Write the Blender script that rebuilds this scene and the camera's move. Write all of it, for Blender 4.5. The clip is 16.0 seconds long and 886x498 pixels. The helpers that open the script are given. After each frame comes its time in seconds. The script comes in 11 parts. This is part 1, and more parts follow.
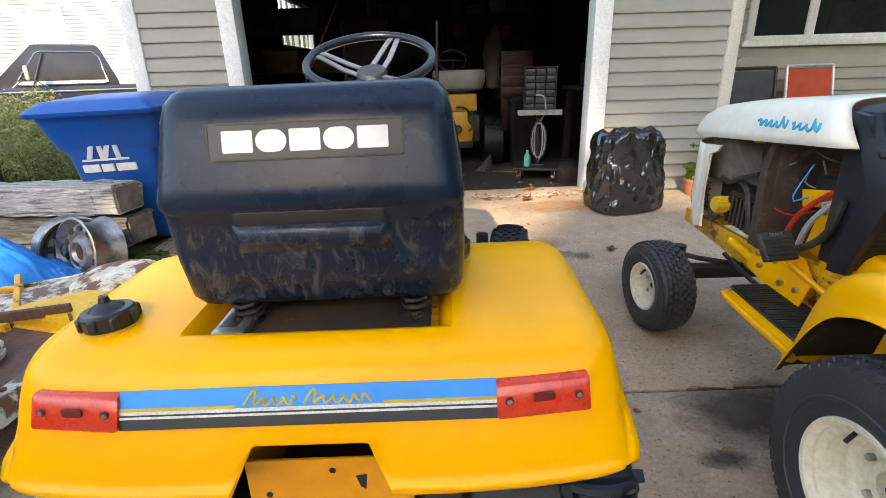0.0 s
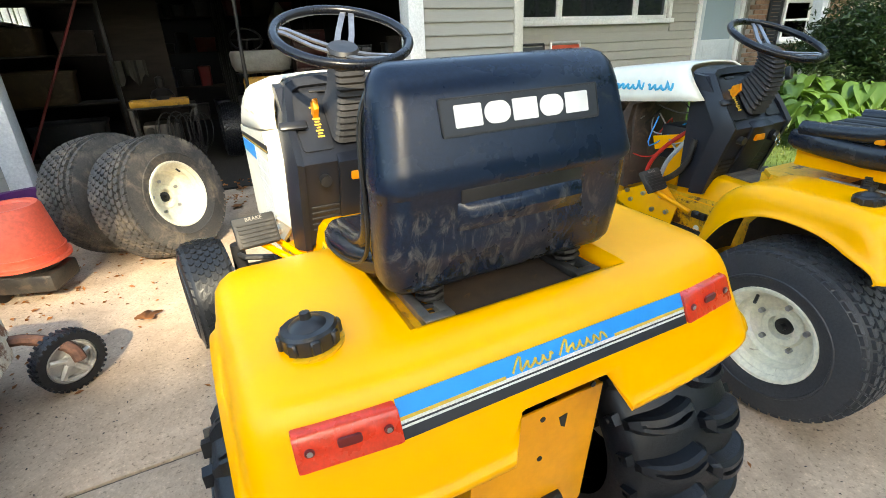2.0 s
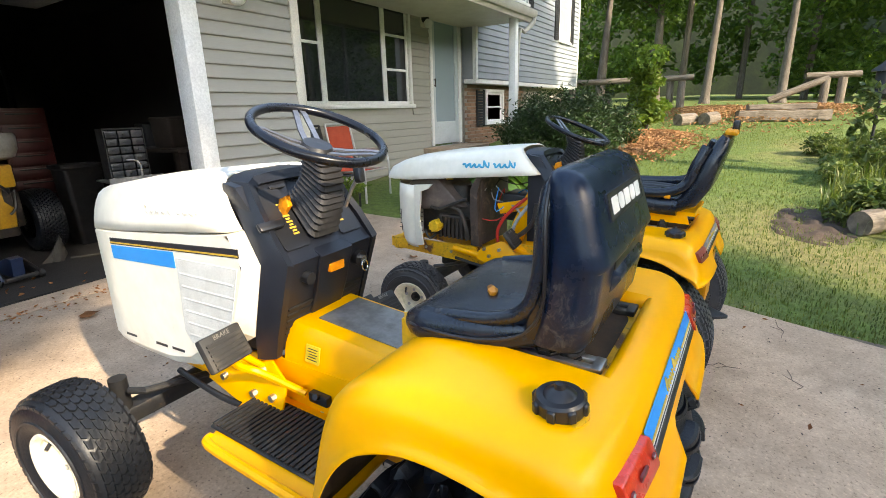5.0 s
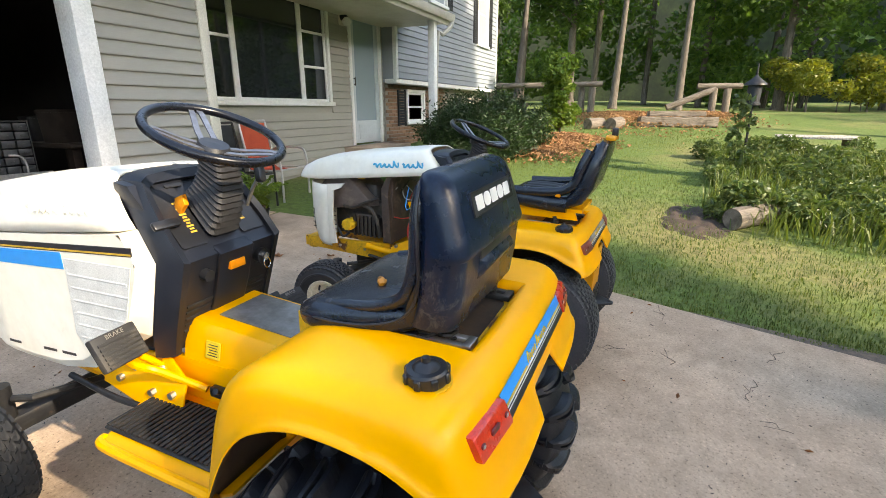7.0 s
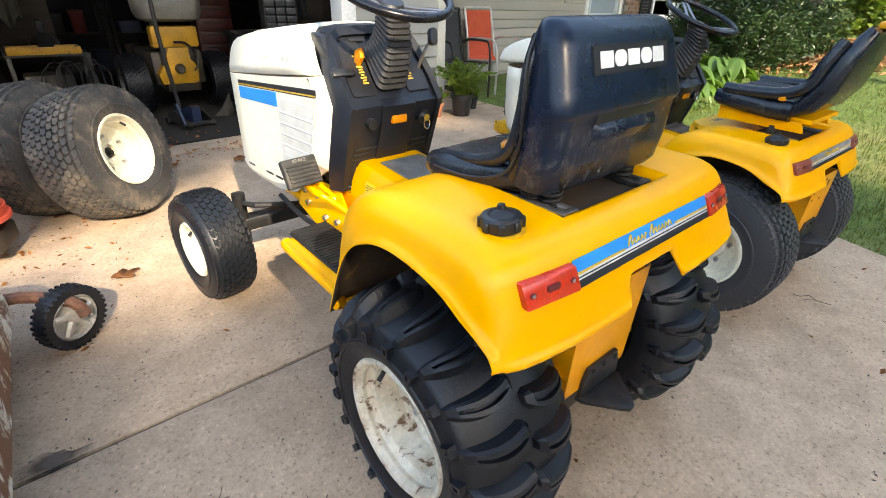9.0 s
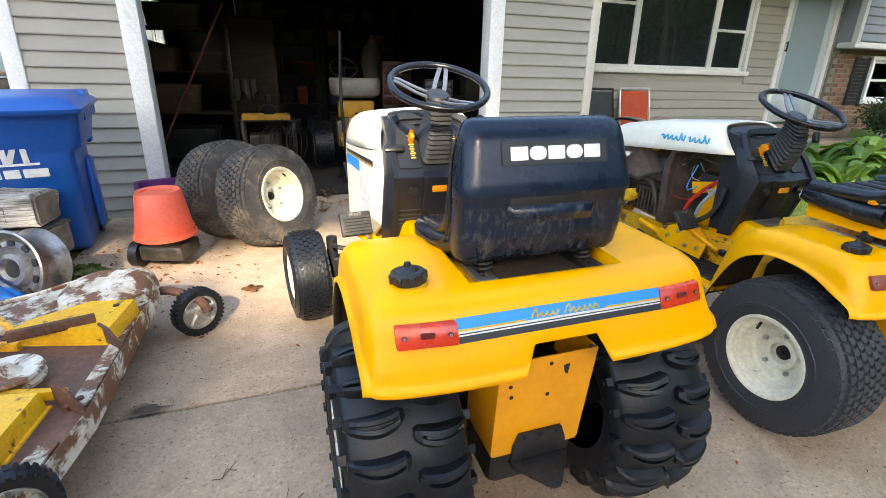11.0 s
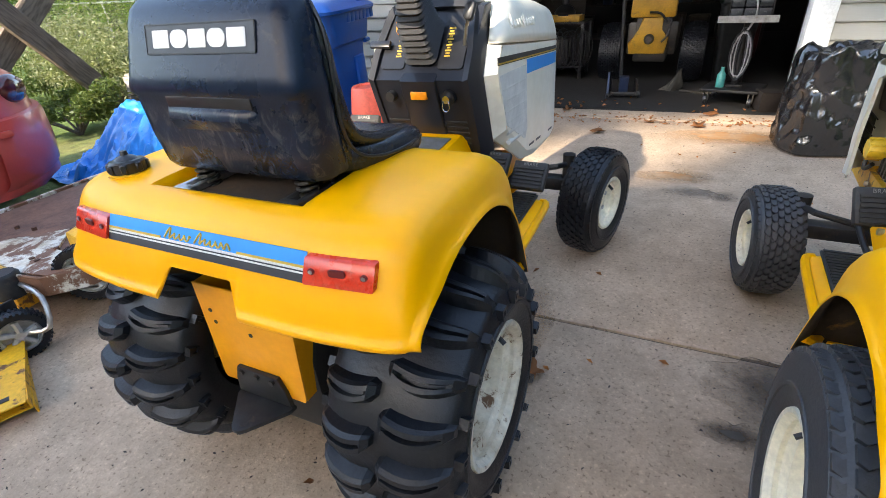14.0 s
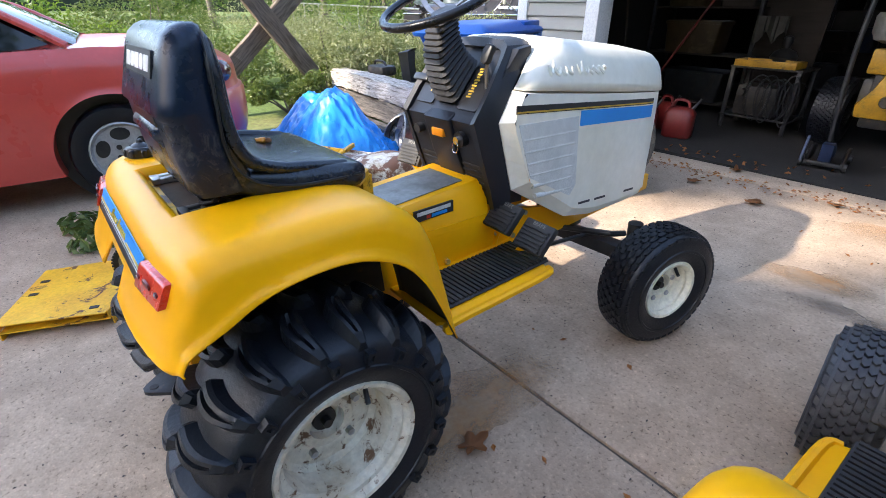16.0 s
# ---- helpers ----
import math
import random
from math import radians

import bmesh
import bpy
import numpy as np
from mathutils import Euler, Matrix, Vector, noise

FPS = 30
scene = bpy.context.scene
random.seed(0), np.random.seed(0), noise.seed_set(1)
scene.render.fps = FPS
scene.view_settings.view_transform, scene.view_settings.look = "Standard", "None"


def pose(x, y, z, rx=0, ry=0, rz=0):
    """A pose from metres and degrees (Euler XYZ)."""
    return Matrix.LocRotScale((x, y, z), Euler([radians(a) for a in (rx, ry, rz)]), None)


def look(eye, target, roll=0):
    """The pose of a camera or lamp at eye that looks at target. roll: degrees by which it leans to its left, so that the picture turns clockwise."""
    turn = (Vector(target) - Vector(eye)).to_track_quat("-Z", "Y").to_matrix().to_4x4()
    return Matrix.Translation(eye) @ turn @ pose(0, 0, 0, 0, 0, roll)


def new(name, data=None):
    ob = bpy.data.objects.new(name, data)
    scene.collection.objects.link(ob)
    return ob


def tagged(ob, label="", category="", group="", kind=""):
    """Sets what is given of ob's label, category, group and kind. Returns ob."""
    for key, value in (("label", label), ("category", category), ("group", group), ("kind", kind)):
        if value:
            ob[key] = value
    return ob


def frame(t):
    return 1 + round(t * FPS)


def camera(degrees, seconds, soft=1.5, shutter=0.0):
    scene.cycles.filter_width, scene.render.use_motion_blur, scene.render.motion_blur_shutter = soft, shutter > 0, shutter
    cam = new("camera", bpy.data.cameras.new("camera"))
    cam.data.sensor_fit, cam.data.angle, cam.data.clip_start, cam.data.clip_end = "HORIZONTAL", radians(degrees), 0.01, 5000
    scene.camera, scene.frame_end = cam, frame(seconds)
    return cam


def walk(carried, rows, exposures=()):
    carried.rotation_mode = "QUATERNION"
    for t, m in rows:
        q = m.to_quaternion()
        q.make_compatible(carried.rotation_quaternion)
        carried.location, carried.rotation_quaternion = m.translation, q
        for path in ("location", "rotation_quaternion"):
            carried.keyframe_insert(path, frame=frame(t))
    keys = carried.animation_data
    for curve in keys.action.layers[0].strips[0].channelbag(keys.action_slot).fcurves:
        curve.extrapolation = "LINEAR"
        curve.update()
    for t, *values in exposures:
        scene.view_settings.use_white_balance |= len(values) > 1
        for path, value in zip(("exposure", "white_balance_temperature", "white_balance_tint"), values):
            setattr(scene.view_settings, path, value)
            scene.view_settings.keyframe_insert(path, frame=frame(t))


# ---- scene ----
cam = camera(84.9, 16.0, soft=0.5)
PATH = [
    (0, (0.205, -0.555, 1.229), (0.178, 1.299, 0.482), -2.6),
    (0.5, (0.039, -0.547, 1.22), (0.211, 1.278, 0.42), -3.3),
    (1, (-0.151, -0.582, 1.243), (0.248, 1.192, 0.411), -3.1),
    (1.5, (-0.302, -0.589, 1.263), (0.347, 1.095, 0.4), -1.5),
    (2, (-0.411, -0.461, 1.243), (0.392, 1.163, 0.396), -2.3),
    (2.5, (-0.494, -0.352, 1.233), (0.428, 1.22, 0.41), -2.1),
    (3, (-0.627, -0.316, 1.265), (0.487, 1.154, 0.49), -0.6),
    (3.5, (-0.698, -0.273, 1.271), (0.62, 1.047, 0.548), -0.4),
    (3.7, (-0.699, -0.243, 1.261), (0.68, 1.016, 0.546), 0.1),
    (5.8, (-1.124, -0.037, 1.355), (0.529, 0.927, 0.776), -1.2),
    (6, (-1.13, -0.042, 1.357), (0.509, 0.957, 0.796), -1.4),
    (6.5, (-1.072, -0.125, 1.32), (0.572, 0.856, 0.741), 0.4),
    (7, (-1.014, -0.203, 1.338), (0.738, 0.546, 0.732), 1.3),
    (7.5, (-1.008, -0.218, 1.324), (0.782, 0.419, 0.701), 0.9),
    (8, (-1.019, -0.242, 1.298), (0.749, 0.393, 0.61), 1.6),
    (8.5, (-0.98, -0.329, 1.279), (0.578, 0.598, 0.436), 4.6),
    (9, (-0.937, -0.422, 1.247), (0.211, 0.9, 0.281), 1.9),
    (9.5, (-0.988, -0.618, 1.315), (-0.099, 0.907, 0.374), -0.6),
    (10, (-0.974, -0.794, 1.346), (-0.223, 0.863, 0.515), 1.0),
    (10.2, (-0.927, -0.835, 1.354), (-0.116, 0.839, 0.618), 2.2),
    (12.3, (0.113, -0.833, 1.27), (0.067, 1.007, 0.486), -2.6),
    (12.5, (0.208, -0.829, 1.274), (0.085, 0.999, 0.473), -3.0),
    (13, (0.408, -0.752, 1.194), (0.041, 1.0, 0.301), -4.2),
    (13.5, (0.587, -0.619, 1.182), (0.066, 1.018, 0.158), -4.2),
    (14, (0.79, -0.519, 1.199), (-0.02, 1.011, 0.199), -5.3),
    (14.5, (0.911, -0.363, 1.217), (-0.185, 1.049, 0.32), -4.5),
    (15, (0.979, -0.177, 1.232), (-0.27, 1.153, 0.412), -2.1),
    (15.5, (1.11, -0.103, 1.233), (-0.208, 1.157, 0.411), -0.9),
    (16, (1.229, -0.061, 1.221), (-0.168, 1.041, 0.308), -1.6),
]

# the drive falls gently away from the garage: the path was laid out on the drive's own plane
SLOPE_X, SLOPE_Y = 1.91, -0.85
DRIVE = pose(0, 0, 0, 0, SLOPE_Y, 0) @ pose(0, 0, 0, SLOPE_X, 0, 0)
EXPO = [(0.0, 2.48, 7900, 10), (1.5, 2.62, 7850, 5), (2.5, 2.76, 7800, 2), (3.5, 2.72, 7750, 5), (6.0, 2.44, 7750, 10), (7.5, 2.45, 7700, 10), (9.5, 2.63, 7850, 9), (12.5, 2.65, 7300, 9), (14.0, 2.63, 7200, 10), (15.0, 2.57, 6900, 12), (16.0, 2.65, 6700, 13)]
walk(cam, [(t, DRIVE @ look(eye, target, roll)) for t, eye, target, roll in PATH], EXPO)


def drive_z(x, y):
    """Height of the drive's surface."""
    return 0.0148 * x + 0.0333 * y


# ---- light ----
SUN_EL, SUN_AZ = radians(31.5), math.atan2(-0.972, -0.235)
world = bpy.data.worlds.new("world")
scene.world = world
world.use_nodes = True
wn = world.node_tree.nodes
sky = wn.new("ShaderNodeTexSky")
sky.sky_type = "NISHITA"
sky.sun_disc = False
sky.sun_elevation = SUN_EL
sky.sun_rotation = math.pi / 2 - SUN_AZ
world.node_tree.links.new(sky.outputs[0], wn["Background"].inputs[0])
wn["Background"].inputs[1].default_value = 0.15
sun = new("sun", bpy.data.lights.new("sun", "SUN"))
sun.data.energy = 1.85
sun.data.angle = radians(1.1)
sun.data.color = (1.0, 0.93, 0.82)
sun.matrix_world = look((0, 0, 30), (0.235, 0.972, 30 - math.tan(SUN_EL)))


# ---- materials ----
def nodes_of(name):
    m = bpy.data.materials.new(name)
    m.use_nodes = True
    nt = m.node_tree
    return m, nt, nt.nodes["Principled BSDF"]


def ramp_node(nt, stops):
    r = nt.nodes.new("ShaderNodeValToRGB")
    els = r.color_ramp.elements
    els[0].position, els[0].color = stops[0][0], (*stops[0][1], 1)
    els[1].position, els[1].color = stops[-1][0], (*stops[-1][1], 1)
    for p, c in stops[1:-1]:
        e = els.new(p)
        e.color = (*c, 1)
    return r


def noise_node(nt, scale, detail=4, rough=0.6, stretch=None, dist=0.0):
    tc = nt.nodes.new("ShaderNodeTexCoord")
    n = nt.nodes.new("ShaderNodeTexNoise")
    n.inputs["Scale"].default_value = scale
    n.inputs["Detail"].default_value = detail
    n.inputs["Roughness"].default_value = rough
    n.inputs["Distortion"].default_value = dist
    if stretch:
        mp = nt.nodes.new("ShaderNodeMapping")
        mp.inputs["Scale"].default_value = stretch
        nt.links.new(tc.outputs["Object"], mp.inputs[0])
        nt.links.new(mp.outputs[0], n.inputs["Vector"])
    else:
        nt.links.new(tc.outputs["Object"], n.inputs["Vector"])
    return n


def mix_node(nt, fac, a, b, mode="MIX"):
    m = nt.nodes.new("ShaderNodeMix")
    m.data_type, m.blend_type = "RGBA", mode
    for sock, v in ((m.inputs[0], fac), (m.inputs[6], a), (m.inputs[7], b)):
        if isinstance(v, bpy.types.NodeSocket):
            nt.links.new(v, sock)
        elif isinstance(v, (int, float)):
            sock.default_value = v
        else:
            sock.default_value = (*v, 1)
    return m.outputs[2]


def mat(name, c, rough=0.5, metal=0.0, c2=None, scale=6.0, lo=0.4, hi=0.65, fine=60.0, fine_amt=0.12, bump=0.1, bump_scale=80.0,
        dirt=None, dirt_scale=3.0, dirt_lo=0.55, dirt_hi=0.75, coat=0.0, stretch=None, rough_var=0.12, random_amt=0.0, detail=5):
    """Paint, plastic, metal, wood: broad patches c to c2, fine grain, dirt or rust patches, relief."""
    m, nt, b = nodes_of(name)
    c2 = c2 or tuple(v * 0.85 for v in c)
    n1 = noise_node(nt, scale, detail, 0.6, stretch)
    r1 = ramp_node(nt, [(lo, c), (hi, c2)])
    nt.links.new(n1.outputs[0], r1.inputs[0])
    col = r1.outputs[0]
    n2 = noise_node(nt, fine, 3, 0.6, stretch)
    r2 = ramp_node(nt, [(0.3, (1 - fine_amt,) * 3), (0.7, (1 + fine_amt,) * 3)])
    nt.links.new(n2.outputs[0], r2.inputs[0])
    col = mix_node(nt, 1.0, col, r2.outputs[0], "MULTIPLY")
    if dirt:
        n3 = noise_node(nt, dirt_scale, 8, 0.68, None, 0.4)
        r3 = ramp_node(nt, [(dirt_lo, (0, 0, 0)), (dirt_hi, (1, 1, 1))])
        nt.links.new(n3.outputs[0], r3.inputs[0])
        col = mix_node(nt, r3.outputs[0], col, dirt)
    if random_amt:
        oi = nt.nodes.new("ShaderNodeObjectInfo")
        r4 = ramp_node(nt, [(0.0, (1 - random_amt,) * 3), (1.0, (1 + random_amt,) * 3)])
        nt.links.new(oi.outputs["Random"], r4.inputs[0])
        col = mix_node(nt, 1.0, col, r4.outputs[0], "MULTIPLY")
    nt.links.new(col, b.inputs["Base Color"])
    mr = nt.nodes.new("ShaderNodeMapRange")
    mr.inputs["To Min"].default_value = max(0.03, rough - rough_var)
    mr.inputs["To Max"].default_value = min(1.0, rough + rough_var)
    nt.links.new(n1.outputs[0], mr.inputs[0])
    nt.links.new(mr.outputs[0], b.inputs["Roughness"])
    b.inputs["Metallic"].default_value = metal
    b.inputs["Coat Weight"].default_value = coat
    b.inputs["Coat Roughness"].default_value = 0.15
    if bump:
        n4 = noise_node(nt, bump_scale, 6, 0.65, stretch)
        bp = nt.nodes.new("ShaderNodeBump")
        bp.inputs["Strength"].default_value = bump
        bp.inputs["Distance"].default_value = 0.004
        nt.links.new(n4.outputs[0], bp.inputs["Height"])
        nt.links.new(bp.outputs[0], b.inputs["Normal"])
    return m


YELLOW = mat("yellow_paint", (0.98, 0.435, 0.002), 0.34, c2=(0.95, 0.41, 0.002), scale=3, fine=30, fine_amt=0.02, bump=0.02, bump_scale=60, dirt=(0.60, 0.27, 0.02), dirt_scale=9, dirt_lo=0.72, dirt_hi=0.86, rough_var=0.06)
YELLOW.node_tree.nodes["Principled BSDF"].inputs["Specular IOR Level"].default_value = 0.30
YELLOW_WORN = mat("worn_yellow_paint", (0.85, 0.45, 0.015), 0.5, c2=(0.70, 0.34, 0.015), scale=5, dirt=(0.16, 0.065, 0.025), dirt_scale=11, dirt_lo=0.53, dirt_hi=0.60, bump=0.15)
YELLOW_DECK = mat("deck_yellow_paint", (0.84, 0.46, 0.015), 0.5, c2=(0.74, 0.36, 0.015), scale=5, dirt=(0.14, 0.05, 0.02), dirt_scale=11, dirt_lo=0.59, dirt_hi=0.64, bump=0.2)
CREAM = mat("cream_hood_paint", (0.87, 0.83, 0.72), 0.38, c2=(0.80, 0.75, 0.61), scale=3, fine=25, fine_amt=0.04, bump=0.02, dirt=(0.5, 0.46, 0.36), dirt_scale=4, dirt_lo=0.66, dirt_hi=0.9, coat=0.2)
CREAM_RIM = mat("cream_rim_paint", (0.87, 0.82, 0.65), 0.42, c2=(0.80, 0.74, 0.57), scale=9, dirt=(0.25, 0.12, 0.05), dirt_scale=11, dirt_lo=0.64, dirt_hi=0.72, bump=0.1)
RUSTY_RIM = mat("rusty_white_rim_paint", (0.72, 0.67, 0.55), 0.5, c2=(0.55, 0.46, 0.33), scale=12, dirt=(0.15, 0.075, 0.035), dirt_scale=24, dirt_lo=0.57, dirt_hi=0.63, bump=0.3)
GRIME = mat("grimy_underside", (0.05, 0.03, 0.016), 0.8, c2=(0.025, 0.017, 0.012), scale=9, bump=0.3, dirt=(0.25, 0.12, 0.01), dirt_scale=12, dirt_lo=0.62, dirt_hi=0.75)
VENT_GREY = mat("pale_grey_mesh", (0.68, 0.68, 0.64), 0.6, scale=20, fine=250, fine_amt=0.2, bump=0.3, bump_scale=300)
VINYL = mat("black_vinyl", (0.007, 0.012, 0.022), 0.24, c2=(0.014, 0.018, 0.025), scale=8, fine=200, fine_amt=0.2, bump=0.12, bump_scale=220, dirt=(0.10, 0.09, 0.075), dirt_scale=9, dirt_lo=0.60, dirt_hi=0.86)
SEAT_SHELL = mat("black_seat_shell", (0.004, 0.011, 0.028), 0.28, c2=(0.007, 0.015, 0.034), scale=7, fine=160, fine_amt=0.2, bump=0.08, bump_scale=150, dirt=(0.075, 0.07, 0.062), dirt_scale=26, dirt_lo=0.62, dirt_hi=0.82, rough_var=0.1)
SEAT_SHELL.node_tree.nodes["Principled BSDF"].inputs["Specular IOR Level"].default_value = 0.30
GLOSS_BLACK = mat("gloss_black_plastic", (0.004, 0.005, 0.009), 0.27, c2=(0.007, 0.008, 0.012), scale=10, bump=0.02, rough_var=0.05)
GLOSS_BLACK.node_tree.nodes["Principled BSDF"].inputs["Specular IOR Level"].default_value = 0.4
SPOKE_METAL = mat("brushed_spoke_metal", (0.30, 0.31, 0.33), 0.35, metal=0.8, c2=(0.20, 0.20, 0.22), scale=14, bump=0.05)
PLATE_GREY = mat("worn_grey_plate", (0.26, 0.245, 0.22), 0.5, metal=0.3, c2=(0.17, 0.15, 0.13), scale=12, bump=0.1, dirt=(0.12, 0.09, 0.06), dirt_scale=9)


def dusted(m, z_top, colour, amount):
    """Dried dust streaks below a moulded edge of the seat."""
    nt = m.node_tree
    b = nt.nodes["Principled BSDF"]
    col = b.inputs["Base Color"].links[0].from_socket
    tc, sp = nt.nodes.new("ShaderNodeTexCoord"), nt.nodes.new("ShaderNodeSeparateXYZ")
    nt.links.new(tc.outputs["Object"], sp.inputs[0])
    mr = nt.nodes.new("ShaderNodeMapRange")
    mr.inputs["From Min"].default_value, mr.inputs["From Max"].default_value = z_top, z_top - 0.012
    nt.links.new(sp.outputs["Z"], mr.inputs[0])
    n = noise_node(nt, 24, 9, 0.74, (1.4, 1.0, 0.7), 1.5)
    r = ramp_node(nt, [(0.50, (0, 0, 0)), (0.74, (amount,) * 3)])
    nt.links.new(n.outputs[0], r.inputs[0])
    f = mix_node(nt, 1.0, r.outputs[0], mr.outputs[0], "MULTIPLY")
    nt.links.new(mix_node(nt, f, col, colour), b.inputs["Base Color"])


dusted(SEAT_SHELL, 1.016, (0.15, 0.145, 0.13), 0.7)
SEAT_SHELL.node_tree.nodes["Principled BSDF"].inputs["Specular IOR Level"].default_value = 0.30
DASH = mat("black_dash_plastic", (0.008, 0.010, 0.016), 0.42, c2=(0.013, 0.015, 0.022), scale=6, fine=180, bump=0.08, bump_scale=250, dirt=(0.06, 0.05, 0.045), dirt_scale=14, dirt_lo=0.66, dirt_hi=0.9)
RUBBER_BELLOWS = mat("bellows_rubber", (0.013, 0.012, 0.013), 0.6, c2=(0.024, 0.022, 0.022), scale=10, bump=0.1)
TYRE = mat("tyre_rubber", (0.007, 0.009, 0.013), 0.38, c2=(0.011, 0.012, 0.015), scale=9, fine=120, fine_amt=0.2, bump=0.3, bump_scale=90, dirt=(0.055, 0.047, 0.04), dirt_scale=11, dirt_lo=0.62, dirt_hi=0.92)
TYRE.node_tree.nodes["Principled BSDF"].inputs["Specular IOR Level"].default_value = 0.36
TYRE_GREY = mat("greyed_tyre_rubber", (0.034, 0.037, 0.043), 0.5, c2=(0.044, 0.045, 0.048), scale=9, fine=120, fine_amt=0.2, bump=0.3, bump_scale=100, dirt=(0.075, 0.065, 0.055), dirt_scale=11, dirt_lo=0.60, dirt_hi=0.9)
TYRE_DUSTY = mat("dusty_tyre_rubber", (0.045, 0.042, 0.040), 0.75, c2=(0.08, 0.07, 0.06), scale=9, fine=120, fine_amt=0.2, bump=0.25, dirt=(0.26, 0.20, 0.14), dirt_scale=10, dirt_lo=0.50, dirt_hi=0.8)
BLACK_METAL = mat("black_metal", (0.018, 0.018, 0.02), 0.45, metal=0.3, c2=(0.035, 0.033, 0.03), scale=12, dirt=(0.10, 0.06, 0.035), dirt_scale=14, dirt_lo=0.6, dirt_hi=0.75)
BLACK_PLASTIC = mat("black_plastic", (0.014, 0.014, 0.016), 0.35, c2=(0.022, 0.022, 0.024), scale=10, bump=0.05)
RUBBER_PAD = mat("ribbed_rubber_pad", (0.014, 0.014, 0.015), 0.65, c2=(0.025, 0.024, 0.023), scale=10, bump=0.1, dirt=(0.09, 0.075, 0.06), dirt_scale=10)
STEEL = mat("bare_steel", (0.55, 0.55, 0.55), 0.35, metal=0.9, c2=(0.38, 0.37, 0.36), scale=12, dirt=(0.18, 0.10, 0.06), dirt_scale=12, dirt_lo=0.6, dirt_hi=0.75)
CHROME = mat("chrome", (0.75, 0.75, 0.76), 0.18, metal=1.0, scale=10, bump=0)
RED_LENS = mat("red_reflector", (0.68, 0.040, 0.014), 0.28, c2=(0.58, 0.03, 0.012), scale=20, fine=200, coat=0.4, bump=0.06, dirt=(0.30, 0.07, 0.05), dirt_scale=20, dirt_lo=0.6, dirt_hi=0.8)
FADED_LENS = mat("faded_reflector", (0.26, 0.05, 0.03), 0.4, c2=(0.19, 0.045, 0.03), scale=14, dirt=(0.30, 0.20, 0.12), dirt_scale=15, dirt_lo=0.55, dirt_hi=0.8)
FADED_DECAL = mat("faded_grey_decal", (0.24, 0.24, 0.22), 0.5, c2=(0.16, 0.155, 0.14), scale=12, dirt=(0.45, 0.24, 0.02), dirt_scale=14, dirt_lo=0.58, dirt_hi=0.66, bump=0.0)
DARK_RED = mat("dark_lens_window", (0.16, 0.012, 0.012), 0.35)
BLUE_DECAL = mat("blue_decal", (0.003, 0.26, 0.70), 0.4, c2=(0.004, 0.28, 0.74), scale=6, fine_amt=0.03, bump=0.0)
DARK_DECAL = mat("dark_decal", (0.020, 0.022, 0.028), 0.4, scale=8, bump=0.0)
GOLD_DECAL = mat("gold_decal", (0.62, 0.40, 0.05), 0.4, scale=8, bump=0.0)
WHITE_DECAL = mat("white_lettering", (0.85, 0.84, 0.80), 0.5, scale=30, fine_amt=0.05, bump=0.0)
ORANGE = mat("orange_plastic", (0.85, 0.28, 0.01), 0.35, scale=8, bump=0.03)
RUST = mat("rusty_steel", (0.14, 0.06, 0.035), 0.8, c2=(0.08, 0.04, 0.03), scale=9, fine=60, fine_amt=0.3, bump=0.4, dirt=(0.26, 0.11, 0.05), dirt_scale=16)
DECK_RUST = mat("flaking_deck_paint", (0.15, 0.075, 0.05), 0.7, c2=(0.10, 0.05, 0.035), scale=7, fine=50, fine_amt=0.25, bump=0.35, dirt=(0.20, 0.10, 0.06), dirt_scale=5)
DECK_WHITE = mat("peeling_white_paint", (0.66, 0.63, 0.55), 0.6, c2=(0.50, 0.42, 0.30), scale=11, bump=0.4, dirt=(0.16, 0.07, 0.035), dirt_scale=9, dirt_lo=0.46, dirt_hi=0.53)
SIDING = mat("cream_vinyl_siding", (0.345, 0.33, 0.285), 0.55, c2=(0.32, 0.31, 0.27), scale=2, fine=40, fine_amt=0.04, bump=0.08, bump_scale=40, stretch=(0.3, 1, 6), dirt=(0.42, 0.38, 0.30), dirt_scale=1.5, dirt_lo=0.6, dirt_hi=0.9, random_amt=0.03)
WHITE_SIDING = mat("white_siding", (0.29, 0.32, 0.35), 0.55, c2=(0.265, 0.295, 0.325), scale=2, fine=40, fine_amt=0.04, bump=0.06, random_amt=0.03)
TRIM_WHITE = mat("white_trim_paint", (0.80, 0.80, 0.78), 0.5, c2=(0.74, 0.74, 0.72), scale=5, dirt=(0.45, 0.42, 0.36), dirt_scale=4, dirt_lo=0.62, dirt_hi=0.85, bump=0.08)
TRIM_CREAM = mat("cream_trim", (0.66, 0.62, 0.53), 0.5, c2=(0.60, 0.56, 0.47), scale=4, bump=0.06)
# garage walls and ceiling: the room's shade put into a near-black base
SHADE_WALL = mat("shaded_garage_board", (0.013, 0.011, 0.010), 0.9, c2=(0.008, 0.007, 0.006), scale=2, fine=30, fine_amt=0.2, bump=0.2)
WOOD_DARK = mat("old_dark_wood", (0.19, 0.14, 0.10), 0.8, c2=(0.09, 0.065, 0.045), scale=6, stretch=(1, 8, 8), bump=0.4)
SLATE = mat("asphalt_shingle", (0.09, 0.085, 0.08), 0.9, scale=8, fine=90, fine_amt=0.3, bump=0.3)

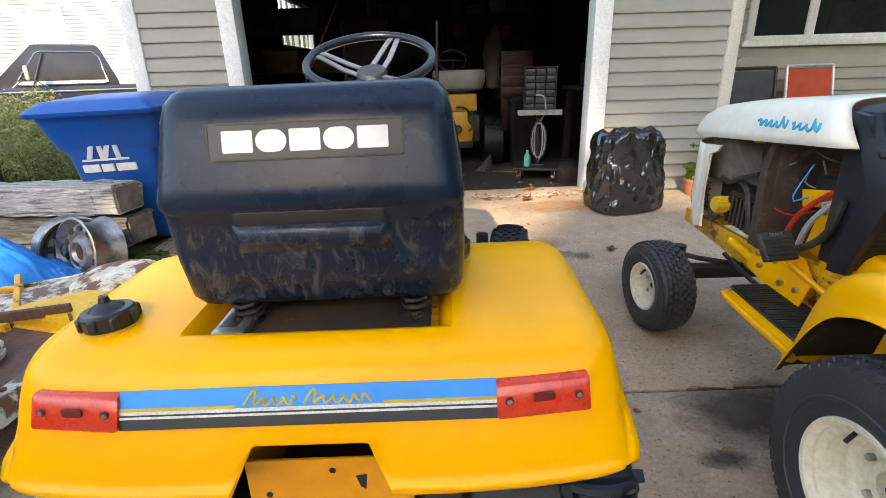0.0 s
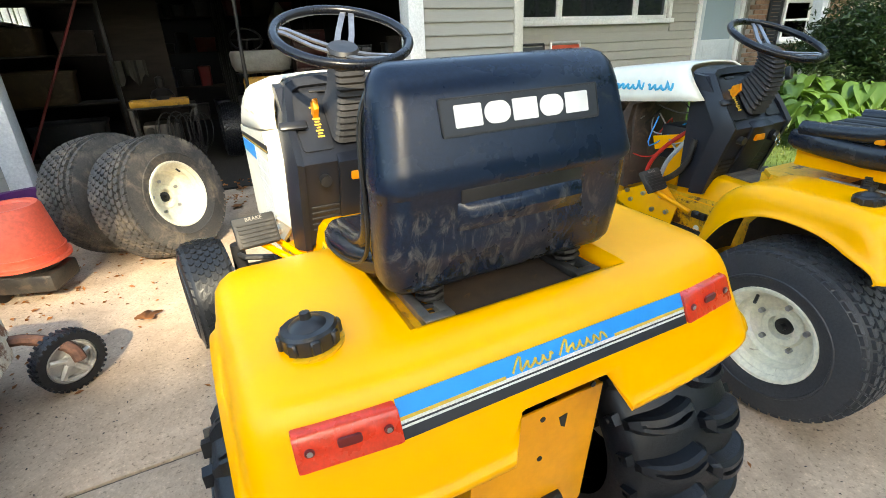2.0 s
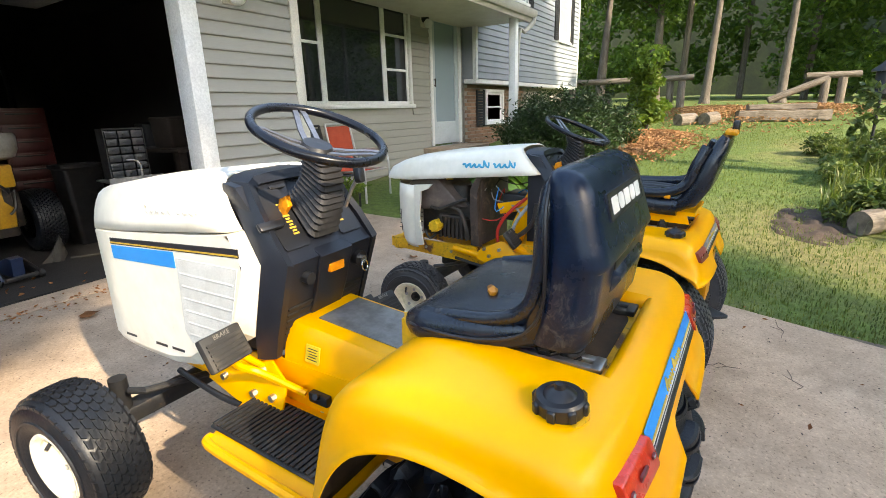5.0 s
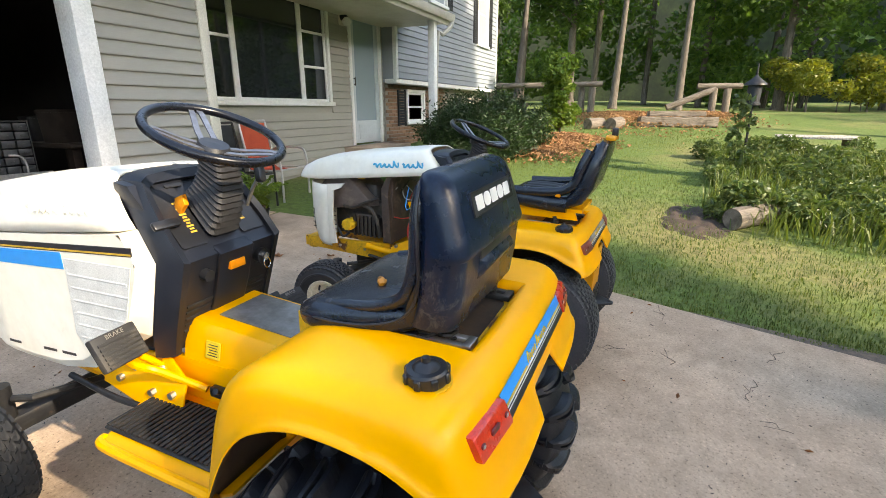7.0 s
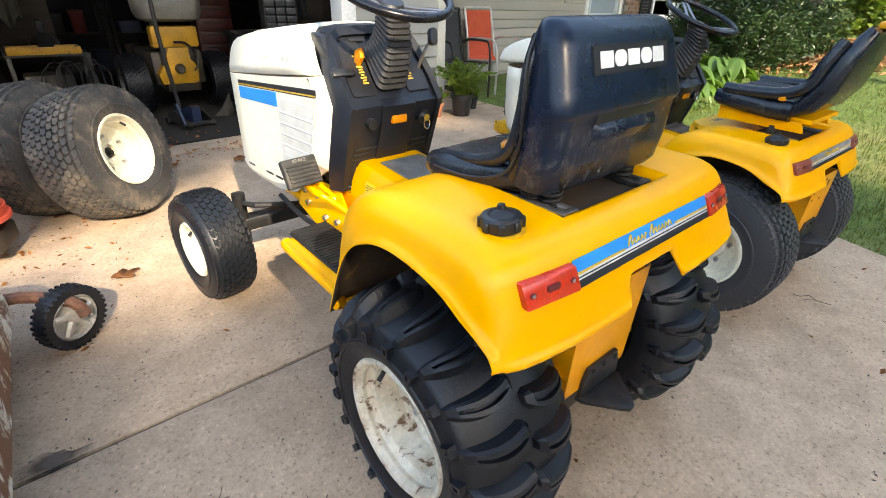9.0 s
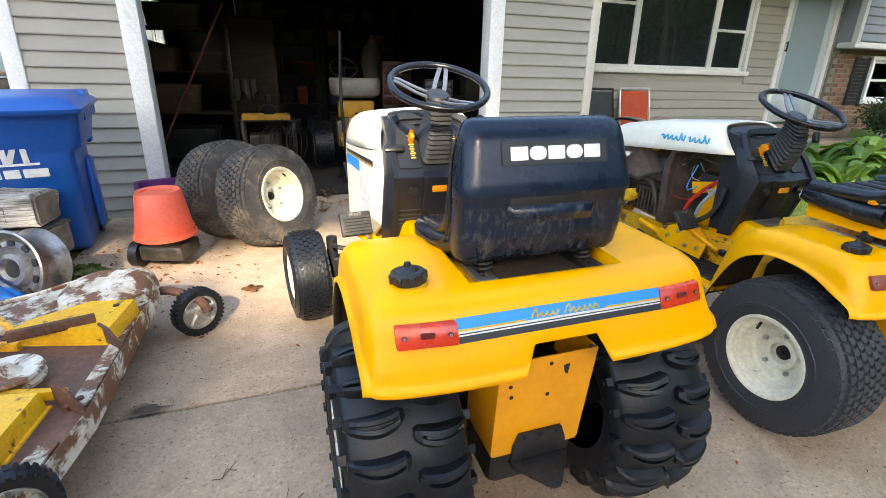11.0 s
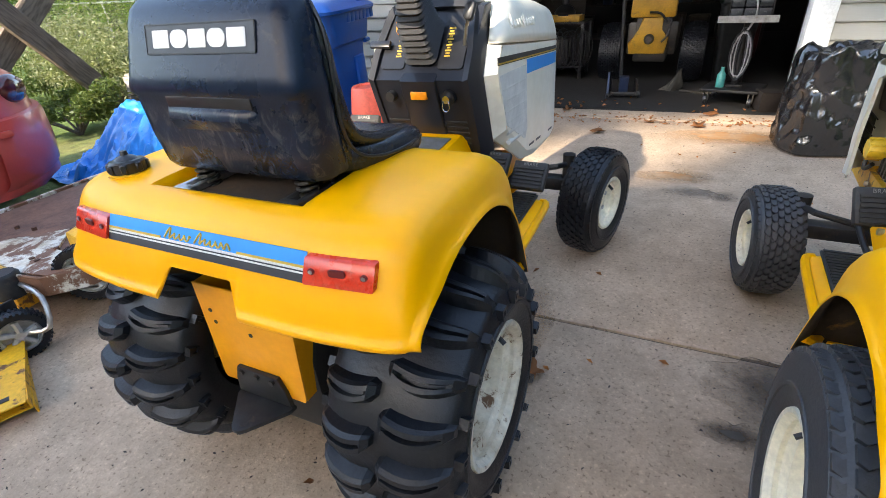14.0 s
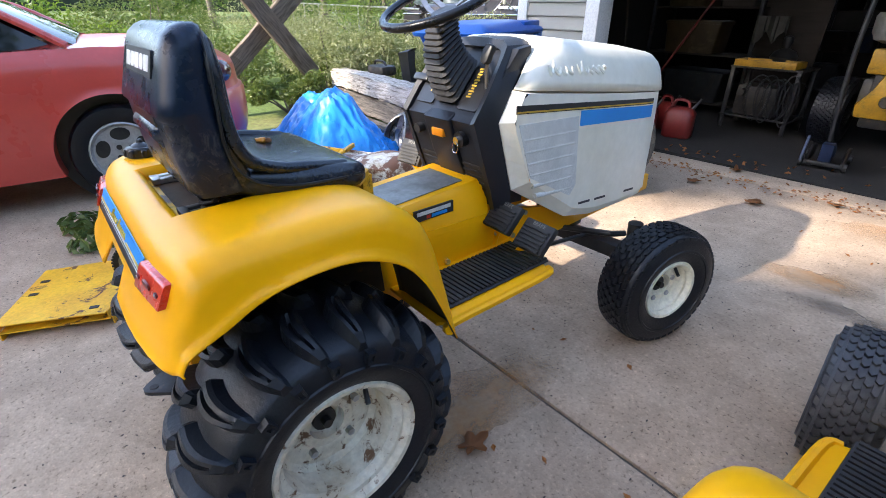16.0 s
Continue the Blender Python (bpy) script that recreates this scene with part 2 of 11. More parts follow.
# ---- building blocks ----
def part(name, bm, material, parent=None, label="", smooth=True):
    """One mesh object out of a bmesh, under a thing or a part."""
    me = bpy.data.meshes.new(name)
    bmesh.ops.recalc_face_normals(bm, faces=bm.faces)
    bm.to_mesh(me)
    bm.free()
    for m in material if isinstance(material, (list, tuple)) else [material]:
        me.materials.append(m)
    if smooth:
        me.shade_smooth()
        me.set_sharp_from_angle(angle=radians(38))
    ob = new(name, me)
    if parent is not None:
        ob.parent = parent
    if label:
        ob["label"] = label
    return ob


def thing(name, m, label, category, group="", kind=""):
    ob = new(name)
    ob.empty_display_size = 0.1
    ob.matrix_world = m
    return tagged(ob, label, category, group, kind)


def on_drive(x, y, rz=0.0, up=0.0):
    """A pose standing on the drive, leaning with it."""
    return DRIVE @ pose(x, y, up, 0, 0, rz)


def xf(bm, verts, m):
    bmesh.ops.transform(bm, matrix=m, verts=verts)
    return verts


def box(bm, x0, x1, y0, y1, z0, z1, bevel=0.0, m=None, seg=2):
    vs = bmesh.ops.create_cube(bm, size=1.0)["verts"]
    xf(bm, vs, Matrix.Translation(((x0 + x1) / 2, (y0 + y1) / 2, (z0 + z1) / 2)) @ Matrix.Diagonal((x1 - x0, y1 - y0, z1 - z0, 1)))
    if bevel:
        es = list({e for v in vs for e in v.link_edges})
        r = bmesh.ops.bevel(bm, geom=es, offset=bevel, segments=seg, affect="EDGES", profile=0.5)
        vs = list({v for f in r["faces"] for v in f.verts} | {v for v in vs if v.is_valid})
    if m is not None:
        xf(bm, vs, m)
    return vs


def rod(bm, p0, p1, r0, r1=None, seg=12, caps=True):
    """A straight round bar from p0 to p1."""
    p0, p1 = Vector(p0), Vector(p1)
    r1 = r0 if r1 is None else r1
    q = (p1 - p0).to_track_quat("Z", "Y").to_matrix()
    rings = []
    for p, r in ((p0, r0), (p1, r1)):
        rings.append([bm.verts.new(p + q @ Vector((r * math.cos(a), r * math.sin(a), 0))) for a in (2 * math.pi * i / seg for i in range(seg))])
    for i in range(seg):
        j = (i + 1) % seg
        bm.faces.new((rings[0][i], rings[0][j], rings[1][j], rings[1][i]))
    if caps:
        bm.faces.new(rings[0][::-1])
        bm.faces.new(rings[1])
    return rings


def smooth_line(pts, n=6):
    """Catmull-Rom through the points."""
    pts = [Vector(p) for p in pts]
    out = []
    for i in range(len(pts) - 1):
        a, b, c, d = pts[max(i - 1, 0)], pts[i], pts[i + 1], pts[min(i + 2, len(pts) - 1)]
        for k in range(n):
            t = k / n
            out.append(0.5 * ((2 * b) + (c - a) * t + (2 * a - 5 * b + 4 * c - d) * t * t + (3 * b - a - 3 * c + d) * t ** 3))
    return out + [pts[-1]]


def tube(bm, pts, r, seg=8, closed=False, n=0, taper=None):
    """A round bar along a line of points."""
    pts = smooth_line(pts, n) if n else [Vector(p) for p in pts]
    rings = []
    ref = None
    for i, p in enumerate(pts):
        a = pts[i - 1] if i or closed else p
        b = pts[(i + 1) % len(pts)] if i < len(pts) - 1 or closed else p
        d = (b - a).normalized()
        if ref is None:
            ref = d.orthogonal().normalized()
        ref = (ref - d * ref.dot(d)).normalized()
        s = d.cross(ref)
        rr = r if taper is None else r + (taper - r) * i / (len(pts) - 1)
        rings.append([bm.verts.new(p + rr * (math.cos(t) * ref + math.sin(t) * s)) for t in (2 * math.pi * k / seg for k in range(seg))])
    for i in range(len(rings) - (0 if closed else 1)):
        u, v = rings[i], rings[(i + 1) % len(rings)]
        for k in range(seg):
            j = (k + 1) % seg
            bm.faces.new((u[k], u[j], v[j], v[k]))
    if not closed:
        bm.faces.new(rings[0][::-1])
        bm.faces.new(rings[-1])


def lathe(bm, profile, axis="x", seg=32, m=None, closed=False, caps=True):
    """Turn a profile of (along the axis, radius) round the axis."""
    rings = []
    for a, r in profile:
        ring = []
        for k in range(seg):
            t = 2 * math.pi * k / seg
            c, s = r * math.cos(t), r * math.sin(t)
            p = {"x": (a, c, s), "y": (s, a, c), "z": (c, s, a)}[axis]
            ring.append(bm.verts.new(m @ Vector(p) if m is not None else p))
        rings.append(ring)
    n = len(rings)
    for i in range(n if closed else n - 1):
        u, v = rings[i], rings[(i + 1) % n]
        for k in range(seg):
            j = (k + 1) % seg
            bm.faces.new((u[k], u[j], v[j], v[k]))
    if not closed and caps:
        if profile[0][1] > 1e-5:
            bm.faces.new(rings[0][::-1])
        if profile[-1][1] > 1e-5:
            bm.faces.new(rings[-1])
    return rings


def loft(bm, rings, closed=True, cap0=True, cap1=True):
    """Skin over rings of the same number of points."""
    vr = [[bm.verts.new(p) for p in ring] for ring in rings]
    n = len(vr[0])
    for u, v in zip(vr, vr[1:]):
        for k in range(n if closed else n - 1):
            j = (k + 1) % n
            bm.faces.new((u[k], u[j], v[j], v[k]))
    if closed and cap0:
        bm.faces.new(vr[0][::-1])
    if closed and cap1:
        bm.faces.new(vr[-1])
    return vr


def prism(bm, outline, axis, a0, a1, bevel=0.0, m=None):
    """A flat outline given thickness along an axis, from a0 to a1. Outline in the two other axes' order."""
    def pt(u, v, a):
        return {"x": (a, u, v), "y": (u, a, v), "z": (u, v, a)}[axis]
    lo = [bm.verts.new(pt(u, v, a0)) for u, v in outline]
    hi = [bm.verts.new(pt(u, v, a1)) for u, v in outline]
    n = len(lo)
    fs = [bm.faces.new(lo[::-1]), bm.faces.new(hi)]
    for i in range(n):
        j = (i + 1) % n
        fs.append(bm.faces.new((lo[i], lo[j], hi[j], hi[i])))
    vs = lo + hi
    if bevel:
        es = list({e for f in fs[:2] for e in f.edges})
        r = bmesh.ops.bevel(bm, geom=es, offset=bevel, segments=2, affect="EDGES", profile=0.5)
        vs = list({v for f in r["faces"] for v in f.verts} | {v for v in vs if v.is_valid})
    if m is not None:
        xf(bm, vs, m)
    return vs


def rrect(w, d, r, n=4, cx=0.0, cy=0.0):
    """Outline of a rounded rectangle."""
    out = []
    for sx, sy, a0 in ((1, 1, 0), (-1, 1, 90), (-1, -1, 180), (1, -1, 270)):
        for k in range(n + 1):
            a = radians(a0 + 90 * k / n)
            out.append((cx + sx * (w / 2 - r) + r * math.cos(a), cy + sy * (d / 2 - r) + r * math.sin(a)))
    return out

# ---- ground ----
def concrete(name, base, base2, stain):
    m, nt, b = nodes_of(name)
    n1 = noise_node(nt, 0.9, 6, 0.6)
    r1 = ramp_node(nt, [(0.32, base2), (0.62, base)])
    nt.links.new(n1.outputs[0], r1.inputs[0])
    n2 = noise_node(nt, 6.0, 8, 0.7)
    r2 = ramp_node(nt, [(0.3, (0.80, 0.78, 0.75)), (0.6, (1.06, 1.05, 1.04))])
    nt.links.new(n2.outputs[0], r2.inputs[0])
    col = mix_node(nt, 1.0, r1.outputs[0], r2.outputs[0], "MULTIPLY")
    v = nt.nodes.new("ShaderNodeTexVoronoi")
    v.inputs["Scale"].default_value = 130
    tc = nt.nodes.new("ShaderNodeTexCoord")
    nt.links.new(tc.outputs["Object"], v.inputs["Vector"])
    r3 = ramp_node(nt, [(0.0, (0.66, 0.63, 0.6)), (0.5, (1.0, 1.0, 1.0)), (1.0, (1.22, 1.2, 1.16))])
    nt.links.new(v.outputs["Color"], r3.inputs[0])
    col = mix_node(nt, 0.42, col, r3.outputs[0], "MULTIPLY")
    # dark pits and pale grains showing in the worn face
    n5 = noise_node(nt, 70, 2, 0.6)
    r5 = ramp_node(nt, [(0.32, (0.45, 0.43, 0.40)), (0.40, (0.98, 0.98, 0.98)), (0.60, (1.0, 1.0, 1.0)), (0.68, (1.32, 1.30, 1.27))])
    nt.links.new(n5.outputs[0], r5.inputs[0])
    col = mix_node(nt, 0.75, col, r5.outputs[0], "MULTIPLY")
    n4 = noise_node(nt, 1.7, 7, 0.65, None, 0.8)
    r4 = ramp_node(nt, [(0.60, (0, 0, 0)), (0.74, (1, 1, 1))])
    nt.links.new(n4.outputs[0], r4.inputs[0])
    f4 = mix_node(nt, 1.0, r4.outputs[0], (0.55, 0.55, 0.55), "MULTIPLY")
    col = mix_node(nt, f4, col, stain)
    nt.links.new(col, b.inputs["Base Color"])
    b.inputs["Roughness"].default_value = 0.9
    bp = nt.nodes.new("ShaderNodeBump")
    bp.inputs["Strength"].default_value = 0.25
    bp.inputs["Distance"].default_value = 0.003
    nt.links.new(v.outputs["Distance"], bp.inputs["Height"])
    bp2 = nt.nodes.new("ShaderNodeBump")
    bp2.inputs["Strength"].default_value = 0.2
    bp2.inputs["Distance"].default_value = 0.01
    nt.links.new(n2.outputs[0], bp2.inputs["Height"])
    nt.links.new(bp.outputs[0], bp2.inputs["Normal"])
    nt.links.new(bp2.outputs[0], b.inputs["Normal"])
    return m


CONCRETE = concrete("tan_concrete", (0.515, 0.385, 0.275), (0.365, 0.268, 0.19), (0.24, 0.168, 0.115))
# darker copy of the drive concrete, garage shade put into its colour
SHADED_FLOOR = concrete("shaded_garage_concrete", (0.020, 0.017, 0.014), (0.014, 0.012, 0.010), (0.009, 0.008, 0.007))


def stain(name, c, c2, strength):
    """A stain that fades out unevenly towards its rim."""
    m = mat(name, c, 0.7, c2=c2, scale=5, bump=0.15)
    nt = m.node_tree
    b, out = nt.nodes["Principled BSDF"], nt.nodes["Material Output"]
    tc = nt.nodes.new("ShaderNodeTexCoord")
    gr = nt.nodes.new("ShaderNodeVectorMath")
    gr.operation = "DISTANCE"
    gr.inputs[1].default_value = (0.5, 0.5, 0.5)
    flat = nt.nodes.new("ShaderNodeVectorMath")
    flat.operation = "MULTIPLY_ADD"
    flat.inputs[1].default_value, flat.inputs[2].default_value = (1, 1, 0), (0, 0, 0.5)
    nt.links.new(tc.outputs["Generated"], flat.inputs[0])
    nt.links.new(flat.outputs[0], gr.inputs[0])
    n = noise_node(nt, 9, 5, 0.65)
    ma = nt.nodes.new("ShaderNodeMath")
    ma.operation = "MULTIPLY_ADD"
    ma.inputs[1].default_value = 0.5
    nt.links.new(n.outputs[0], ma.inputs[0])
    nt.links.new(gr.outputs["Value"], ma.inputs[2])
    r = ramp_node(nt, [(0.40, (strength,) * 3), (0.72, (0, 0, 0))])
    nt.links.new(ma.outputs[0], r.inputs[0])
    tr, mx = nt.nodes.new("ShaderNodeBsdfTransparent"), nt.nodes.new("ShaderNodeMixShader")
    nt.links.new(r.outputs[0], mx.inputs[0])
    nt.links.new(tr.outputs[0], mx.inputs[1])
    nt.links.new(b.outputs[0], mx.inputs[2])
    nt.links.new(mx.outputs[0], out.inputs[0])
    return m


OIL = stain("oil_stain", (0.07, 0.055, 0.045), (0.13, 0.105, 0.085), 0.8)
FAINT_OIL = stain("faint_oil_stain", (0.12, 0.10, 0.085), (0.20, 0.165, 0.13), 0.45)
RUST_STAIN = stain("rust_stain", (0.46, 0.22, 0.07), (0.46, 0.32, 0.20), 0.6)
JOINT = mat("joint_grit", (0.10, 0.08, 0.06), 0.95, c2=(0.16, 0.12, 0.09), scale=20, bump=0.5)


def grass_ground():
    m, nt, b = nodes_of("lawn_soil")
    n1 = noise_node(nt, 0.35, 6, 0.6)
    r1 = ramp_node(nt, [(0.30, (0.085, 0.13, 0.022)), (0.5, (0.10, 0.15, 0.030)), (0.66, (0.20, 0.18, 0.07))])
    nt.links.new(n1.outputs[0], r1.inputs[0])
    n2 = noise_node(nt, 14, 6, 0.7)
    r2 = ramp_node(nt, [(0.3, (0.55, 0.55, 0.5)), (0.7, (1.35, 1.35, 1.2))])
    nt.links.new(n2.outputs[0], r2.inputs[0])
    nt.links.new(mix_node(nt, 1.0, r1.outputs[0], r2.outputs[0], "MULTIPLY"), b.inputs["Base Color"])
    b.inputs["Roughness"].default_value = 0.95
    bp = nt.nodes.new("ShaderNodeBump")
    bp.inputs["Strength"].default_value = 0.8
    bp.inputs["Distance"].default_value = 0.03
    nt.links.new(n2.outputs[0], bp.inputs["Height"])
    nt.links.new(bp.outputs[0], b.inputs["Normal"])
    return m


LAWN = grass_ground()


def ground_z(x, y):
    """The lie of the land: the drive's fall, a bank of lawn rising beyond it, level yard on the other side."""
    near = drive_z(max(-6, min(x, 3)), max(-6, min(y, 4.0))) - 0.035
    if x > 2.6:
        near += 0.075 * (min(x, 19) - 2.6) + 0.02 * max(0, min(x, 60) - 19)
    if x < -3:
        near += 0.01 * (-3 - max(x, -30))
    return near


bm = bmesh.new()
xs = [-400, -120, -50, -30, -20, -14, -10, -7, -5, -4, -3, -2, -1, 0, 1, 1.8, 2.4, 3, 4, 5, 6, 7, 8, 9, 10, 12, 14, 16, 19, 23, 28, 36, 60, 120, 400]
ys = [-400, -120, -50, -30, -20, -14, -10, -7, -5, -4, -3, -2, -1, 0, 1, 2, 3, 4, 5, 6, 8, 10, 14, 20, 30, 60, 120, 400]
grid = [[bm.verts.new((x, y, ground_z(x, y) + (0 if -5 < x < 3 else 0.04 * noise.noise(Vector((x * 0.4, y * 0.4, 0)))))) for x in xs] for y in ys]
for j in range(len(ys) - 1):
    for i in range(len(xs) - 1):
        bm.faces.new((grid[j][i], grid[j][i + 1], grid[j + 1][i + 1], grid[j + 1][i]))
tagged(part("ground", bm, LAWN), "green lawn with worn yellowish patches and bare soil", "ground", kind="structure")

# concrete drive: separate slabs with open joints
pavement = thing("pavement", DRIVE, "tan exposed-aggregate concrete drive with dirty joints", "driveway", kind="structure")
SLABS = [
    [(-4.4, -7.0), (0.9, -7.0), (1.55, -3.2), (-4.4, -3.2)],
    [(-4.4, -3.19), (1.553, -3.19), (2.10, -1.4), (2.48, -0.05), (2.72, 0.953), (-3.2, 0.953), (-4.4, 0.5)],
    [(-1.95, 0.967), (2.725, 0.967), (3.2, 2.2), (3.35, 3.71), (-1.95, 3.71)],
    [(-1.56, 3.735), (1.46, 3.735), (1.46, 3.98), (-1.56, 3.98)],
    [(2.35, 3.735), (5.0, 3.735), (5.0, 4.62), (2.75, 4.62), (2.75, 3.87), (2.35, 3.87)],
]
for o in SLABS:
    bm = bmesh.new()
    prism(bm, o, "z", -0.12, 0.0, 0.006)
    part("slab", bm, CONCRETE, pavement)
bm = bmesh.new()
prism(bm, [(-4.3, -6.9), (2.0, -3), (2.6, 0.9), (3.1, 3.7), (1.5, 3.9), (-1.5, 3.9), (-1.9, 3.6), (-1.9, 1.2), (-4.3, 0.4)], "z", -0.1, -0.012)
part("joint_grit", bm, JOINT, pavement, "dark grit in the joints")


def blotch(name, x, y, rx_, ry_, seed, material, label, lift=0.004):
    """A thin stain with an uneven edge."""
    bm = bmesh.new()
    rnd = random.Random(seed)
    ph = [rnd.uniform(0, 6.28) for _ in range(5)]
    out = []
    for k in range(48):
        a = 2 * math.pi * k / 48
        r = 1 + 0.22 * math.sin(2 * a + ph[0]) + 0.16 * math.sin(3 * a + ph[1]) + 0.1 * math.sin(7 * a + ph[2]) + 0.05 * math.sin(13 * a + ph[3])
        out.append((x + rx_ * r * math.cos(a), y + ry_ * r * math.sin(a)))
    prism(bm, out, "z", lift - 0.006, lift)
    return part(name, bm, material, pavement, label)


# ---- garage and house ----
GY = 3.85          # garage front
WY = 4.80          # house wall behind the porch
ROW = 0.115        # siding course
_siding_cache = {}


def siding_mesh(length, material):
    key = (round(length, 3), material.name)
    if key not in _siding_cache:
        bm = bmesh.new()
        # lap board: lower edge stands proud, a small hollow under it
        prism(bm, [(0.0, -0.012), (-0.024, -0.005), (-0.026, 0.004), (-0.004, ROW), (0.0, ROW)], "x", 0, length)
        me = bpy.data.meshes.new("siding_board")
        bmesh.ops.recalc_face_normals(bm, faces=bm.faces)
        bm.to_mesh(me)
        bm.free()
        me.materials.append(material)
        _siding_cache[key] = me
    return _siding_cache[key]


def siding(parent, x0, x1, y, z0, z1, material, skip=(), rz=0.0):
    """Courses of lap boards on a wall facing -y (turned by rz about (x0, y)); skip: (x0, x1, z0, z1) of openings."""
    n = int((z1 - z0) / ROW)
    for i in range(n):
        z = z0 + i * ROW
        runs = [(x0, x1)]
        for a, b, c, d in skip:
            if z + ROW > c + 0.01 and z < d - 0.01:
                nxt = []
                for u, v in runs:
                    if b <= u or a >= v:
                        nxt.append((u, v))
                    else:
                        nxt += [(u, a)] if a - u > 0.02 else []
                        nxt += [(b, v)] if v - b > 0.02 else []
                runs = nxt
        for u, v in runs:
            ob = new("siding_board", siding_mesh(v - u, material))
            ob.parent = parent
            ob.matrix_basis = pose(x0, y, 0, 0, 0, rz) @ pose(u - x0, 0, z)
    return parent


def wall(name, boxes, material, label):
    bm = bmesh.new()
    for b in boxes:
        box(bm, *b)
    return tagged(part(name, bm, material, smooth=False), label, "wall", kind="structure")


HEAD = 2.29
gw = wall("wall_garage_front", [(-2.42, -1.525, GY, GY + 0.14, -0.2, 2.75), (1.465, 2.60, GY, GY + 0.14, -0.1, 2.75), (-1.525, 1.465, GY, GY + 0.14, HEAD, 2.75)], SIDING,
          "garage front wall clad in cream lap siding")
siding(gw, -2.42, -1.65, GY, 0.02, 2.70, SIDING)
siding(gw, 1.60, 2.59, GY, 0.14, 2.70, SIDING)
siding(gw, -1.65, 1.60, GY, HEAD + 0.12, 2.70, SIDING)
wall("wall_garage_left", [(-2.42, -2.30, GY + 0.14, 7.6, -0.2, 2.75), (-2.42, -2.30, 9.7, 10.6, -0.2, 2.75), (-2.42, -2.30, 7.6, 9.7, -0.2, 1.64), (-2.42, -2.30, 7.6, 9.7, 2.44, 2.75)], SIDING, "garage side wall")
# added lining, so that the left wall carries the painted shade too
wall("wall_shade_lining", [(-2.30, -2.285, GY + 0.145, 7.6, 0.145, 2.62), (-2.30, -2.285, 9.7, 10.45, 0.145, 2.62), (-2.30, -2.285, 7.6, 9.7, 0.145, 1.64), (-2.30, -2.285, 7.6, 9.7, 2.44, 2.62)], SHADE_WALL, "added dark lining inside the garage, room's shade in its colour")
wall("wall_garage_right", [(2.43, 2.55, GY + 0.14, 10.6, -0.1, 2.75)], SHADE_WALL, "garage side wall with the room's shade in its colour")
wall("wall_garage_back", [(-2.30, 2.43, 10.46, 10.6, -0.1, 2.75)], SHADE_WALL, "garage back wall with the room's shade in its colour")
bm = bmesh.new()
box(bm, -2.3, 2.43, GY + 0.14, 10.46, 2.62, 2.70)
tagged(part("ceiling", bm, SHADE_WALL), "unfinished garage ceiling with the room's shade in its colour", "ceiling", kind="structure")
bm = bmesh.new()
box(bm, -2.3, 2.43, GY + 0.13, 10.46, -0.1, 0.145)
tagged(part("floor", bm, SHADED_FLOOR), "dusty stained garage concrete floor, room's shade in its colour", "floor", kind="structure")


def trim(name, b, material, label, bevel=0.006):
    bm = bmesh.new()
    box(bm, *b, bevel)
    return tagged(part(name, bm, material), label, "trim", kind="structure")


trim("trim_jamb_left", (-1.655, -1.517, GY - 0.045, GY + 0.155, -0.1, HEAD + 0.14), TRIM_WHITE, "scuffed white garage door jamb trim")
trim("trim_jamb_right", (1.455, 1.605, GY - 0.045, GY + 0.155, 0.10, HEAD + 0.14), TRIM_WHITE, "scuffed white garage door jamb trim")
trim("trim_header", (-1.517, 1.455, GY - 0.04, GY + 0.15, HEAD, HEAD + 0.13), TRIM_WHITE, "white garage door head trim")
trim("trim_corner_left", (-2.46, -2.34, GY - 0.035, GY + 0.08, -0.1, 2.70), TRIM_WHITE, "white corner trim")
trim("trim_corner_right", (2.585, 2.69, GY - 0.035, GY + 0.10, 0.05, 2.70), TRIM_CREAM, "cream vinyl corner trim")

# raised sectional door, rolled up under the ceiling
bm = bmesh.new()
for k in range(4):
    box(bm, -1.45, 1.44, GY + 0.25 + k * 0.54, GY + 0.78 + k * 0.54, 2.42, 2.46, 0.008)
tagged(part("door_garage", bm, TRIM_WHITE), "raised white sectional garage door", "garage door", kind="structure")

# house wall with window and entry door openings
WIN = (3.34, 5.87, 1.43, 2.95)
DOOR = (6.56, 7.46, 0.70, 2.92)
hw = wall("wall_house", [(2.55, WIN[0], WY, WY + 0.16, 0, 3.2), (WIN[0], WIN[1], WY, WY + 0.16, 0, WIN[2]), (WIN[0], WIN[1], WY, WY + 0.16, WIN[3], 3.2),
                         (WIN[1], DOOR[0], WY, WY + 0.16, 0, 3.2), (DOOR[0], DOOR[1], WY, WY + 0.16, 0, DOOR[2] - 0.03), (DOOR[0], DOOR[1], WY, WY + 0.16, DOOR[3], 3.2), (DOOR[1], 7.62, WY, WY + 0.16, 0, 3.2)],
          SIDING, "house wall under the porch clad in cream lap siding")
siding(hw, 2.66, 7.60, WY, 0.35, 3.1, SIDING, [(WIN[0] - 0.06, WIN[1] + 0.06, WIN[2] - 0.1, WIN[3] + 0.06), (DOOR[0] - 0.09, DOOR[1] + 0.09, 0.35, DOOR[3] + 0.09)])
wall("wall_garage_return", [(2.43, 2.60, GY + 0.14, WY, 2.71, 3.2), (2.60, 2.66, GY + 0.1, WY, 0.1, 3.1)], SIDING, "short return wall of the garage")

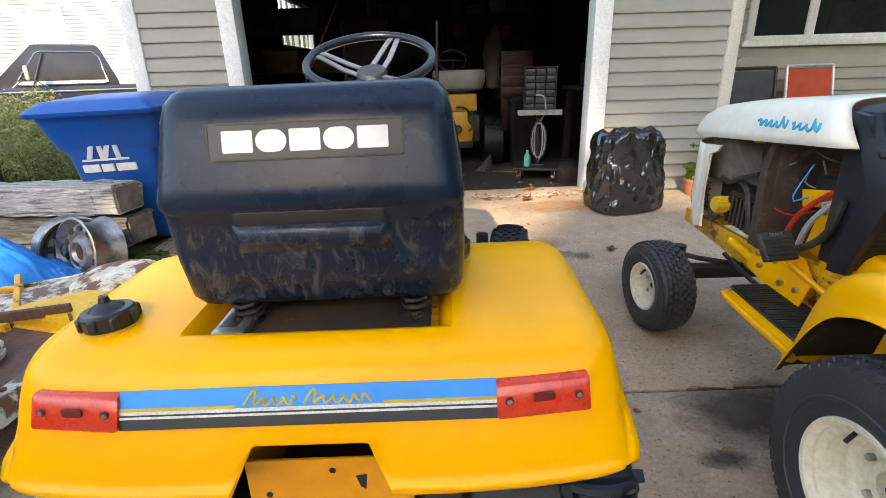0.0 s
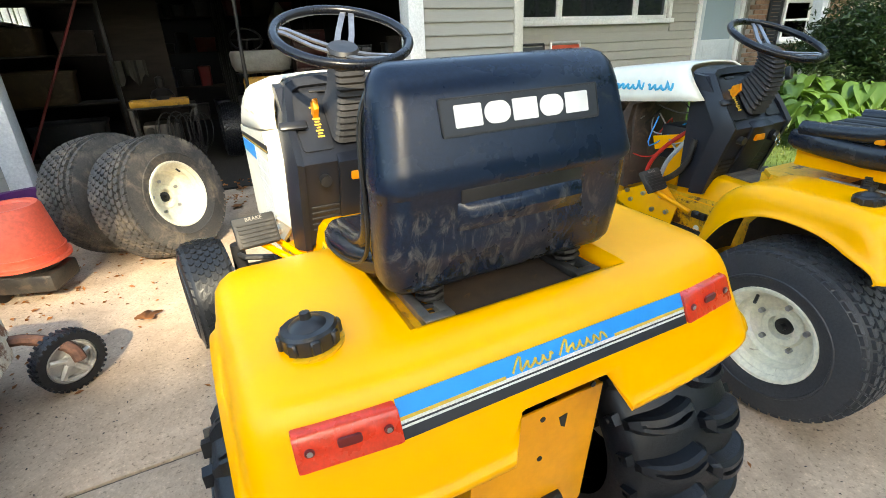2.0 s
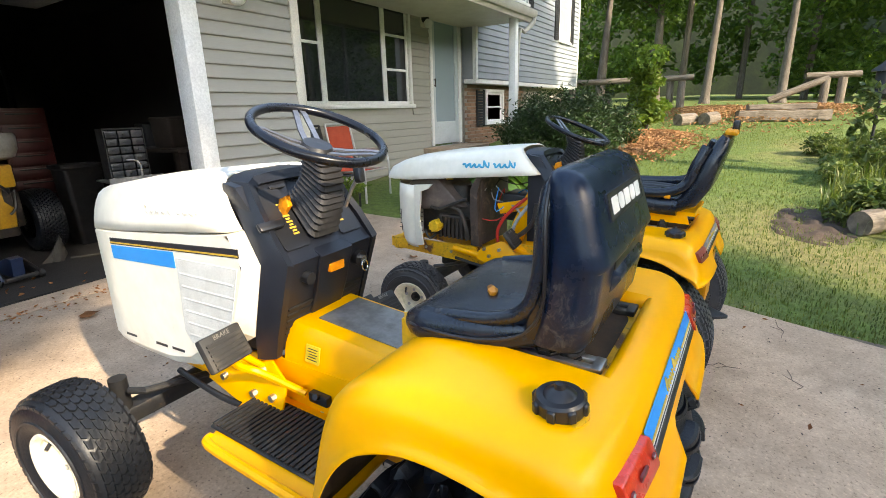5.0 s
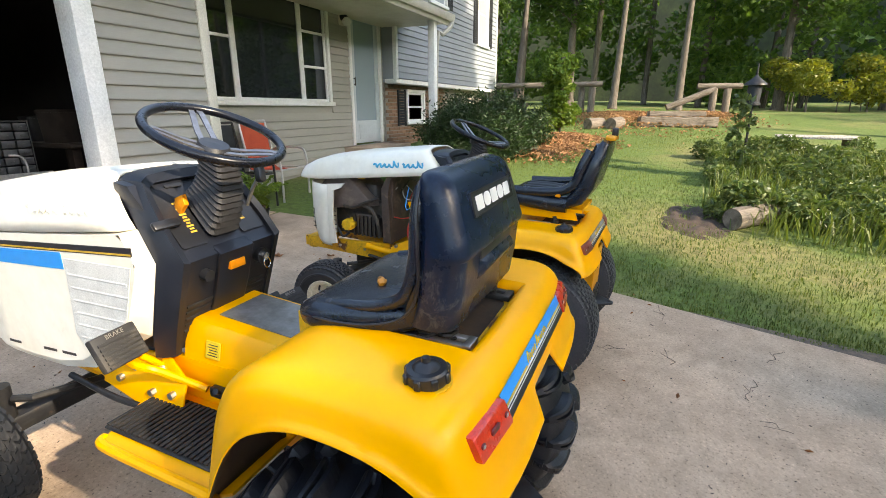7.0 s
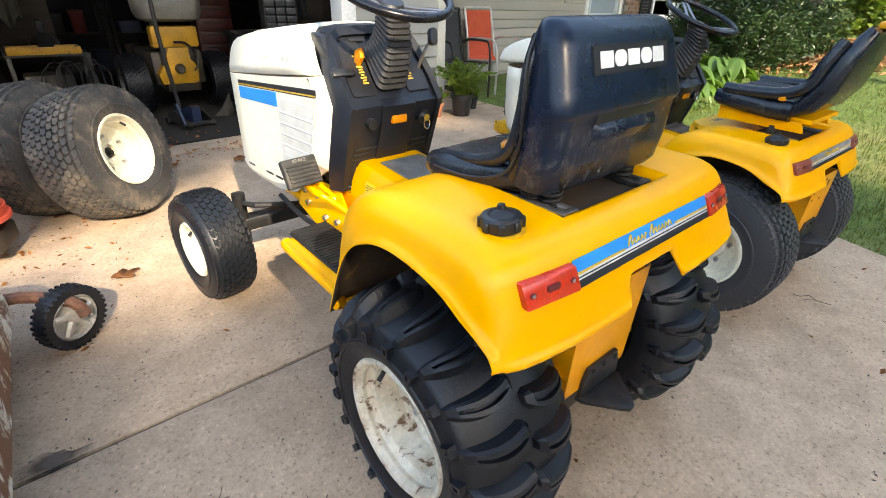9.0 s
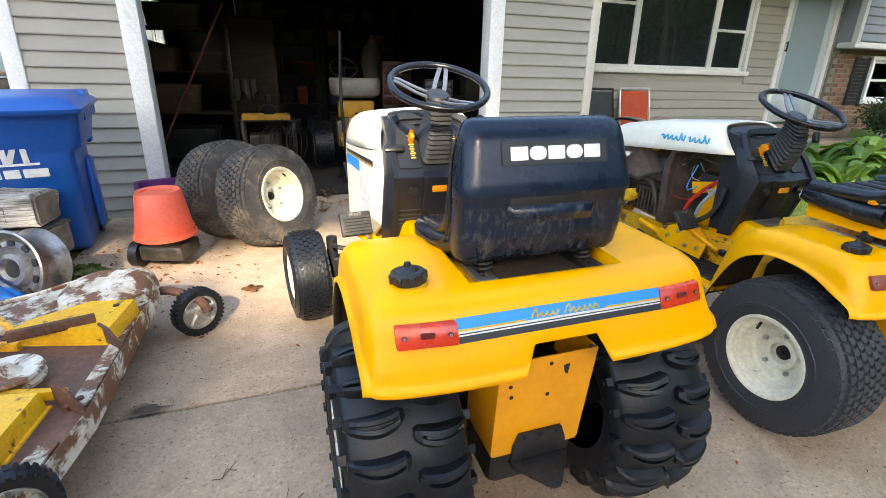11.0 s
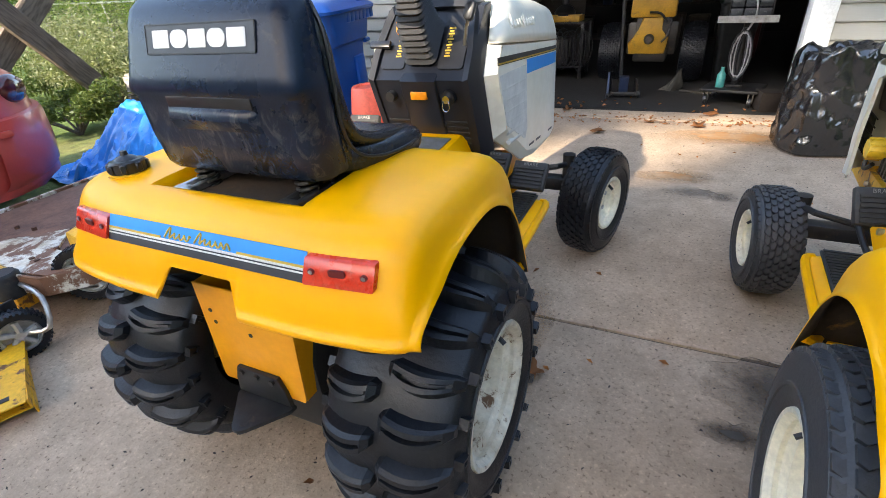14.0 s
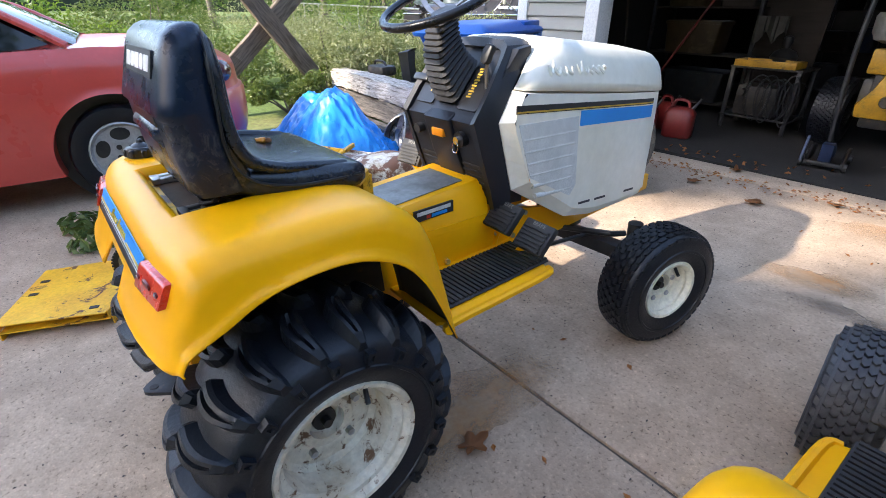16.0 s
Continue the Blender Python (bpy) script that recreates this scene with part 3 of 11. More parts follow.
# ---- house front: window, door, porch ----
GLASS_M, _nt, _b = nodes_of("window_glass")
_b.inputs["Base Color"].default_value = (0.02, 0.025, 0.028, 1)
_b.inputs["Roughness"].default_value = 0.03
_b.inputs["Specular IOR Level"].default_value = 0.8
# near-black sheet colour, the shade of the rooms behind the windows
ROOM_SHADE = mat("room_shade", (0.03, 0.028, 0.025), 0.9, scale=3)
# pale base colour stands in for the sky's reflection in the door pane
DOOR_GLASS, _nt, _b = nodes_of("sky_pale_door_glass")
_b.inputs["Base Color"].default_value = (0.28, 0.36, 0.40, 1)
_b.inputs["Roughness"].default_value = 0.1
DOOR_BLUE = mat("pale_blue_grey_door_paint", (0.52, 0.58, 0.60), 0.45, c2=(0.47, 0.53, 0.55), scale=4, bump=0.05)
SHUTTER = mat("black_shutter", (0.022, 0.024, 0.028), 0.6, scale=6)
BRICK = mat("tan_brick", (0.30, 0.185, 0.115), 0.85, c2=(0.20, 0.12, 0.08), scale=6, fine=90, fine_amt=0.25, bump=0.4, random_amt=0.25)
MORTAR = mat("grey_mortar", (0.30, 0.27, 0.23), 0.95, scale=20, bump=0.4)
GUTTER = mat("pale_gutter", (0.55, 0.53, 0.48), 0.45, c2=(0.48, 0.46, 0.42), scale=5, bump=0.03)


def framed_window(name, x0, x1, z0, z1, y, lights, label, frame_mat=TRIM_WHITE, depth=0.10):
    """A window facing -y; lights: list of (x0, x1, [rail heights]) in metres."""
    w = thing(name, pose(0, 0, 0), label, "window", kind="structure")
    bm = bmesh.new()
    f = 0.06
    box(bm, x0 - f, x1 + f, y - 0.03, y + depth, z1, z1 + f, 0.004)
    box(bm, x0 - f, x0, y - 0.03, y + depth, z0, z1, 0.004)
    box(bm, x1, x1 + f, y - 0.03, y + depth, z0, z1, 0.004)
    part("window_frame", bm, frame_mat, w)
    bm = bmesh.new()
    box(bm, x0 - f - 0.03, x1 + f + 0.03, y - 0.06, y + depth, z0 - 0.06, z0, 0.006)
    part("window_sill", bm, frame_mat, w)
    for a, b, rails in lights:
        bm = bmesh.new()
        s = 0.045
        box(bm, a, a + s, y + 0.01, y + 0.06, z0, z1, 0.003)
        box(bm, b - s, b, y + 0.01, y + 0.06, z0, z1, 0.003)
        box(bm, a + s, b - s, y + 0.01, y + 0.06, z0, z0 + s, 0.003)
        box(bm, a + s, b - s, y + 0.01, y + 0.06, z1 - s, z1, 0.003)
        for r in rails:
            box(bm, a + s, b - s, y + 0.015, y + 0.055, r - 0.018, r + 0.018, 0.003)
        part("sash", bm, frame_mat, w)
        bm = bmesh.new()
        box(bm, a + s, b - s, y + 0.030, y + 0.036, z0 + s, z1 - s)
        part("pane", bm, GLASS_M, w)
    # dark sheet painted as the unlit room behind the panes
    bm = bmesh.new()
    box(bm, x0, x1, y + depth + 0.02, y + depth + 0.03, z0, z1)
    part("shade_sheet", bm, ROOM_SHADE, w, "dark sheet in place of the shaded room behind the glass")
    return w


framed_window("window_1", WIN[0], WIN[1], WIN[2], WIN[3], WY, [(3.34, 3.95, [2.2]), (3.95, 5.26, []), (5.26, 5.87, [1.95, 2.45])], "triple window with a wide middle pane and white frames")

# entry door with storm door glass
dr = thing("door_1", pose(0, 0, 0), "closed pale blue storm door with a tall glass pane", "door", kind="structure")
x0, x1, z0, z1 = DOOR
bm = bmesh.new()
box(bm, x0 - 0.08, x0, WY - 0.03, WY + 0.12, z0, z1, 0.004)
box(bm, x1, x1 + 0.08, WY - 0.03, WY + 0.12, z0, z1, 0.004)
box(bm, x0 - 0.08, x1 + 0.08, WY - 0.03, WY + 0.12, z1, z1 + 0.08, 0.004)
part("door_frame", bm, TRIM_WHITE, dr)
bm = bmesh.new()
box(bm, x0, x0 + 0.11, WY, WY + 0.045, z0 + 0.02, z1, 0.005)
box(bm, x1 - 0.11, x1, WY, WY + 0.045, z0 + 0.02, z1, 0.005)
box(bm, x0 + 0.11, x1 - 0.11, WY, WY + 0.045, z1 - 0.12, z1, 0.005)
box(bm, x0 + 0.11, x1 - 0.11, WY, WY + 0.045, z0 + 0.02, z0 + 0.42, 0.005)
box(bm, x0 + 0.17, x1 - 0.17, WY - 0.008, WY + 0.01, z0 + 0.09, z0 + 0.35, 0.006)
part("storm_door", bm, DOOR_BLUE, dr)
bm = bmesh.new()
box(bm, x0 + 0.11, x1 - 0.11, WY + 0.018, WY + 0.024, z0 + 0.42, z1 - 0.12)
part("pane", bm, DOOR_GLASS, dr, "pale pane with the sky's reflection put into its colour")
bm = bmesh.new()
box(bm, x0 + 0.02, x1 - 0.02, WY + 0.07, WY + 0.11, z0 + 0.02, z1)
part("inner_door", bm, DOOR_BLUE, dr)
bm = bmesh.new()
rod(bm, (x0 + 0.06, WY - 0.03, z0 + 1.02), (x0 + 0.06, WY - 0.03, z0 + 1.16), 0.010, seg=8)
rod(bm, (x0 + 0.06, WY + 0.01, z0 + 1.04), (x0 + 0.06, WY - 0.03, z0 + 1.04), 0.008, seg=8)
rod(bm, (x0 + 0.06, WY + 0.01, z0 + 1.14), (x0 + 0.06, WY - 0.03, z0 + 1.14), 0.008, seg=8)
part("door_handle", bm, BLACK_METAL, dr)
bm = bmesh.new()
box(bm, 6.2, 7.6, 3.85, 4.80, 0.0, 0.54, 0.01)
box(bm, 6.2, 7.6, 4.2, 4.80, 0.54, 0.68, 0.01)
tagged(part("steps", bm, CONCRETE), "concrete entry steps below the door", "steps", kind="structure")


def globe_lamp(x, y, z):
    t = thing("wall_lamp", pose(x, y, z), "white glass globe wall lamp on the siding", "lamp")
    bm = bmesh.new()
    box(bm, -0.075, 0.075, -0.012, 0.02, -0.10, 0.12, 0.008)
    part("mounting_plate", bm, TRIM_CREAM, t)
    bm = bmesh.new()
    rod(bm, (0, -0.01, 0.03), (0, -0.075, 0.03), 0.055, 0.05, seg=20)
    rod(bm, (0, -0.075, 0.035), (0, -0.085, 0.02), 0.045, seg=20)
    part("holder", bm, BLACK_METAL, t)
    bm = bmesh.new()
    bmesh.ops.create_uvsphere(bm, u_segments=24, v_segments=14, radius=0.072)
    xf(bm, bm.verts, Matrix.Translation((0.015, -0.10, -0.045)))
    part("globe", bm, TRIM_WHITE, t, "white opal globe")


globe_lamp(1.93, GY - 0.02, 2.33)
globe_lamp(6.30, WY - 0.02, 2.75)

# roofs and porch
bm = bmesh.new()
prism(bm, [(3.46, 2.70), (3.46, 2.82), (7.2, 4.3), (10.9, 2.82), (10.9, 2.70)], "x", -2.75, 2.60)
tagged(part("roof_garage", bm, SLATE), "grey shingled garage roof", "roof", kind="structure")
bm = bmesh.new()
prism(bm, [(3.50, 2.83), (3.50, 2.93), (7.2, 4.35), (7.2, 3.2), (4.9, 3.2), (4.9, 2.95)], "x", 2.61, 7.78)
tagged(part("roof_porch", bm, SLATE), "grey shingled porch roof", "roof", kind="structure")
bm = bmesh.new()
box(bm, 2.62, 7.77, 3.52, 4.79, 2.80, 2.826)
tagged(part("ceiling_porch", bm, TRIM_CREAM), "cream porch soffit", "soffit", kind="structure")
for nm, b in (("trim_fascia_porch", (2.61, 7.80, 3.45, 3.50, 2.76, 2.95)), ("trim_fascia_garage", (-2.78, 2.60, 3.40, 3.46, 2.66, 2.84))):
    trim(nm, b, GUTTER, "pale metal fascia and gutter", 0.012)
gt = thing("gutter", pose(0, 0, 0), "pale metal gutter with a downpipe along the porch eave", "gutter", kind="structure")
bm = bmesh.new()
prism(bm, [(3.37, 2.95), (3.37, 2.88), (3.40, 2.83), (3.45, 2.83), (3.45, 2.95)], "x", 2.61, 7.84, 0.006)
part("trough", bm, GUTTER, gt)
bm = bmesh.new()
tube(bm, [(7.76, 3.40, 2.84), (7.74, 3.42, 2.74), (7.60, 3.52, 2.60), (7.50, 3.58, 2.48), (7.50, 3.62, 0.6)], 0.036, seg=10, n=3)
part("downpipe", bm, GUTTER, gt)
pp = thing("porch_post", pose(7.34, 3.60, 0), "white square wooden porch post", "post")
bm = bmesh.new()
box(bm, -0.062, 0.062, -0.062, 0.062, 0.45, 2.80, 0.008)
part("shaft", bm, TRIM_WHITE, pp)

# two-storey wing
BY = 4.50
ww = wall("wall_wing", [(7.63, 13.8, BY, BY + 0.2, 1.88, 5.4), (7.63, 7.83, BY + 0.2, 9.0, 1.88, 5.4), (13.6, 13.8, BY + 0.2, 9.0, 0.5, 5.4)], WHITE_SIDING, "upper wall of the house wing clad in white siding")
SHUT1, SHUT2 = (9.15, 10.0, 3.50, 4.9), (12.15, 12.95, 2.98, 4.55)
siding(ww, 7.63, 13.8, BY, 1.90, 5.4, WHITE_SIDING, [SHUT1, SHUT2])
trim("trim_wing_corner", (7.59, 7.67, BY - 0.03, BY + 0.05, 1.86, 5.4), TRIM_WHITE, "white corner trim")
trim("trim_wing_corner_far", (13.77, 13.86, BY - 0.03, BY + 0.05, 1.86, 5.4), TRIM_WHITE, "white corner trim")
trim("trim_wing_sill", (7.61, 13.82, BY - 0.01, BY + 0.25, 1.80, 1.88), TRIM_WHITE, "white starter trim under the siding")


def shutters(name, o):
    framed_window(name, o[0] + 0.02, o[1] - 0.02, o[2] + 0.02, o[3] - 0.02, BY - 0.02, [(o[0] + 0.02, o[1] - 0.02, [(o[2] + o[3]) / 2])], "white-framed window between dark shutters", depth=0.05)
    for s in (-1, 1):
        xc = o[0] - 0.20 if s < 0 else o[1] + 0.20
        t = thing("shutter", pose(xc, BY - 0.035, (o[2] + o[3]) / 2), "black louvred window shutter on white siding", "shutter", "window shutters")
        h = (o[3] - o[2]) / 2
        bm = bmesh.new()
        box(bm, -0.15, -0.115, -0.012, 0.012, -h, h)
        box(bm, 0.115, 0.15, -0.012, 0.012, -h, h)
        for z in (-h + 0.03, 0.0, h - 0.03):
            box(bm, -0.115, 0.115, -0.012, 0.012, z - 0.03, z + 0.03)
        part("shutter_frame", bm, SHUTTER, t)
        bm = bmesh.new()
        n = int(2 * h / 0.05)
        for k in range(n):
            z = -h + 0.05 * (k + 0.5)
            box(bm, -0.115, 0.115, -0.006, 0.006, z - 0.02, z + 0.02, 0, pose(0, 0, 0))
        part("louvre", bm, SHUTTER, t)


shutters("window_2", SHUT1)
shutters("window_3", SHUT2)
wall("wall_wing_base", [(7.63, 13.6, BY + 0.26, BY + 0.45, 0.2, 1.82)], MORTAR, "brick foundation wall below the wing")
framed_window("window_4", 8.52, 9.26, 1.06, 1.66, BY + 0.23, [(8.52, 9.26, [1.36])], "small basement window in the brick wall", depth=0.03)
sh = thing("shutter", pose(8.24, BY + 0.22, 1.34), "black louvred window shutter on the brick wall", "shutter", "window shutters")
bm = bmesh.new()
for x in (-0.17, 0.13):
    box(bm, x, x + 0.04, -0.015, 0.015, -0.36, 0.36)
for k in range(13):
    box(bm, -0.13, 0.13, -0.008, 0.008, -0.34 + k * 0.053, -0.30 + k * 0.053)
part("louvre", bm, SHUTTER, sh)
bm = bmesh.new()
prism(bm, [(3.9, 5.35), (3.9, 5.47), (7.2, 7.0), (10, 5.4)], "x", 7.3, 14.1)
tagged(part("roof_wing", bm, SLATE), "dark shingled roof of the house wing", "roof", kind="structure")
# bricks of the visible stretch of the foundation
wb = bpy.data.objects["wall_wing_base"]
bm = bmesh.new()
box(bm, 0, 0.195, -0.018, 0.02, 0, 0.058, 0.004, None, 1)
bmesh.ops.recalc_face_normals(bm, faces=bm.faces)
bme = bpy.data.meshes.new("brick")
bm.to_mesh(bme)
bm.free()
bme.materials.append(BRICK)
for r in range(20):
    z = 0.42 + r * 0.069
    for k in range(14):
        x = 7.64 + k * 0.206 - (0.103 if r % 2 else 0)
        if x < 7.63 or (x + 0.2 > 8.44 and x < 9.34 and 0.93 < z < 1.73):
            continue
        ob = new("brick", bme)
        ob.parent = wb
        ob.location = (x, BY + 0.26, z)

# ---- garden tractors ----
def wheel(parent, x, y, side, R, W, rim_r, kind, rubber, rim_mat, turn=0.0, dish=0.06, bolts=5, tread_depth=0.016, label=""):
    """A tyred wheel at x, y standing on the ground; side: +1 shows its dished face towards +x."""
    M = pose(x, y, R, 0, 0, turn) @ Matrix.Diagonal((side, 1, 1, 1))
    w = W / 2
    bm = bmesh.new()
    prof = [(w - 0.012, rim_r + 0.008), (w - 0.004, rim_r + 0.004), (w - 0.006, rim_r - 0.006), (w - 0.022, rim_r - 0.016), (w - 0.034, rim_r - 0.012), (w - 0.040, rim_r - 0.016), (w - 0.048, rim_r - 0.032),
            (w - dish, rim_r - 0.036), (w - dish - 0.003, rim_r - 0.042), (w - dish - 0.012, rim_r - 0.05), (w - dish - 0.016, 0.075), (w - dish - 0.004, 0.066), (w - dish - 0.004, 0.045), (w - dish - 0.03, 0.043), (w - dish - 0.03, 0.0)]
    lathe(bm, prof, "x", 40, M, caps=False)
    ob = part("wheel", bm, rim_mat, parent, label)
    for k in range(bolts):
        bm = bmesh.new()
        a = 2 * math.pi * (k + 0.3) / bolts
        p = Vector((w - dish - 0.014, 0.095 * math.cos(a) * rim_r / 0.19, 0.095 * math.sin(a) * rim_r / 0.19))
        rod(bm, M @ p, M @ (p + Vector((0.016, 0, 0))), 0.010, seg=6)
        part("bolt", bm, STEEL, ob)
    bm = bmesh.new()
    rod(bm, M @ Vector((w - dish - 0.03, 0, 0)), M @ Vector((w - dish - 0.018, 0, 0)), 0.030, seg=16)
    rod(bm, M @ Vector((w - dish - 0.02, 0, 0)), M @ Vector((w - dish + 0.002, 0, 0)), 0.012, seg=12)
    part("hub", bm, BLACK_METAL, ob)
    bm = bmesh.new()
    rod(bm, M @ Vector((w - 0.04, (rim_r - 0.03) * 0.5, (rim_r - 0.03) * 0.85)), M @ Vector((w - 0.012, (rim_r - 0.05) * 0.5, (rim_r - 0.05) * 0.85)), 0.006, seg=8)
    part("valve_stem", bm, BLACK_PLASTIC, ob)
    # carcass: round shouldered on the lugged tyre, squarer on the turf tyres
    c = R - tread_depth

    def crown(f):
        return c - (0.034 * max(0.0, (f - 0.25) / 0.75) ** 2 if kind == "lug" else 0.022 * f ** 4)

    bm = bmesh.new()
    half = [(w * f * (0.97 if f == 1 else 1), crown(f)) for f in (0.0, 0.25, 0.45, 0.62, 0.78, 0.9, 1.0)]
    half += [(w + 0.006, rim_r + 0.55 * (crown(1.0) - rim_r)), (w + 0.004, rim_r + 0.03), (w - 0.012, rim_r + 0.004)]
    sec = [(-u, r) for u, r in half[:0:-1]] + half
    lathe(bm, sec, "x", 56, M, caps=False)
    # raised ring on the side wall
    lathe(bm, [(w + 0.003, rim_r + 0.046), (w + 0.009, rim_r + 0.049), (w + 0.009, rim_r + 0.056), (w + 0.003, rim_r + 0.06)], "x", 56, M, caps=False)
    tyre = part("tyre", bm, rubber, ob)

    def at(u, a, r):
        return M @ Vector((u, r * math.cos(a), r * math.sin(a)))

    bm = bmesh.new()
    if kind == "lug":
        n = 20
        for s in (-1, 1):
            for k in range(n):
                a0 = 2 * math.pi * (k + (0.5 if s > 0 else 0)) / n
                secs = []
                for i in range(11):
                    f = 0.05 + 0.93 * i / 10
                    u = s * f * w
                    a = a0 - 0.070 * (2 * f - 1.0) ** 2
                    thick = (0.0205 - 0.007 * (2 * f - 0.9) ** 2) / R if i not in (0, 10) else 0.010 / R
                    lo = crown(f) - 0.012
                    hi = crown(f) + tread_depth * (0.95 if 0 < i < 10 else 0.55) * (1.0 if f < 0.75 else 1.0 - (f - 0.75) * 1.5)
                    g = hi - 0.015 if 1 < i < 9 else hi
                    secs.append([at(u, a - thick * 2.0, lo), at(u, a - thick * 1.15, hi - 0.007), at(u, a - thick * 0.75, hi), at(u, a - thick * 0.25, hi), at(u, a - thick * 0.17, g), at(u, a + thick * 0.20, g), at(u, a + thick * 0.28, hi), at(u, a + thick * 0.8, hi), at(u, a + thick * 1.5, lo)])
                loft(bm, secs)
                # square block on the shoulder, with a hollow in its face
                a = a0 + 2 * math.pi * 0.62 / n
                h, r0, r1 = 0.013 / R, crown(1.0) - 0.034, crown(1.0) - 0.006
                q = []
                for u, k_ in ((s * (w - 0.03), 1.25), (s * (w + 0.015), 1.0), (s * (w + 0.015), 0.5), (s * (w + 0.010), 0.4)):
                    rm, rh = (r0 + r1) / 2, (r1 - r0) / 2 * k_
                    q.append([at(u, a - h * k_, rm - rh), at(u, a - h * k_, rm + rh), at(u, a + h * k_, rm + rh), at(u, a + h * k_, rm - rh)])
                loft(bm, q)
    else:
        n, rows = (52, 9) if R > 0.27 else (40, 8)
        for r_ in range(rows):
            u = -w * 0.86 + 2 * w * 0.86 * r_ / (rows - 1)
            edge = abs(r_ - (rows - 1) / 2) / ((rows - 1) / 2)
            top = R - 0.020 * edge ** 4
            for k in range(n):
                a = 2 * math.pi * (k + 0.5 * (r_ % 2)) / n
                h = 0.43 * 2 * math.pi / n
                d = w * 0.86 / (rows - 1) * 0.93
                lo = c - 0.02 - 0.016 * edge
                q = []
                for uu, sk in ((u - d, -0.25), (u, 0.25), (u + d, -0.25)):
                    q.append([at(uu, a - h + h * sk, lo), at(uu, a - h * 0.86 + h * sk, top), at(uu, a + h * 0.86 + h * sk, top), at(uu, a + h + h * sk, lo)])
                loft(bm, q)
    part("tread", bm, rubber, tyre, smooth=False)
    return ob


def resample(pts, n):
    return [(p.x, p.y) for p in smooth_line([(a, b, 0) for a, b in pts], n)]


LIP = 0.668
FENDER_TOP = [(-0.062, LIP), (-0.064, 0.678), (-0.054, 0.690), (-0.040, 0.725), (-0.013, 0.780), (0.006, 0.818), (0.030, 0.842), (0.066, 0.853), (0.105, 0.856), (0.20, 0.857), (0.30, 0.857), (0.39, 0.852), (0.46, 0.830), (0.52, 0.780), (0.56, 0.690), (0.588, 0.57), (0.605, 0.455)]
FENDER_ARCH = [(-0.048, LIP), (-0.050, 0.676), (-0.044, 0.688), (-0.034, 0.700), (-0.010, 0.712), (0.018, 0.722), (0.048, 0.733), (0.085, 0.747), (0.13, 0.760), (0.20, 0.773), (0.275, 0.776), (0.335, 0.767), (0.385, 0.748), (0.44, 0.715), (0.49, 0.655), (0.535, 0.565), (0.580, 0.455)]


def bow(x, y):
    """The rear face curves forward towards its corners."""
    return 0.42 * max(0.0, abs(x) - 0.2) ** 2 * min(1.0, max(0.0, (0.16 - y) / 0.12))


def bowed(bm):
    for v in bm.verts:
        v.co.y += bow(v.co.x, v.co.y)
    return bm


def fender_mesh():
    N = 3
    top, arch = resample(FENDER_TOP, N), resample(FENDER_ARCH, N)
    WELL = 0.205
    bm = bmesh.new()
    cols = []
    for s in (-1, 1):
        rings = []
        for i, ((ty, tz), (ay, az)) in enumerate(zip(top, arch)):
            ring = []
            inner = WELL
            for x in (inner, inner + 0.012, 0.24, 0.30, 0.36, 0.39):
                ring.append((s * x, ty, tz))
            d = Vector((ay - ty, az - tz))
            L = max(d.length, 1e-4)
            d = d / L
            r = min(0.055, L * 0.8)
            for k in (1, 2, 3, 4):
                a = radians(22.5 * k)
                ring.append((s * (0.39 + 0.058 * math.sin(a)), ty + d.x * r * (1 - math.cos(a)), tz + d.y * r * (1 - math.cos(a))))
            ring.append((s * 0.452, ty + d.x * (r + (L - r) * 0.5), tz + d.y * (r + (L - r) * 0.5)))
            ring.append((s * 0.458, ty + d.x * (r + (L - r) * 0.86), tz + d.y * (r + (L - r) * 0.86)))
            ring.append((s * 0.468, ay, az))
            rings.append(ring)
        cols.append(loft(bm, rings, closed=False))
    # rear face between the wheels, with the notch
    k_end = 7 * N
    prof = top[: k_end + 1]
    xs = [(-WELL, LIP), (-0.118, LIP), (-0.112, LIP), (-0.082, 0.730), (-0.076, 0.733), (0.0, 0.733), (0.076, 0.733), (0.082, 0.730), (0.112, LIP), (0.118, LIP), (WELL, LIP)]
    rings = []
    for x, zb in xs:
        ring = []
        for y, z in prof:
            if z < zb and y < 0.05:
                lo = [p for p in prof if p[1] >= zb][0]
                ring.append((x, lo[0], zb + (z - LIP) * 0.02))
            else:
                ring.append((x, y, z))
        ring += [(x, 0.077, 0.850), (x, 0.083, 0.842), (x, 0.088, 0.826)]
        rings.append(ring)
    loft(bm, rings, closed=False)
    # inner edges of the seat well
    for s in (-1, 1):
        rings = []
        for i in range(k_end, len(top)):
            y, z = top[i]
            rings.append([(s * WELL, y, z), (s * (WELL - 0.006), y, z - 0.006), (s * (WELL - 0.022), y, min(z - 0.02, 0.828) if y < 0.5 else z - 0.05)])
        loft(bm, rings, closed=False)
    bmesh.ops.remove_doubles(bm, verts=bm.verts, dist=0.0008)
    return bowed(bm)


def plate(bm, x0, x1, z0, z1, yf, thick, lift):
    """A thin plate lying on the rear face between two heights; yf(z): the face's place."""
    rings = []
    for z in (z0, (z0 + z1) / 2, z1):
        y = yf(z)
        rings.append([(x0, y - lift, z), (x1, y - lift, z), (x1, y - lift + thick, z), (x0, y - lift + thick, z)])
    loft(bm, rings)


def rear_y(z):
    pts = [(z_, y_) for y_, z_ in FENDER_TOP[2:8]]
    return float(np.interp(z, [p[0] for p in pts], [p[1] for p in pts]))


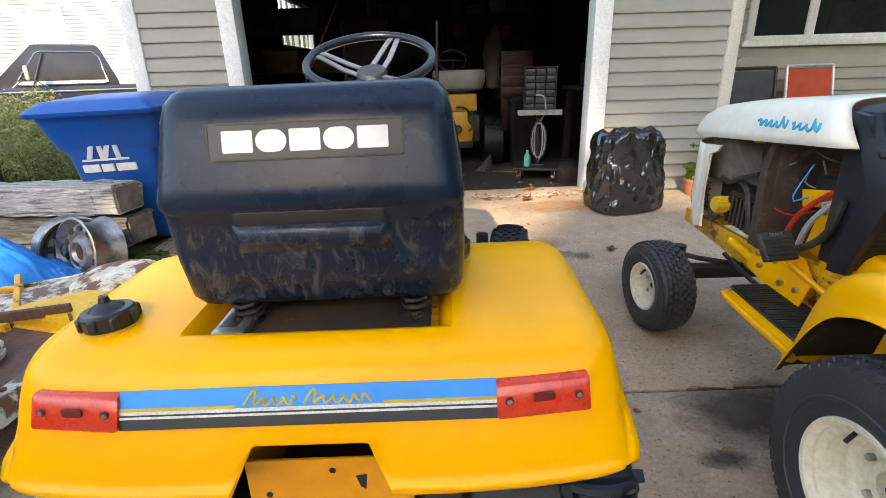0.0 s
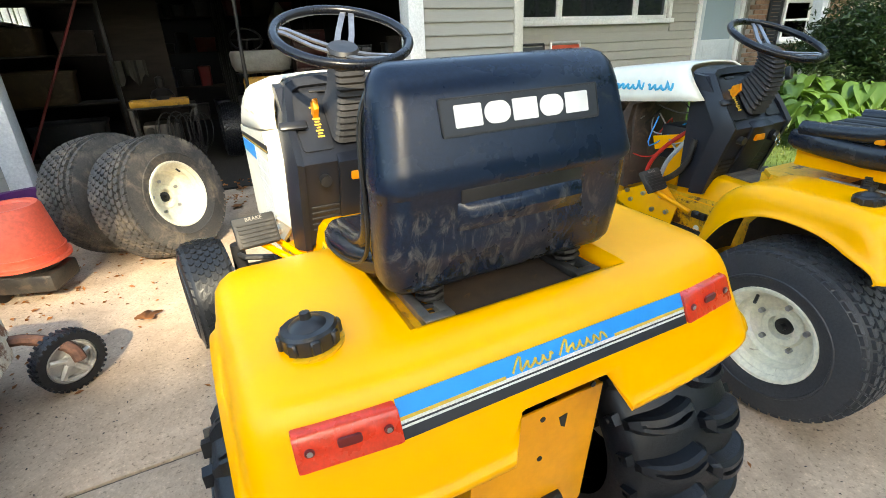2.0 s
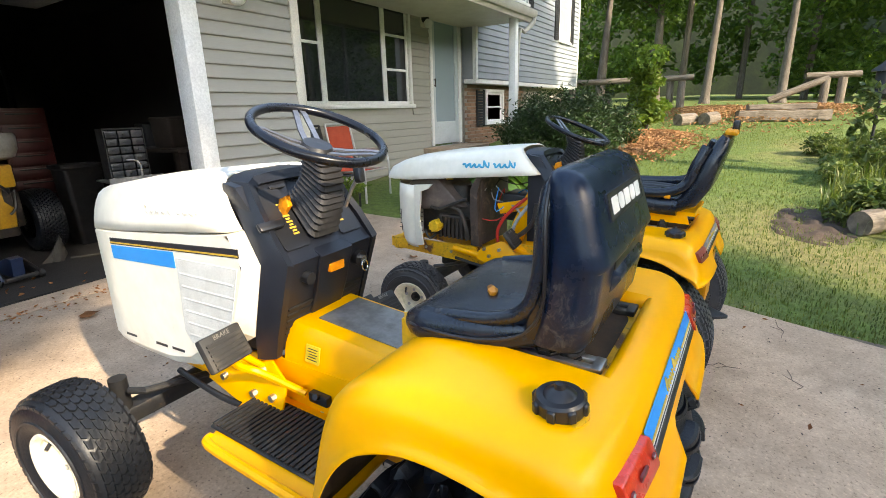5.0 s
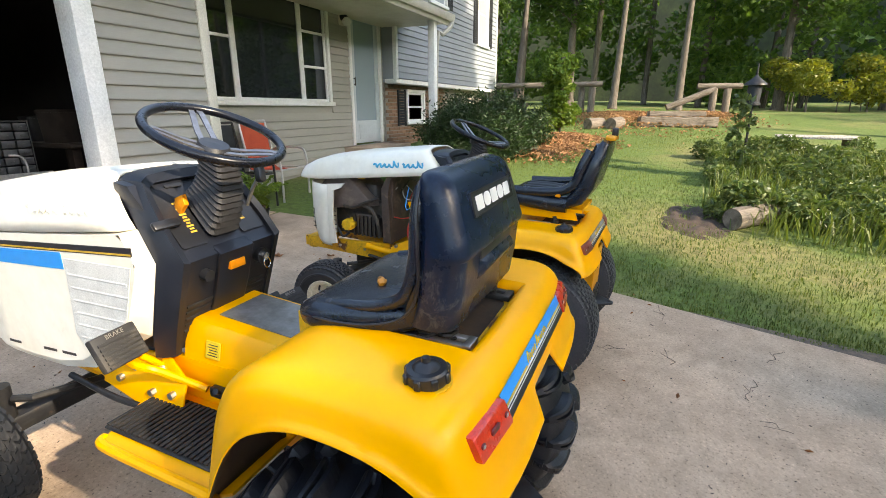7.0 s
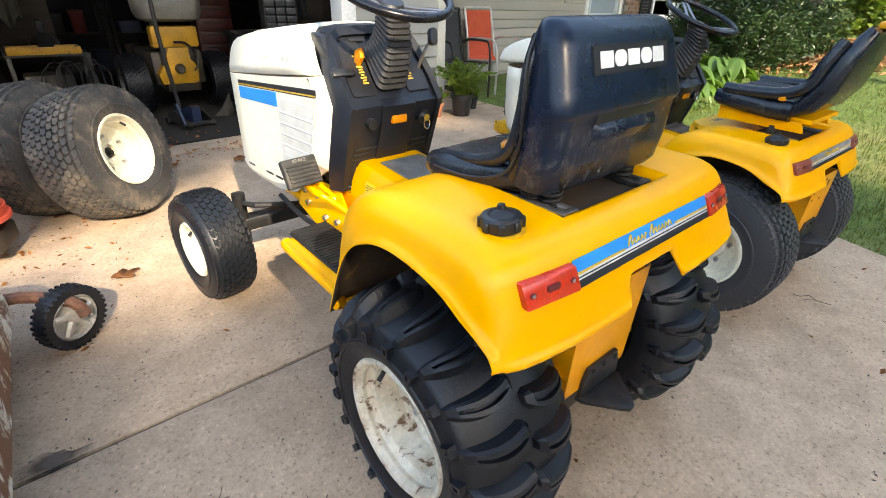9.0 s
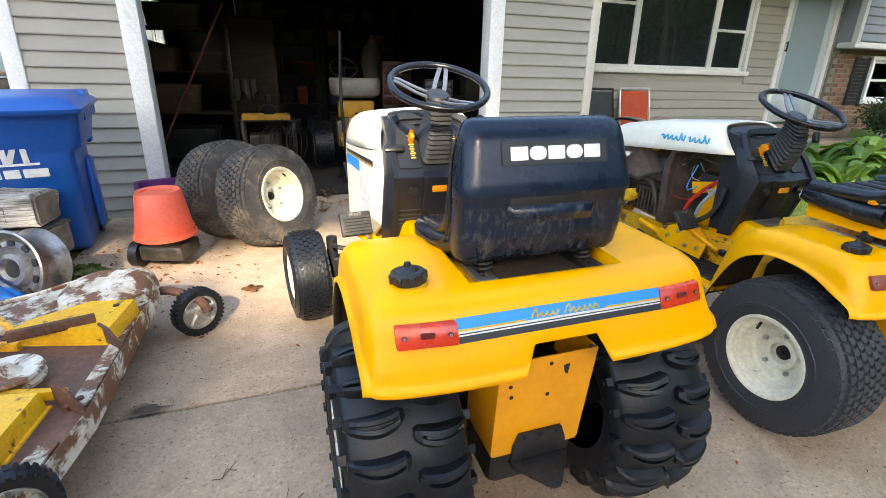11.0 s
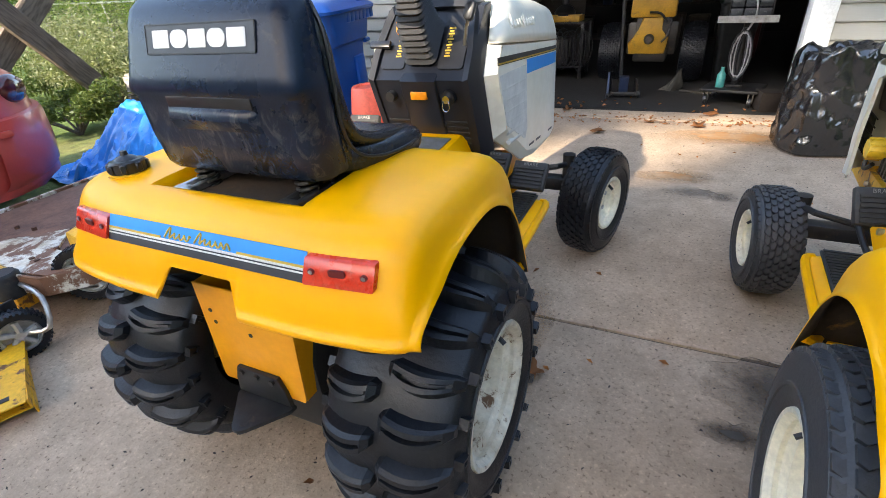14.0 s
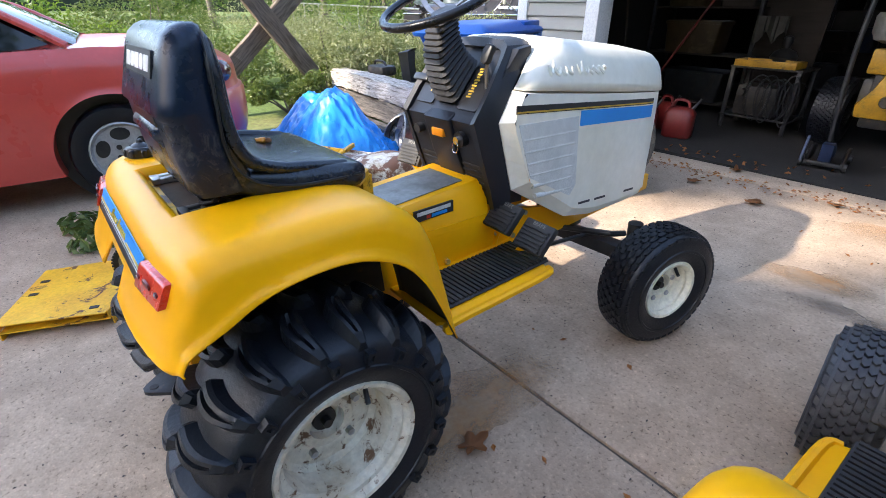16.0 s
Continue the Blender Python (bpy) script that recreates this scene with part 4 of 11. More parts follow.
def script_bars(bm, x0, x1, place, h, t, seed):
    """Two wavy strokes that stand for a scripted maker's mark; place(u, v) puts them on a surface."""
    mid = x0 + (x1 - x0) * 0.42
    for a, b in ((x0, mid - 0.1 * h), (mid + 0.5 * h, x1)):
        n = max(10, int((b - a) / h * 9))
        pts = []
        for i in range(n + 1):
            f = i / n
            amp = 0.5 if f < 0.22 else 0.27
            pts.append(place(a + (b - a) * f - 0.12 * h * math.sin(f * (b - a) / h * 9), h * (amp + amp * math.sin(f * (b - a) / h * 8 + seed))))
        tube(bm, pts, t, seg=6)


def steering_wheel(parent, centre, r, tilt, turn):
    M = Matrix.Translation(centre) @ pose(0, 0, 0, tilt, 0, 0) @ pose(0, 0, 0, 0, 0, turn)
    bm = bmesh.new()
    tube(bm, [M @ Vector((r * math.cos(a), r * math.sin(a), 0)) for a in (2 * math.pi * k / 48 for k in range(48))], 0.0128, seg=12, closed=True)
    sw = part("steering_wheel", bm, GLOSS_BLACK, parent, "glossy black steering wheel")
    for a in (68, 160, 300):
        bm = bmesh.new()
        ca, sa = math.cos(radians(a)), math.sin(radians(a))
        for off in (-0.019, 0.019):
            rings = []
            for q, z, k in ((0.03, -0.042, 1.0), (0.08, -0.030, 1.0), (r - 0.03, -0.006, 0.70), (r - 0.004, -0.002, 0.55)):
                c = off * k
                rings.append([M @ Vector((ca * q - sa * (c + u), sa * q + ca * (c + u), z + v)) for u, v in ((-0.008, -0.002), (0.008, -0.002), (0.008, 0.003), (-0.008, 0.003))])
            loft(bm, rings)
        part("spoke", bm, SPOKE_METAL, sw, "brushed metal spoke")
    bm = bmesh.new()
    lathe(bm, [(-0.075, 0.030), (-0.06, 0.042), (-0.04, 0.046), (-0.03, 0.040), (-0.028, 0.0)], "z", 20, M)
    part("hub", bm, BLACK_PLASTIC, sw)
    return sw


def rib_pad(bm, cx, cy, cz, sx, sy, n, m=None):
    """A ribbed rubber pad."""
    box(bm, cx - sx / 2, cx + sx / 2, cy - sy / 2, cy + sy / 2, cz, cz + 0.008, 0.003, m, 1)
    for k in range(n):
        y = cy - sy / 2 + sy * (k + 0.5) / n
        box(bm, cx - sx * 0.46, cx + sx * 0.46, y - sy / n * 0.3, y + sy / n * 0.3, cz + 0.007, cz + 0.014, 0.0, m)


def letters(parent, text, size, m, material, depth=0.0008, name="lettering", label=""):
    cu = bpy.data.curves.new(name, "FONT")
    cu.body, cu.size, cu.extrude, cu.align_x, cu.align_y = text, size, depth, "CENTER", "CENTER"
    cu.resolution_u = 2
    cu.materials.append(material)
    ob = new(name, cu)
    ob.parent = parent
    ob.matrix_basis = m
    if label:
        ob["label"] = label
    return ob


def pedal(parent, cx, cy, cz, w, h, tiltx, text, name="pedal", rz=0.0):
    M = pose(cx, cy, cz, tiltx, 0, rz)
    bm = bmesh.new()
    box(bm, -w / 2, w / 2, -h / 2, h / 2, -0.014, 0.010, 0.006, M)
    ob = part(name, bm, RUBBER_PAD, parent, "black ribbed rubber pedal")
    for k in range(6):
        bm = bmesh.new()
        y = -h * 0.42 + h * 0.66 * k / 5
        box(bm, -w * 0.42, w * 0.42, y - 0.0035, y + 0.0035, 0.008, 0.016, 0, M)
        part("rib", bm, RUBBER_PAD, ob)
    if text:
        letters(ob, text, 0.017, M @ pose(0, h * 0.38, 0.0112), PLATE_GREY, 0.0003)
    bm = bmesh.new()
    s = -1 if cx < 0 else 1
    tube(bm, [M @ Vector((0, 0, -0.012)), M @ Vector((-s * 0.02, 0.01, -0.05)), (s * max(0.16, abs(cx) - 0.09), cy + 0.03, cz - 0.09), (s * 0.15, cy + 0.02, cz - 0.17)], 0.010, seg=8, n=4)
    part("arm", bm, YELLOW, ob)
    return ob


LABEL_YELLOW = mat("yellow_label", (0.86, 0.62, 0.04), 0.45, scale=30, fine_amt=0.05, bump=0.0)


def front_end(t, second):
    """Frame, tunnel, axle, pedals, dash, bellows and steering of one tractor."""
    bm = bmesh.new()
    for s in (-1, 1):
        prism(bm, [(0.30, 0.40), (0.30, 0.62), (0.60, 0.60), (1.05, 0.585), (1.30, 0.52), (2.0, 0.49), (2.0, 0.42), (1.2, 0.40)], "x", s * 0.135, s * 0.155, 0.003)
    box(bm, -0.135, 0.135, 1.93, 1.99, 0.40, 0.49, 0.004)
    box(bm, -0.135, 0.135, 0.6, 0.68, 0.42, 0.58)
    fr = part("frame", bm, YELLOW_WORN if second else YELLOW, t, "yellow painted steel frame rails")
    for s in (-1, 1):
        for y, z in ((1.10, 0.47), (1.16, 0.54), (1.22, 0.47), (1.02, 0.50), (0.80, 0.47), (1.5, 0.46), (1.7, 0.46)):
            bm = bmesh.new()
            rod(bm, (s * 0.154, y, z), (s * 0.165, y, z), 0.0095, seg=6)
            part("bolt", bm, STEEL, fr)
    # gearbox and engine underside
    bm = bmesh.new()
    box(bm, -0.13, 0.13, 0.06, 0.42, 0.22, 0.55, 0.03)
    rod(bm, (-0.36, 0.24, 0.33), (0.36, 0.24, 0.33), 0.055, seg=16)
    box(bm, -0.09, 0.09, 0.42, 1.0, 0.30, 0.42, 0.02)
    part("gearbox", bm, BLACK_METAL, t, "dark greasy gearbox and rear axle")
    # tunnel
    bm = bmesh.new()
    rings = []
    for y, z, w in ((0.50, 0.680, 0.128), (0.62, 0.683, 0.128), (0.80, 0.693, 0.128), (0.985, 0.706, 0.128)):
        rings.append([(-w - 0.028, y, 0.57), (-w - 0.004, y, z - 0.02), (-w + 0.010, y, z - 0.003), (-w + 0.025, y, z), (w - 0.025, y, z), (w - 0.010, y, z - 0.003), (w + 0.004, y, z - 0.02), (w + 0.028, y, 0.57)])
    loft(bm, rings)
    tun = part("tunnel", bm, YELLOW, t, "yellow transmission tunnel")
    bm = bmesh.new()
    vs = [(-0.072, 0.61, 0.6832), (0.10, 0.61, 0.6832), (0.10, 0.915, 0.7015), (-0.072, 0.915, 0.7015)]
    loft(bm, [vs, [(x, y, z + 0.003) for x, y, z in vs]])
    part("tunnel_plate", bm, PLATE_GREY if not second else WOOD_DARK, tun, "worn grey information plate")
    bm = bmesh.new()
    prism(bm, [(0.845, 0.608), (0.897, 0.608), (0.897, 0.656), (0.845, 0.656)], "x", -0.004, 0.0, 0, pose(-0.1495, 0, 0, 0, 0, 0))
    for v in bm.verts:
        v.co.x += 0.22 * (v.co.z - 0.608)
    part("label_plate", bm, LABEL_YELLOW, tun, "small yellow warning label")
    bm = bmesh.new()
    for k in range(5):
        z = 0.616 + k * 0.0075
        box(bm, -0.1542 + 0.22 * (z - 0.608), -0.1530 + 0.22 * (z - 0.608), 0.852 + 0.004 * (k % 2), 0.890 - 0.003 * (k % 3), z, z + 0.002)
    part("label_bars", bm, DARK_DECAL, tun, "unreadable small print")
    bm = bmesh.new()
    box(bm, 0.138, 0.1445, 0.69, 0.84, 0.632, 0.668, 0, None)
    dp = part("decal_plate", bm, DARK_DECAL, tun, "black decal plate")
    bm = bmesh.new()
    box(bm, 0.1445, 0.1455, 0.70, 0.83, 0.650, 0.662)
    part("decal_bar", bm, VENT_GREY, dp)
    bm = bmesh.new()
    box(bm, 0.1445, 0.1455, 0.755, 0.815, 0.636, 0.646)
    part("decal_bar", bm, BLUE_DECAL, dp)
    bm = bmesh.new()
    box(bm, 0.1445, 0.1455, 0.735, 0.75, 0.636, 0.646)
    part("decal_bar", bm, RED_LENS, dp)
    # foot boards
    for s in (-1, 1):
        bm = bmesh.new()
        o = [(0.155, 0.58), (0.385, 0.575), (0.402, 0.60), (0.405, 1.0), (0.395, 1.02), (0.20, 1.10), (0.155, 1.10)]
        prism(bm, [(s * x, y) for x, y in o], "z", 0.448, 0.460, 0.003)
        tube(bm, [(s * 0.455, 0.565, 0.478), (s * 0.418, 0.60, 0.462), (s * 0.412, 0.80, 0.458), (s * 0.405, 1.0, 0.455), (s * 0.38, 1.03, 0.452)], 0.013, seg=8, n=4)
        fb = part("footboard", bm, YELLOW, t, "yellow steel footboard")
        bm = bmesh.new()
        rib_pad(bm, s * 0.275, 0.835, 0.461, 0.18, 0.44, 26)
        tagged(part("pad", bm, RUBBER_PAD, fb, "ribbed black rubber mat"), kind="stuff")
    # pedals
    if not second:
        pedal(t, -0.312, 1.012, 0.692, 0.125, 0.095, 62, "BRAKE", rz=6)
        pedal(t, 0.345, 1.000, 0.560, 0.122, 0.10, 48, "BRAKE", rz=-4)
        pedal(t, 0.215, 0.992, 0.590, 0.122, 0.10, 48, "BRAKE", rz=-4)
    else:
        pedal(t, -0.30, 1.00, 0.66, 0.125, 0.105, 52, "BRAKE", rz=8)
        pedal(t, 0.33, 0.90, 0.60, 0.12, 0.10, 52, "", rz=-8)
    # lift arm plate with its bolts, pedal arm
    bm = bmesh.new()
    prism(bm, [(0.93, 0.455), (0.93, 0.545), (1.02, 0.600), (1.14, 0.590), (1.27, 0.520), (1.27, 0.470), (1.12, 0.445)], "x", -0.180, -0.172, 0.002)
    for v in bm.verts:
        v.co.x -= 0.35 * (0.60 - v.co.z)
    la = part("lift_arm", bm, YELLOW, t, "yellow lift arm plate")
    for y, z in ((0.97, 0.50), (1.03, 0.56), (1.05, 0.49), (1.13, 0.545), (1.19, 0.50), (1.23, 0.535)):
        bm = bmesh.new()
        rod(bm, (-0.178 - 0.35 * (0.60 - z), y, z), (-0.194 - 0.35 * (0.60 - z), y, z), 0.011, seg=6)
        part("bolt", bm, STEEL, la)
    bm = bmesh.new()
    tube(bm, [(-0.315, 1.0, 0.665), (-0.27, 1.03, 0.61), (-0.22, 1.0, 0.57), (-0.175, 0.88, 0.52)], 0.011, seg=8, n=4)
    part("pedal_arm", bm, YELLOW, t)
    # hydraulic lift pieces on the near side of the frame
    bm = bmesh.new()
    tube(bm, [(-0.19, 1.46, 0.50), (-0.20, 1.16, 0.475)], 0.020, seg=12)
    part("lift_cylinder", bm, YELLOW, t, "yellow hydraulic cylinder")
    bm = bmesh.new()
    tube(bm, [(-0.20, 1.16, 0.475), (-0.21, 1.08, 0.47)], 0.010, seg=8)
    tube(bm, [(-0.235, 1.42, 0.455), (-0.235, 1.2, 0.43), (-0.22, 1.07, 0.435), (-0.19, 1.02, 0.45)], 0.010, seg=8, n=4)
    part("linkage", bm, BLACK_METAL, t, "greasy steel linkage rods")
    bm = bmesh.new()
    tube(bm, [(0.25, 1.45, 0.40), (0.20, 1.15, 0.41)], 0.008, seg=8)
    part("linkage", bm, BLACK_METAL, t)
    bm = bmesh.new()
    box(bm, -0.178, -0.156, 0.80, 0.87, 0.50, 0.53, 0.004)
    rod(bm, (-0.16, 0.835, 0.515), (-0.19, 0.83, 0.535), 0.009, seg=8)
    part("lever_bracket", bm, BLACK_METAL, t)
    bm = bmesh.new()
    rod(bm, (-0.1555, 0.845, 0.445), (-0.1585, 0.845, 0.445), 0.016, seg=20)
    part("round_badge", bm, VENT_GREY, t, "small round badge")
    # front axle
    bm = bmesh.new()
    box(bm, -0.36, 0.36, 1.545, 1.615, 0.27, 0.33, 0.01)
    for s in (-1, 1):
        rod(bm, (s * 0.36, 1.575, 0.22), (s * 0.36, 1.575, 0.44), 0.028, seg=12)
        rod(bm, (s * 0.36, 1.575, 0.235), (s * 0.44, 1.575, 0.235), 0.02, seg=10)
        tube(bm, [(s * 0.36, 1.50, 0.42), (s * 0.34, 1.44, 0.43), (s * 0.13, 1.40, 0.40)], 0.012, seg=8)
    box(bm, -0.08, 0.08, 1.50, 1.63, 0.33, 0.42, 0.01)
    part("front_axle", bm, BLACK_METAL, t, "black steel front axle")
    # dash: a body with a sunk sloping panel inside a hoop-shaped bezel
    bm = bmesh.new()
    prism(bm, [(1.12, 0.60), (0.992, 0.612), (0.902, 0.893), (0.916, 0.902), (1.072, 1.088), (1.13, 1.095)], "x", -0.176, 0.176, 0.003)
    prism(bm, [(0.985, 0.625), (0.925, 0.78), (0.890, 0.892), (0.935, 0.918), (1.0, 0.88)], "x", -0.062, 0.066, 0.006)
    da = part("dash", bm, DASH, t, "blue-black plastic dashboard")
    front = [(-0.206, 1.034, 0.600), (-0.206, 1.030, 0.669), (-0.202, 0.972, 0.892), (-0.194, 1.034, 0.980), (-0.166, 1.118, 1.062), (-0.147, 1.160, 1.095), (-0.115, 1.172, 1.108), (-0.05, 1.178, 1.115)]
    rear = [(-0.180, 0.985, 0.600), (-0.180, 0.968, 0.669), (-0.180, 0.893, 0.900), (-0.178, 0.950, 0.975), (-0.162, 1.022, 1.066), (-0.150, 1.052, 1.098), (-0.120, 1.066, 1.111), (-0.05, 1.072, 1.116)]
    lip = [(-0.160, 0.985, 0.600), (-0.160, 0.968, 0.669), (-0.160, 0.893, 0.892), (-0.158, 0.950, 0.966), (-0.142, 1.022, 1.052), (-0.132, 1.046, 1.081), (-0.110, 1.054, 1.090), (-0.05, 1.056, 1.092)]
    deep = [(x, y + 0.022, z - 0.012) for x, y, z in lip]

    def hoop(pts):
        return pts + [(-x, y, z) for x, y, z in pts[::-1]]

    mid = [tuple(0.5 * (a + b) + (0.006 if k == 0 and a < 0 and abs(a) > 0.17 else 0.0) * (-1 if k == 0 else 0) for k, (a, b) in enumerate(zip(p, q))) for p, q in zip(front, rear)]
    bm = bmesh.new()
    loft(bm, [hoop(front), hoop(mid), hoop(rear), hoop(lip), hoop(deep)], closed=False)
    part("bezel", bm, DASH, da, "smooth dark plastic bezel")
    bm = bmesh.new()
    for k in range(5):
        z = 0.665 + k * 0.02
        box(bm, -0.15, 0.15, 0.893 + (0.893 - z) * 0.345, 0.99, z, z + 0.009, 0.002)
    part("louvre", bm, BLACK_METAL, da)
    bm = bmesh.new()
    box(bm, -0.028, 0.030, 0.896, 0.925, 0.832, 0.858, 0.003)
    part("lamp", bm, ORANGE, da, "orange warning lamp")
    bm = bmesh.new()
    rod(bm, (-0.105, 0.935, 0.845), (-0.105, 0.893, 0.840), 0.017, seg=12)
    part("knob", bm, BLACK_PLASTIC, da)
    bm = bmesh.new()
    rod(bm, (0.105, 0.925, 0.840), (0.105, 0.897, 0.838), 0.024, seg=16)
    part("ignition", bm, BLACK_PLASTIC, da)
    bm = bmesh.new()
    rod(bm, (0.105, 0.899, 0.838), (0.105, 0.885, 0.838), 0.012, seg=12)
    tube(bm, [(0.105 + 0.013 * math.cos(a), 0.884 + 0.002 * math.sin(a), 0.818 + 0.017 * math.sin(a)) for a in (k * 0.524 for k in range(12))], 0.0018, seg=6, closed=True)
    part("key", bm, CHROME, da, "key with a ring")
    # sloping panel details
    S = pose(0, 0.9915, 0.995, 50.8, 0, 0)
    for s in (-1, 1):
        bm = bmesh.new()
        prism(bm, rrect(0.088, 0.19, 0.010, 3, s * 0.105, 0.0), "z", 0.001, 0.005, 0.0, S)
        pn = part("panel", bm, BLACK_PLASTIC, da)
        bm = bmesh.new()
        for k in range(11):
            wd = (0.010, 0.007, 0.011, 0.006)[k % 4]
            box(bm, s * 0.088 - wd, s * 0.088 + wd, -0.055 + k * 0.0095, -0.0495 + k * 0.0095, 0.005, 0.0062, 0, S)
        part("scale_print", bm, GOLD_DECAL, pn, "dull yellow scale print")
    bm = bmesh.new()
    prism(bm, rrect(0.055, 0.012, 0.005, 3, -0.06, 0.098), "z", 0.003, 0.008, 0.001, S)
    part("emblem", bm, BLACK_PLASTIC, da)
    bm = bmesh.new()
    prism(bm, [(-0.006, -0.02), (0.014, -0.024), (0.030, 0.012), (0.012, 0.040), (-0.010, 0.020)], "x", -0.108, -0.092, 0.003, S @ pose(0.012, 0.018, 0.02, -15, 0, 0))
    part("throttle_lever", bm, ORANGE, da, "orange throttle lever")
    bm = bmesh.new()
    box(bm, -0.20, -0.12, -0.03, -0.004, 0.012, 0.026, 0.006, S)
    part("choke_handle", bm, BLACK_PLASTIC, da)
    bm = bmesh.new()
    tube(bm, [(0.135, 0.985, 0.97), (0.155, 0.965, 1.04), (0.17, 0.955, 1.07)], 0.006, seg=8)
    lv = part("lift_lever", bm, STEEL, da, "lever with black grip")
    bm = bmesh.new()
    prism(bm, rrect(0.030, 0.055, 0.012, 3), "y", -0.010, 0.012, 0.004, pose(0.176, 0.948, 1.085, -18, 12, 0))
    part("grip", bm, BLACK_PLASTIC, lv)
    # bellows: pleats fan out from the slope of the panel to the level of the column
    bm = bmesh.new()
    rings = []
    n = 26
    for k in range(n + 1):
        f = k / n
        fold = 1.0 + (0.07 if k % 2 else -0.07)
        hw = (0.058 - 0.018 * f ** 0.7) * fold
        hd = (0.078 - 0.040 * f ** 0.7) * fold
        R_ = pose(0, 0.982 - 0.050 * f - 0.028 * math.sin(math.pi * f), 0.990 + 0.188 * f, 50.8 * (1 - f) + 20 * f, 0, 0)
        rings.append([R_ @ Vector((x, y, 0)) for x, y in rrect(2 * hw, 2 * hd, min(hw, hd) * 0.4, 3)])
    loft(bm, rings)
    part("bellows", bm, RUBBER_BELLOWS, t, "pleated rubber steering boot", smooth=False)
    steering_wheel(t, (0.0, 0.924, 1.222), 0.178, 22, 0)


def fenders(t, worn=False):
    yellow = YELLOW
    body = part("fender", fender_mesh(), yellow, t, "rounded yellow painted steel fender")
    sol = body.modifiers.new("thickness", "SOLIDIFY")
    sol.thickness, sol.offset = 0.004, -1.0
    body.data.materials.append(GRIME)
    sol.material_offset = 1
    # well floor
    bm = bmesh.new()
    prism(bm, [(-0.187, 0.080), (0.187, 0.080), (0.187, 0.50), (0.13, 0.56), (-0.13, 0.56), (-0.187, 0.50)], "z", 0.808, 0.826)
    prism(bm, [(-0.128, 0.54), (0.128, 0.54), (0.128, 0.57), (-0.128, 0.57)], "z", 0.66, 0.81)
    part("seat_deck", bm, YELLOW_WORN, body, "worn yellow seat deck")
    # dark plate on the deck, in place of the shade under the seat
    bm = bmesh.new()
    prism(bm, rrect(0.27, 0.19, 0.035, 5, 0.0, 0.195), "z", 0.820, 0.8275)
    part("deck_shade", bm, GRIME, body, "dark plate in place of the shaded opening under the seat")
    for s in (-1, 1):
        bm = bmesh.new()
        box(bm, s * 0.145 - 0.026, s * 0.145 - 0.008, 0.092, 0.36, 0.828, 0.842, 0.003)
        box(bm, s * 0.145 + 0.008, s * 0.145 + 0.026, 0.092, 0.36, 0.828, 0.842, 0.003)
        box(bm, s * 0.145 - 0.026, s * 0.145 + 0.026, 0.092, 0.112, 0.829, 0.843, 0.003)
        part("seat_rail", bm, STEEL if s < 0 else BLACK_METAL, body, "slotted seat rail")
        bm = bmesh.new()
        tube(bm, [(s * 0.15 + 0.020 * math.cos(a * 0.9), 0.20 + 0.020 * math.sin(a * 0.9), 0.842 + 0.0011 * a) for a in range(40)], 0.0045, seg=6)
        part("spring", bm, BLACK_METAL, body, "black coil spring")
    # inner wheel wells
    for s in (-1, 1):
        bm = bmesh.new()
        prism(bm, [(-0.03, 0.70), (0.03, 0.80), (0.40, 0.82), (0.55, 0.60), (0.56, 0.46), (0.40, 0.44), (0.2, 0.56)], "x", s * 0.150, s * 0.158)
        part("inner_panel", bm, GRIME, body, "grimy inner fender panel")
    # fuel cap on the left
    bm = bmesh.new()
    M = Matrix.Translation((-0.333, 0.112, 0.852)) @ pose(0, 0, 0, -4, -3, 0) @ Matrix.Scale(0.86, 4)
    lathe(bm, [(-0.005, 0.052), (0.002, 0.053), (0.003, 0.045)], "z", 32, M)
    part("filler_neck", bm, YELLOW_WORN, body)
    bm = bmesh.new()
    lathe(bm, [(0.002, 0.043), (0.010, 0.046), (0.030, 0.046), (0.035, 0.042), (0.036, 0.030), (0.042, 0.024), (0.048, 0.010), (0.058, 0.008), (0.060, 0.0)], "z", 32, M)
    fc = part("fuel_cap", bm, BLACK_PLASTIC, body, "black ribbed fuel cap")
    for k in range(8):
        bm = bmesh.new()
        box(bm, 0.040, 0.051, -0.008, 0.008, 0.006, 0.030, 0.003, M @ pose(0, 0, 0, 0, 0, 45 * k), 1)
        part("grip_rib", bm, BLACK_PLASTIC, fc)
    # rear plate and draw bar
    bm = bmesh.new()
    prism(bm, [(-0.138, 0.362), (0.108, 0.362), (0.114, 0.372), (0.140, 0.648), (-0.132, 0.648), (-0.143, 0.372)], "y", 0.026, 0.032, 0.002)
    prism(bm, [(-0.141, 0.365), (-0.137, 0.365), (-0.128, 0.646), (-0.132, 0.646)], "y", 0.032, 0.20)
    prism(bm, [(0.108, 0.365), (0.112, 0.365), (0.140, 0.646), (0.136, 0.646)], "y", 0.032, 0.20)
    rp = part("rear_plate", bm, ORANGE_YELLOW, t, "orange-yellow steel rear plate with bolt holes")
    for x, z in ((0.006, 0.625), (-0.102, 0.578), (-0.098, 0.546), (0.004, 0.534), (0.115, 0.655)):
        bm = bmesh.new()
        rod(bm, (x, 0.0275, z), (x, 0.0245, z), 0.0055, seg=10)
        part("bolt_hole", bm, BLACK_METAL, rp)
    bm = bmesh.new()
    prism(bm, [(0.042, 0.612), (0.060, 0.615), (0.056, 0.585), (0.048, 0.59)], "y", 0.0245, 0.0275)
    part("slot", bm, BLACK_METAL, rp)
    bm = bmesh.new()
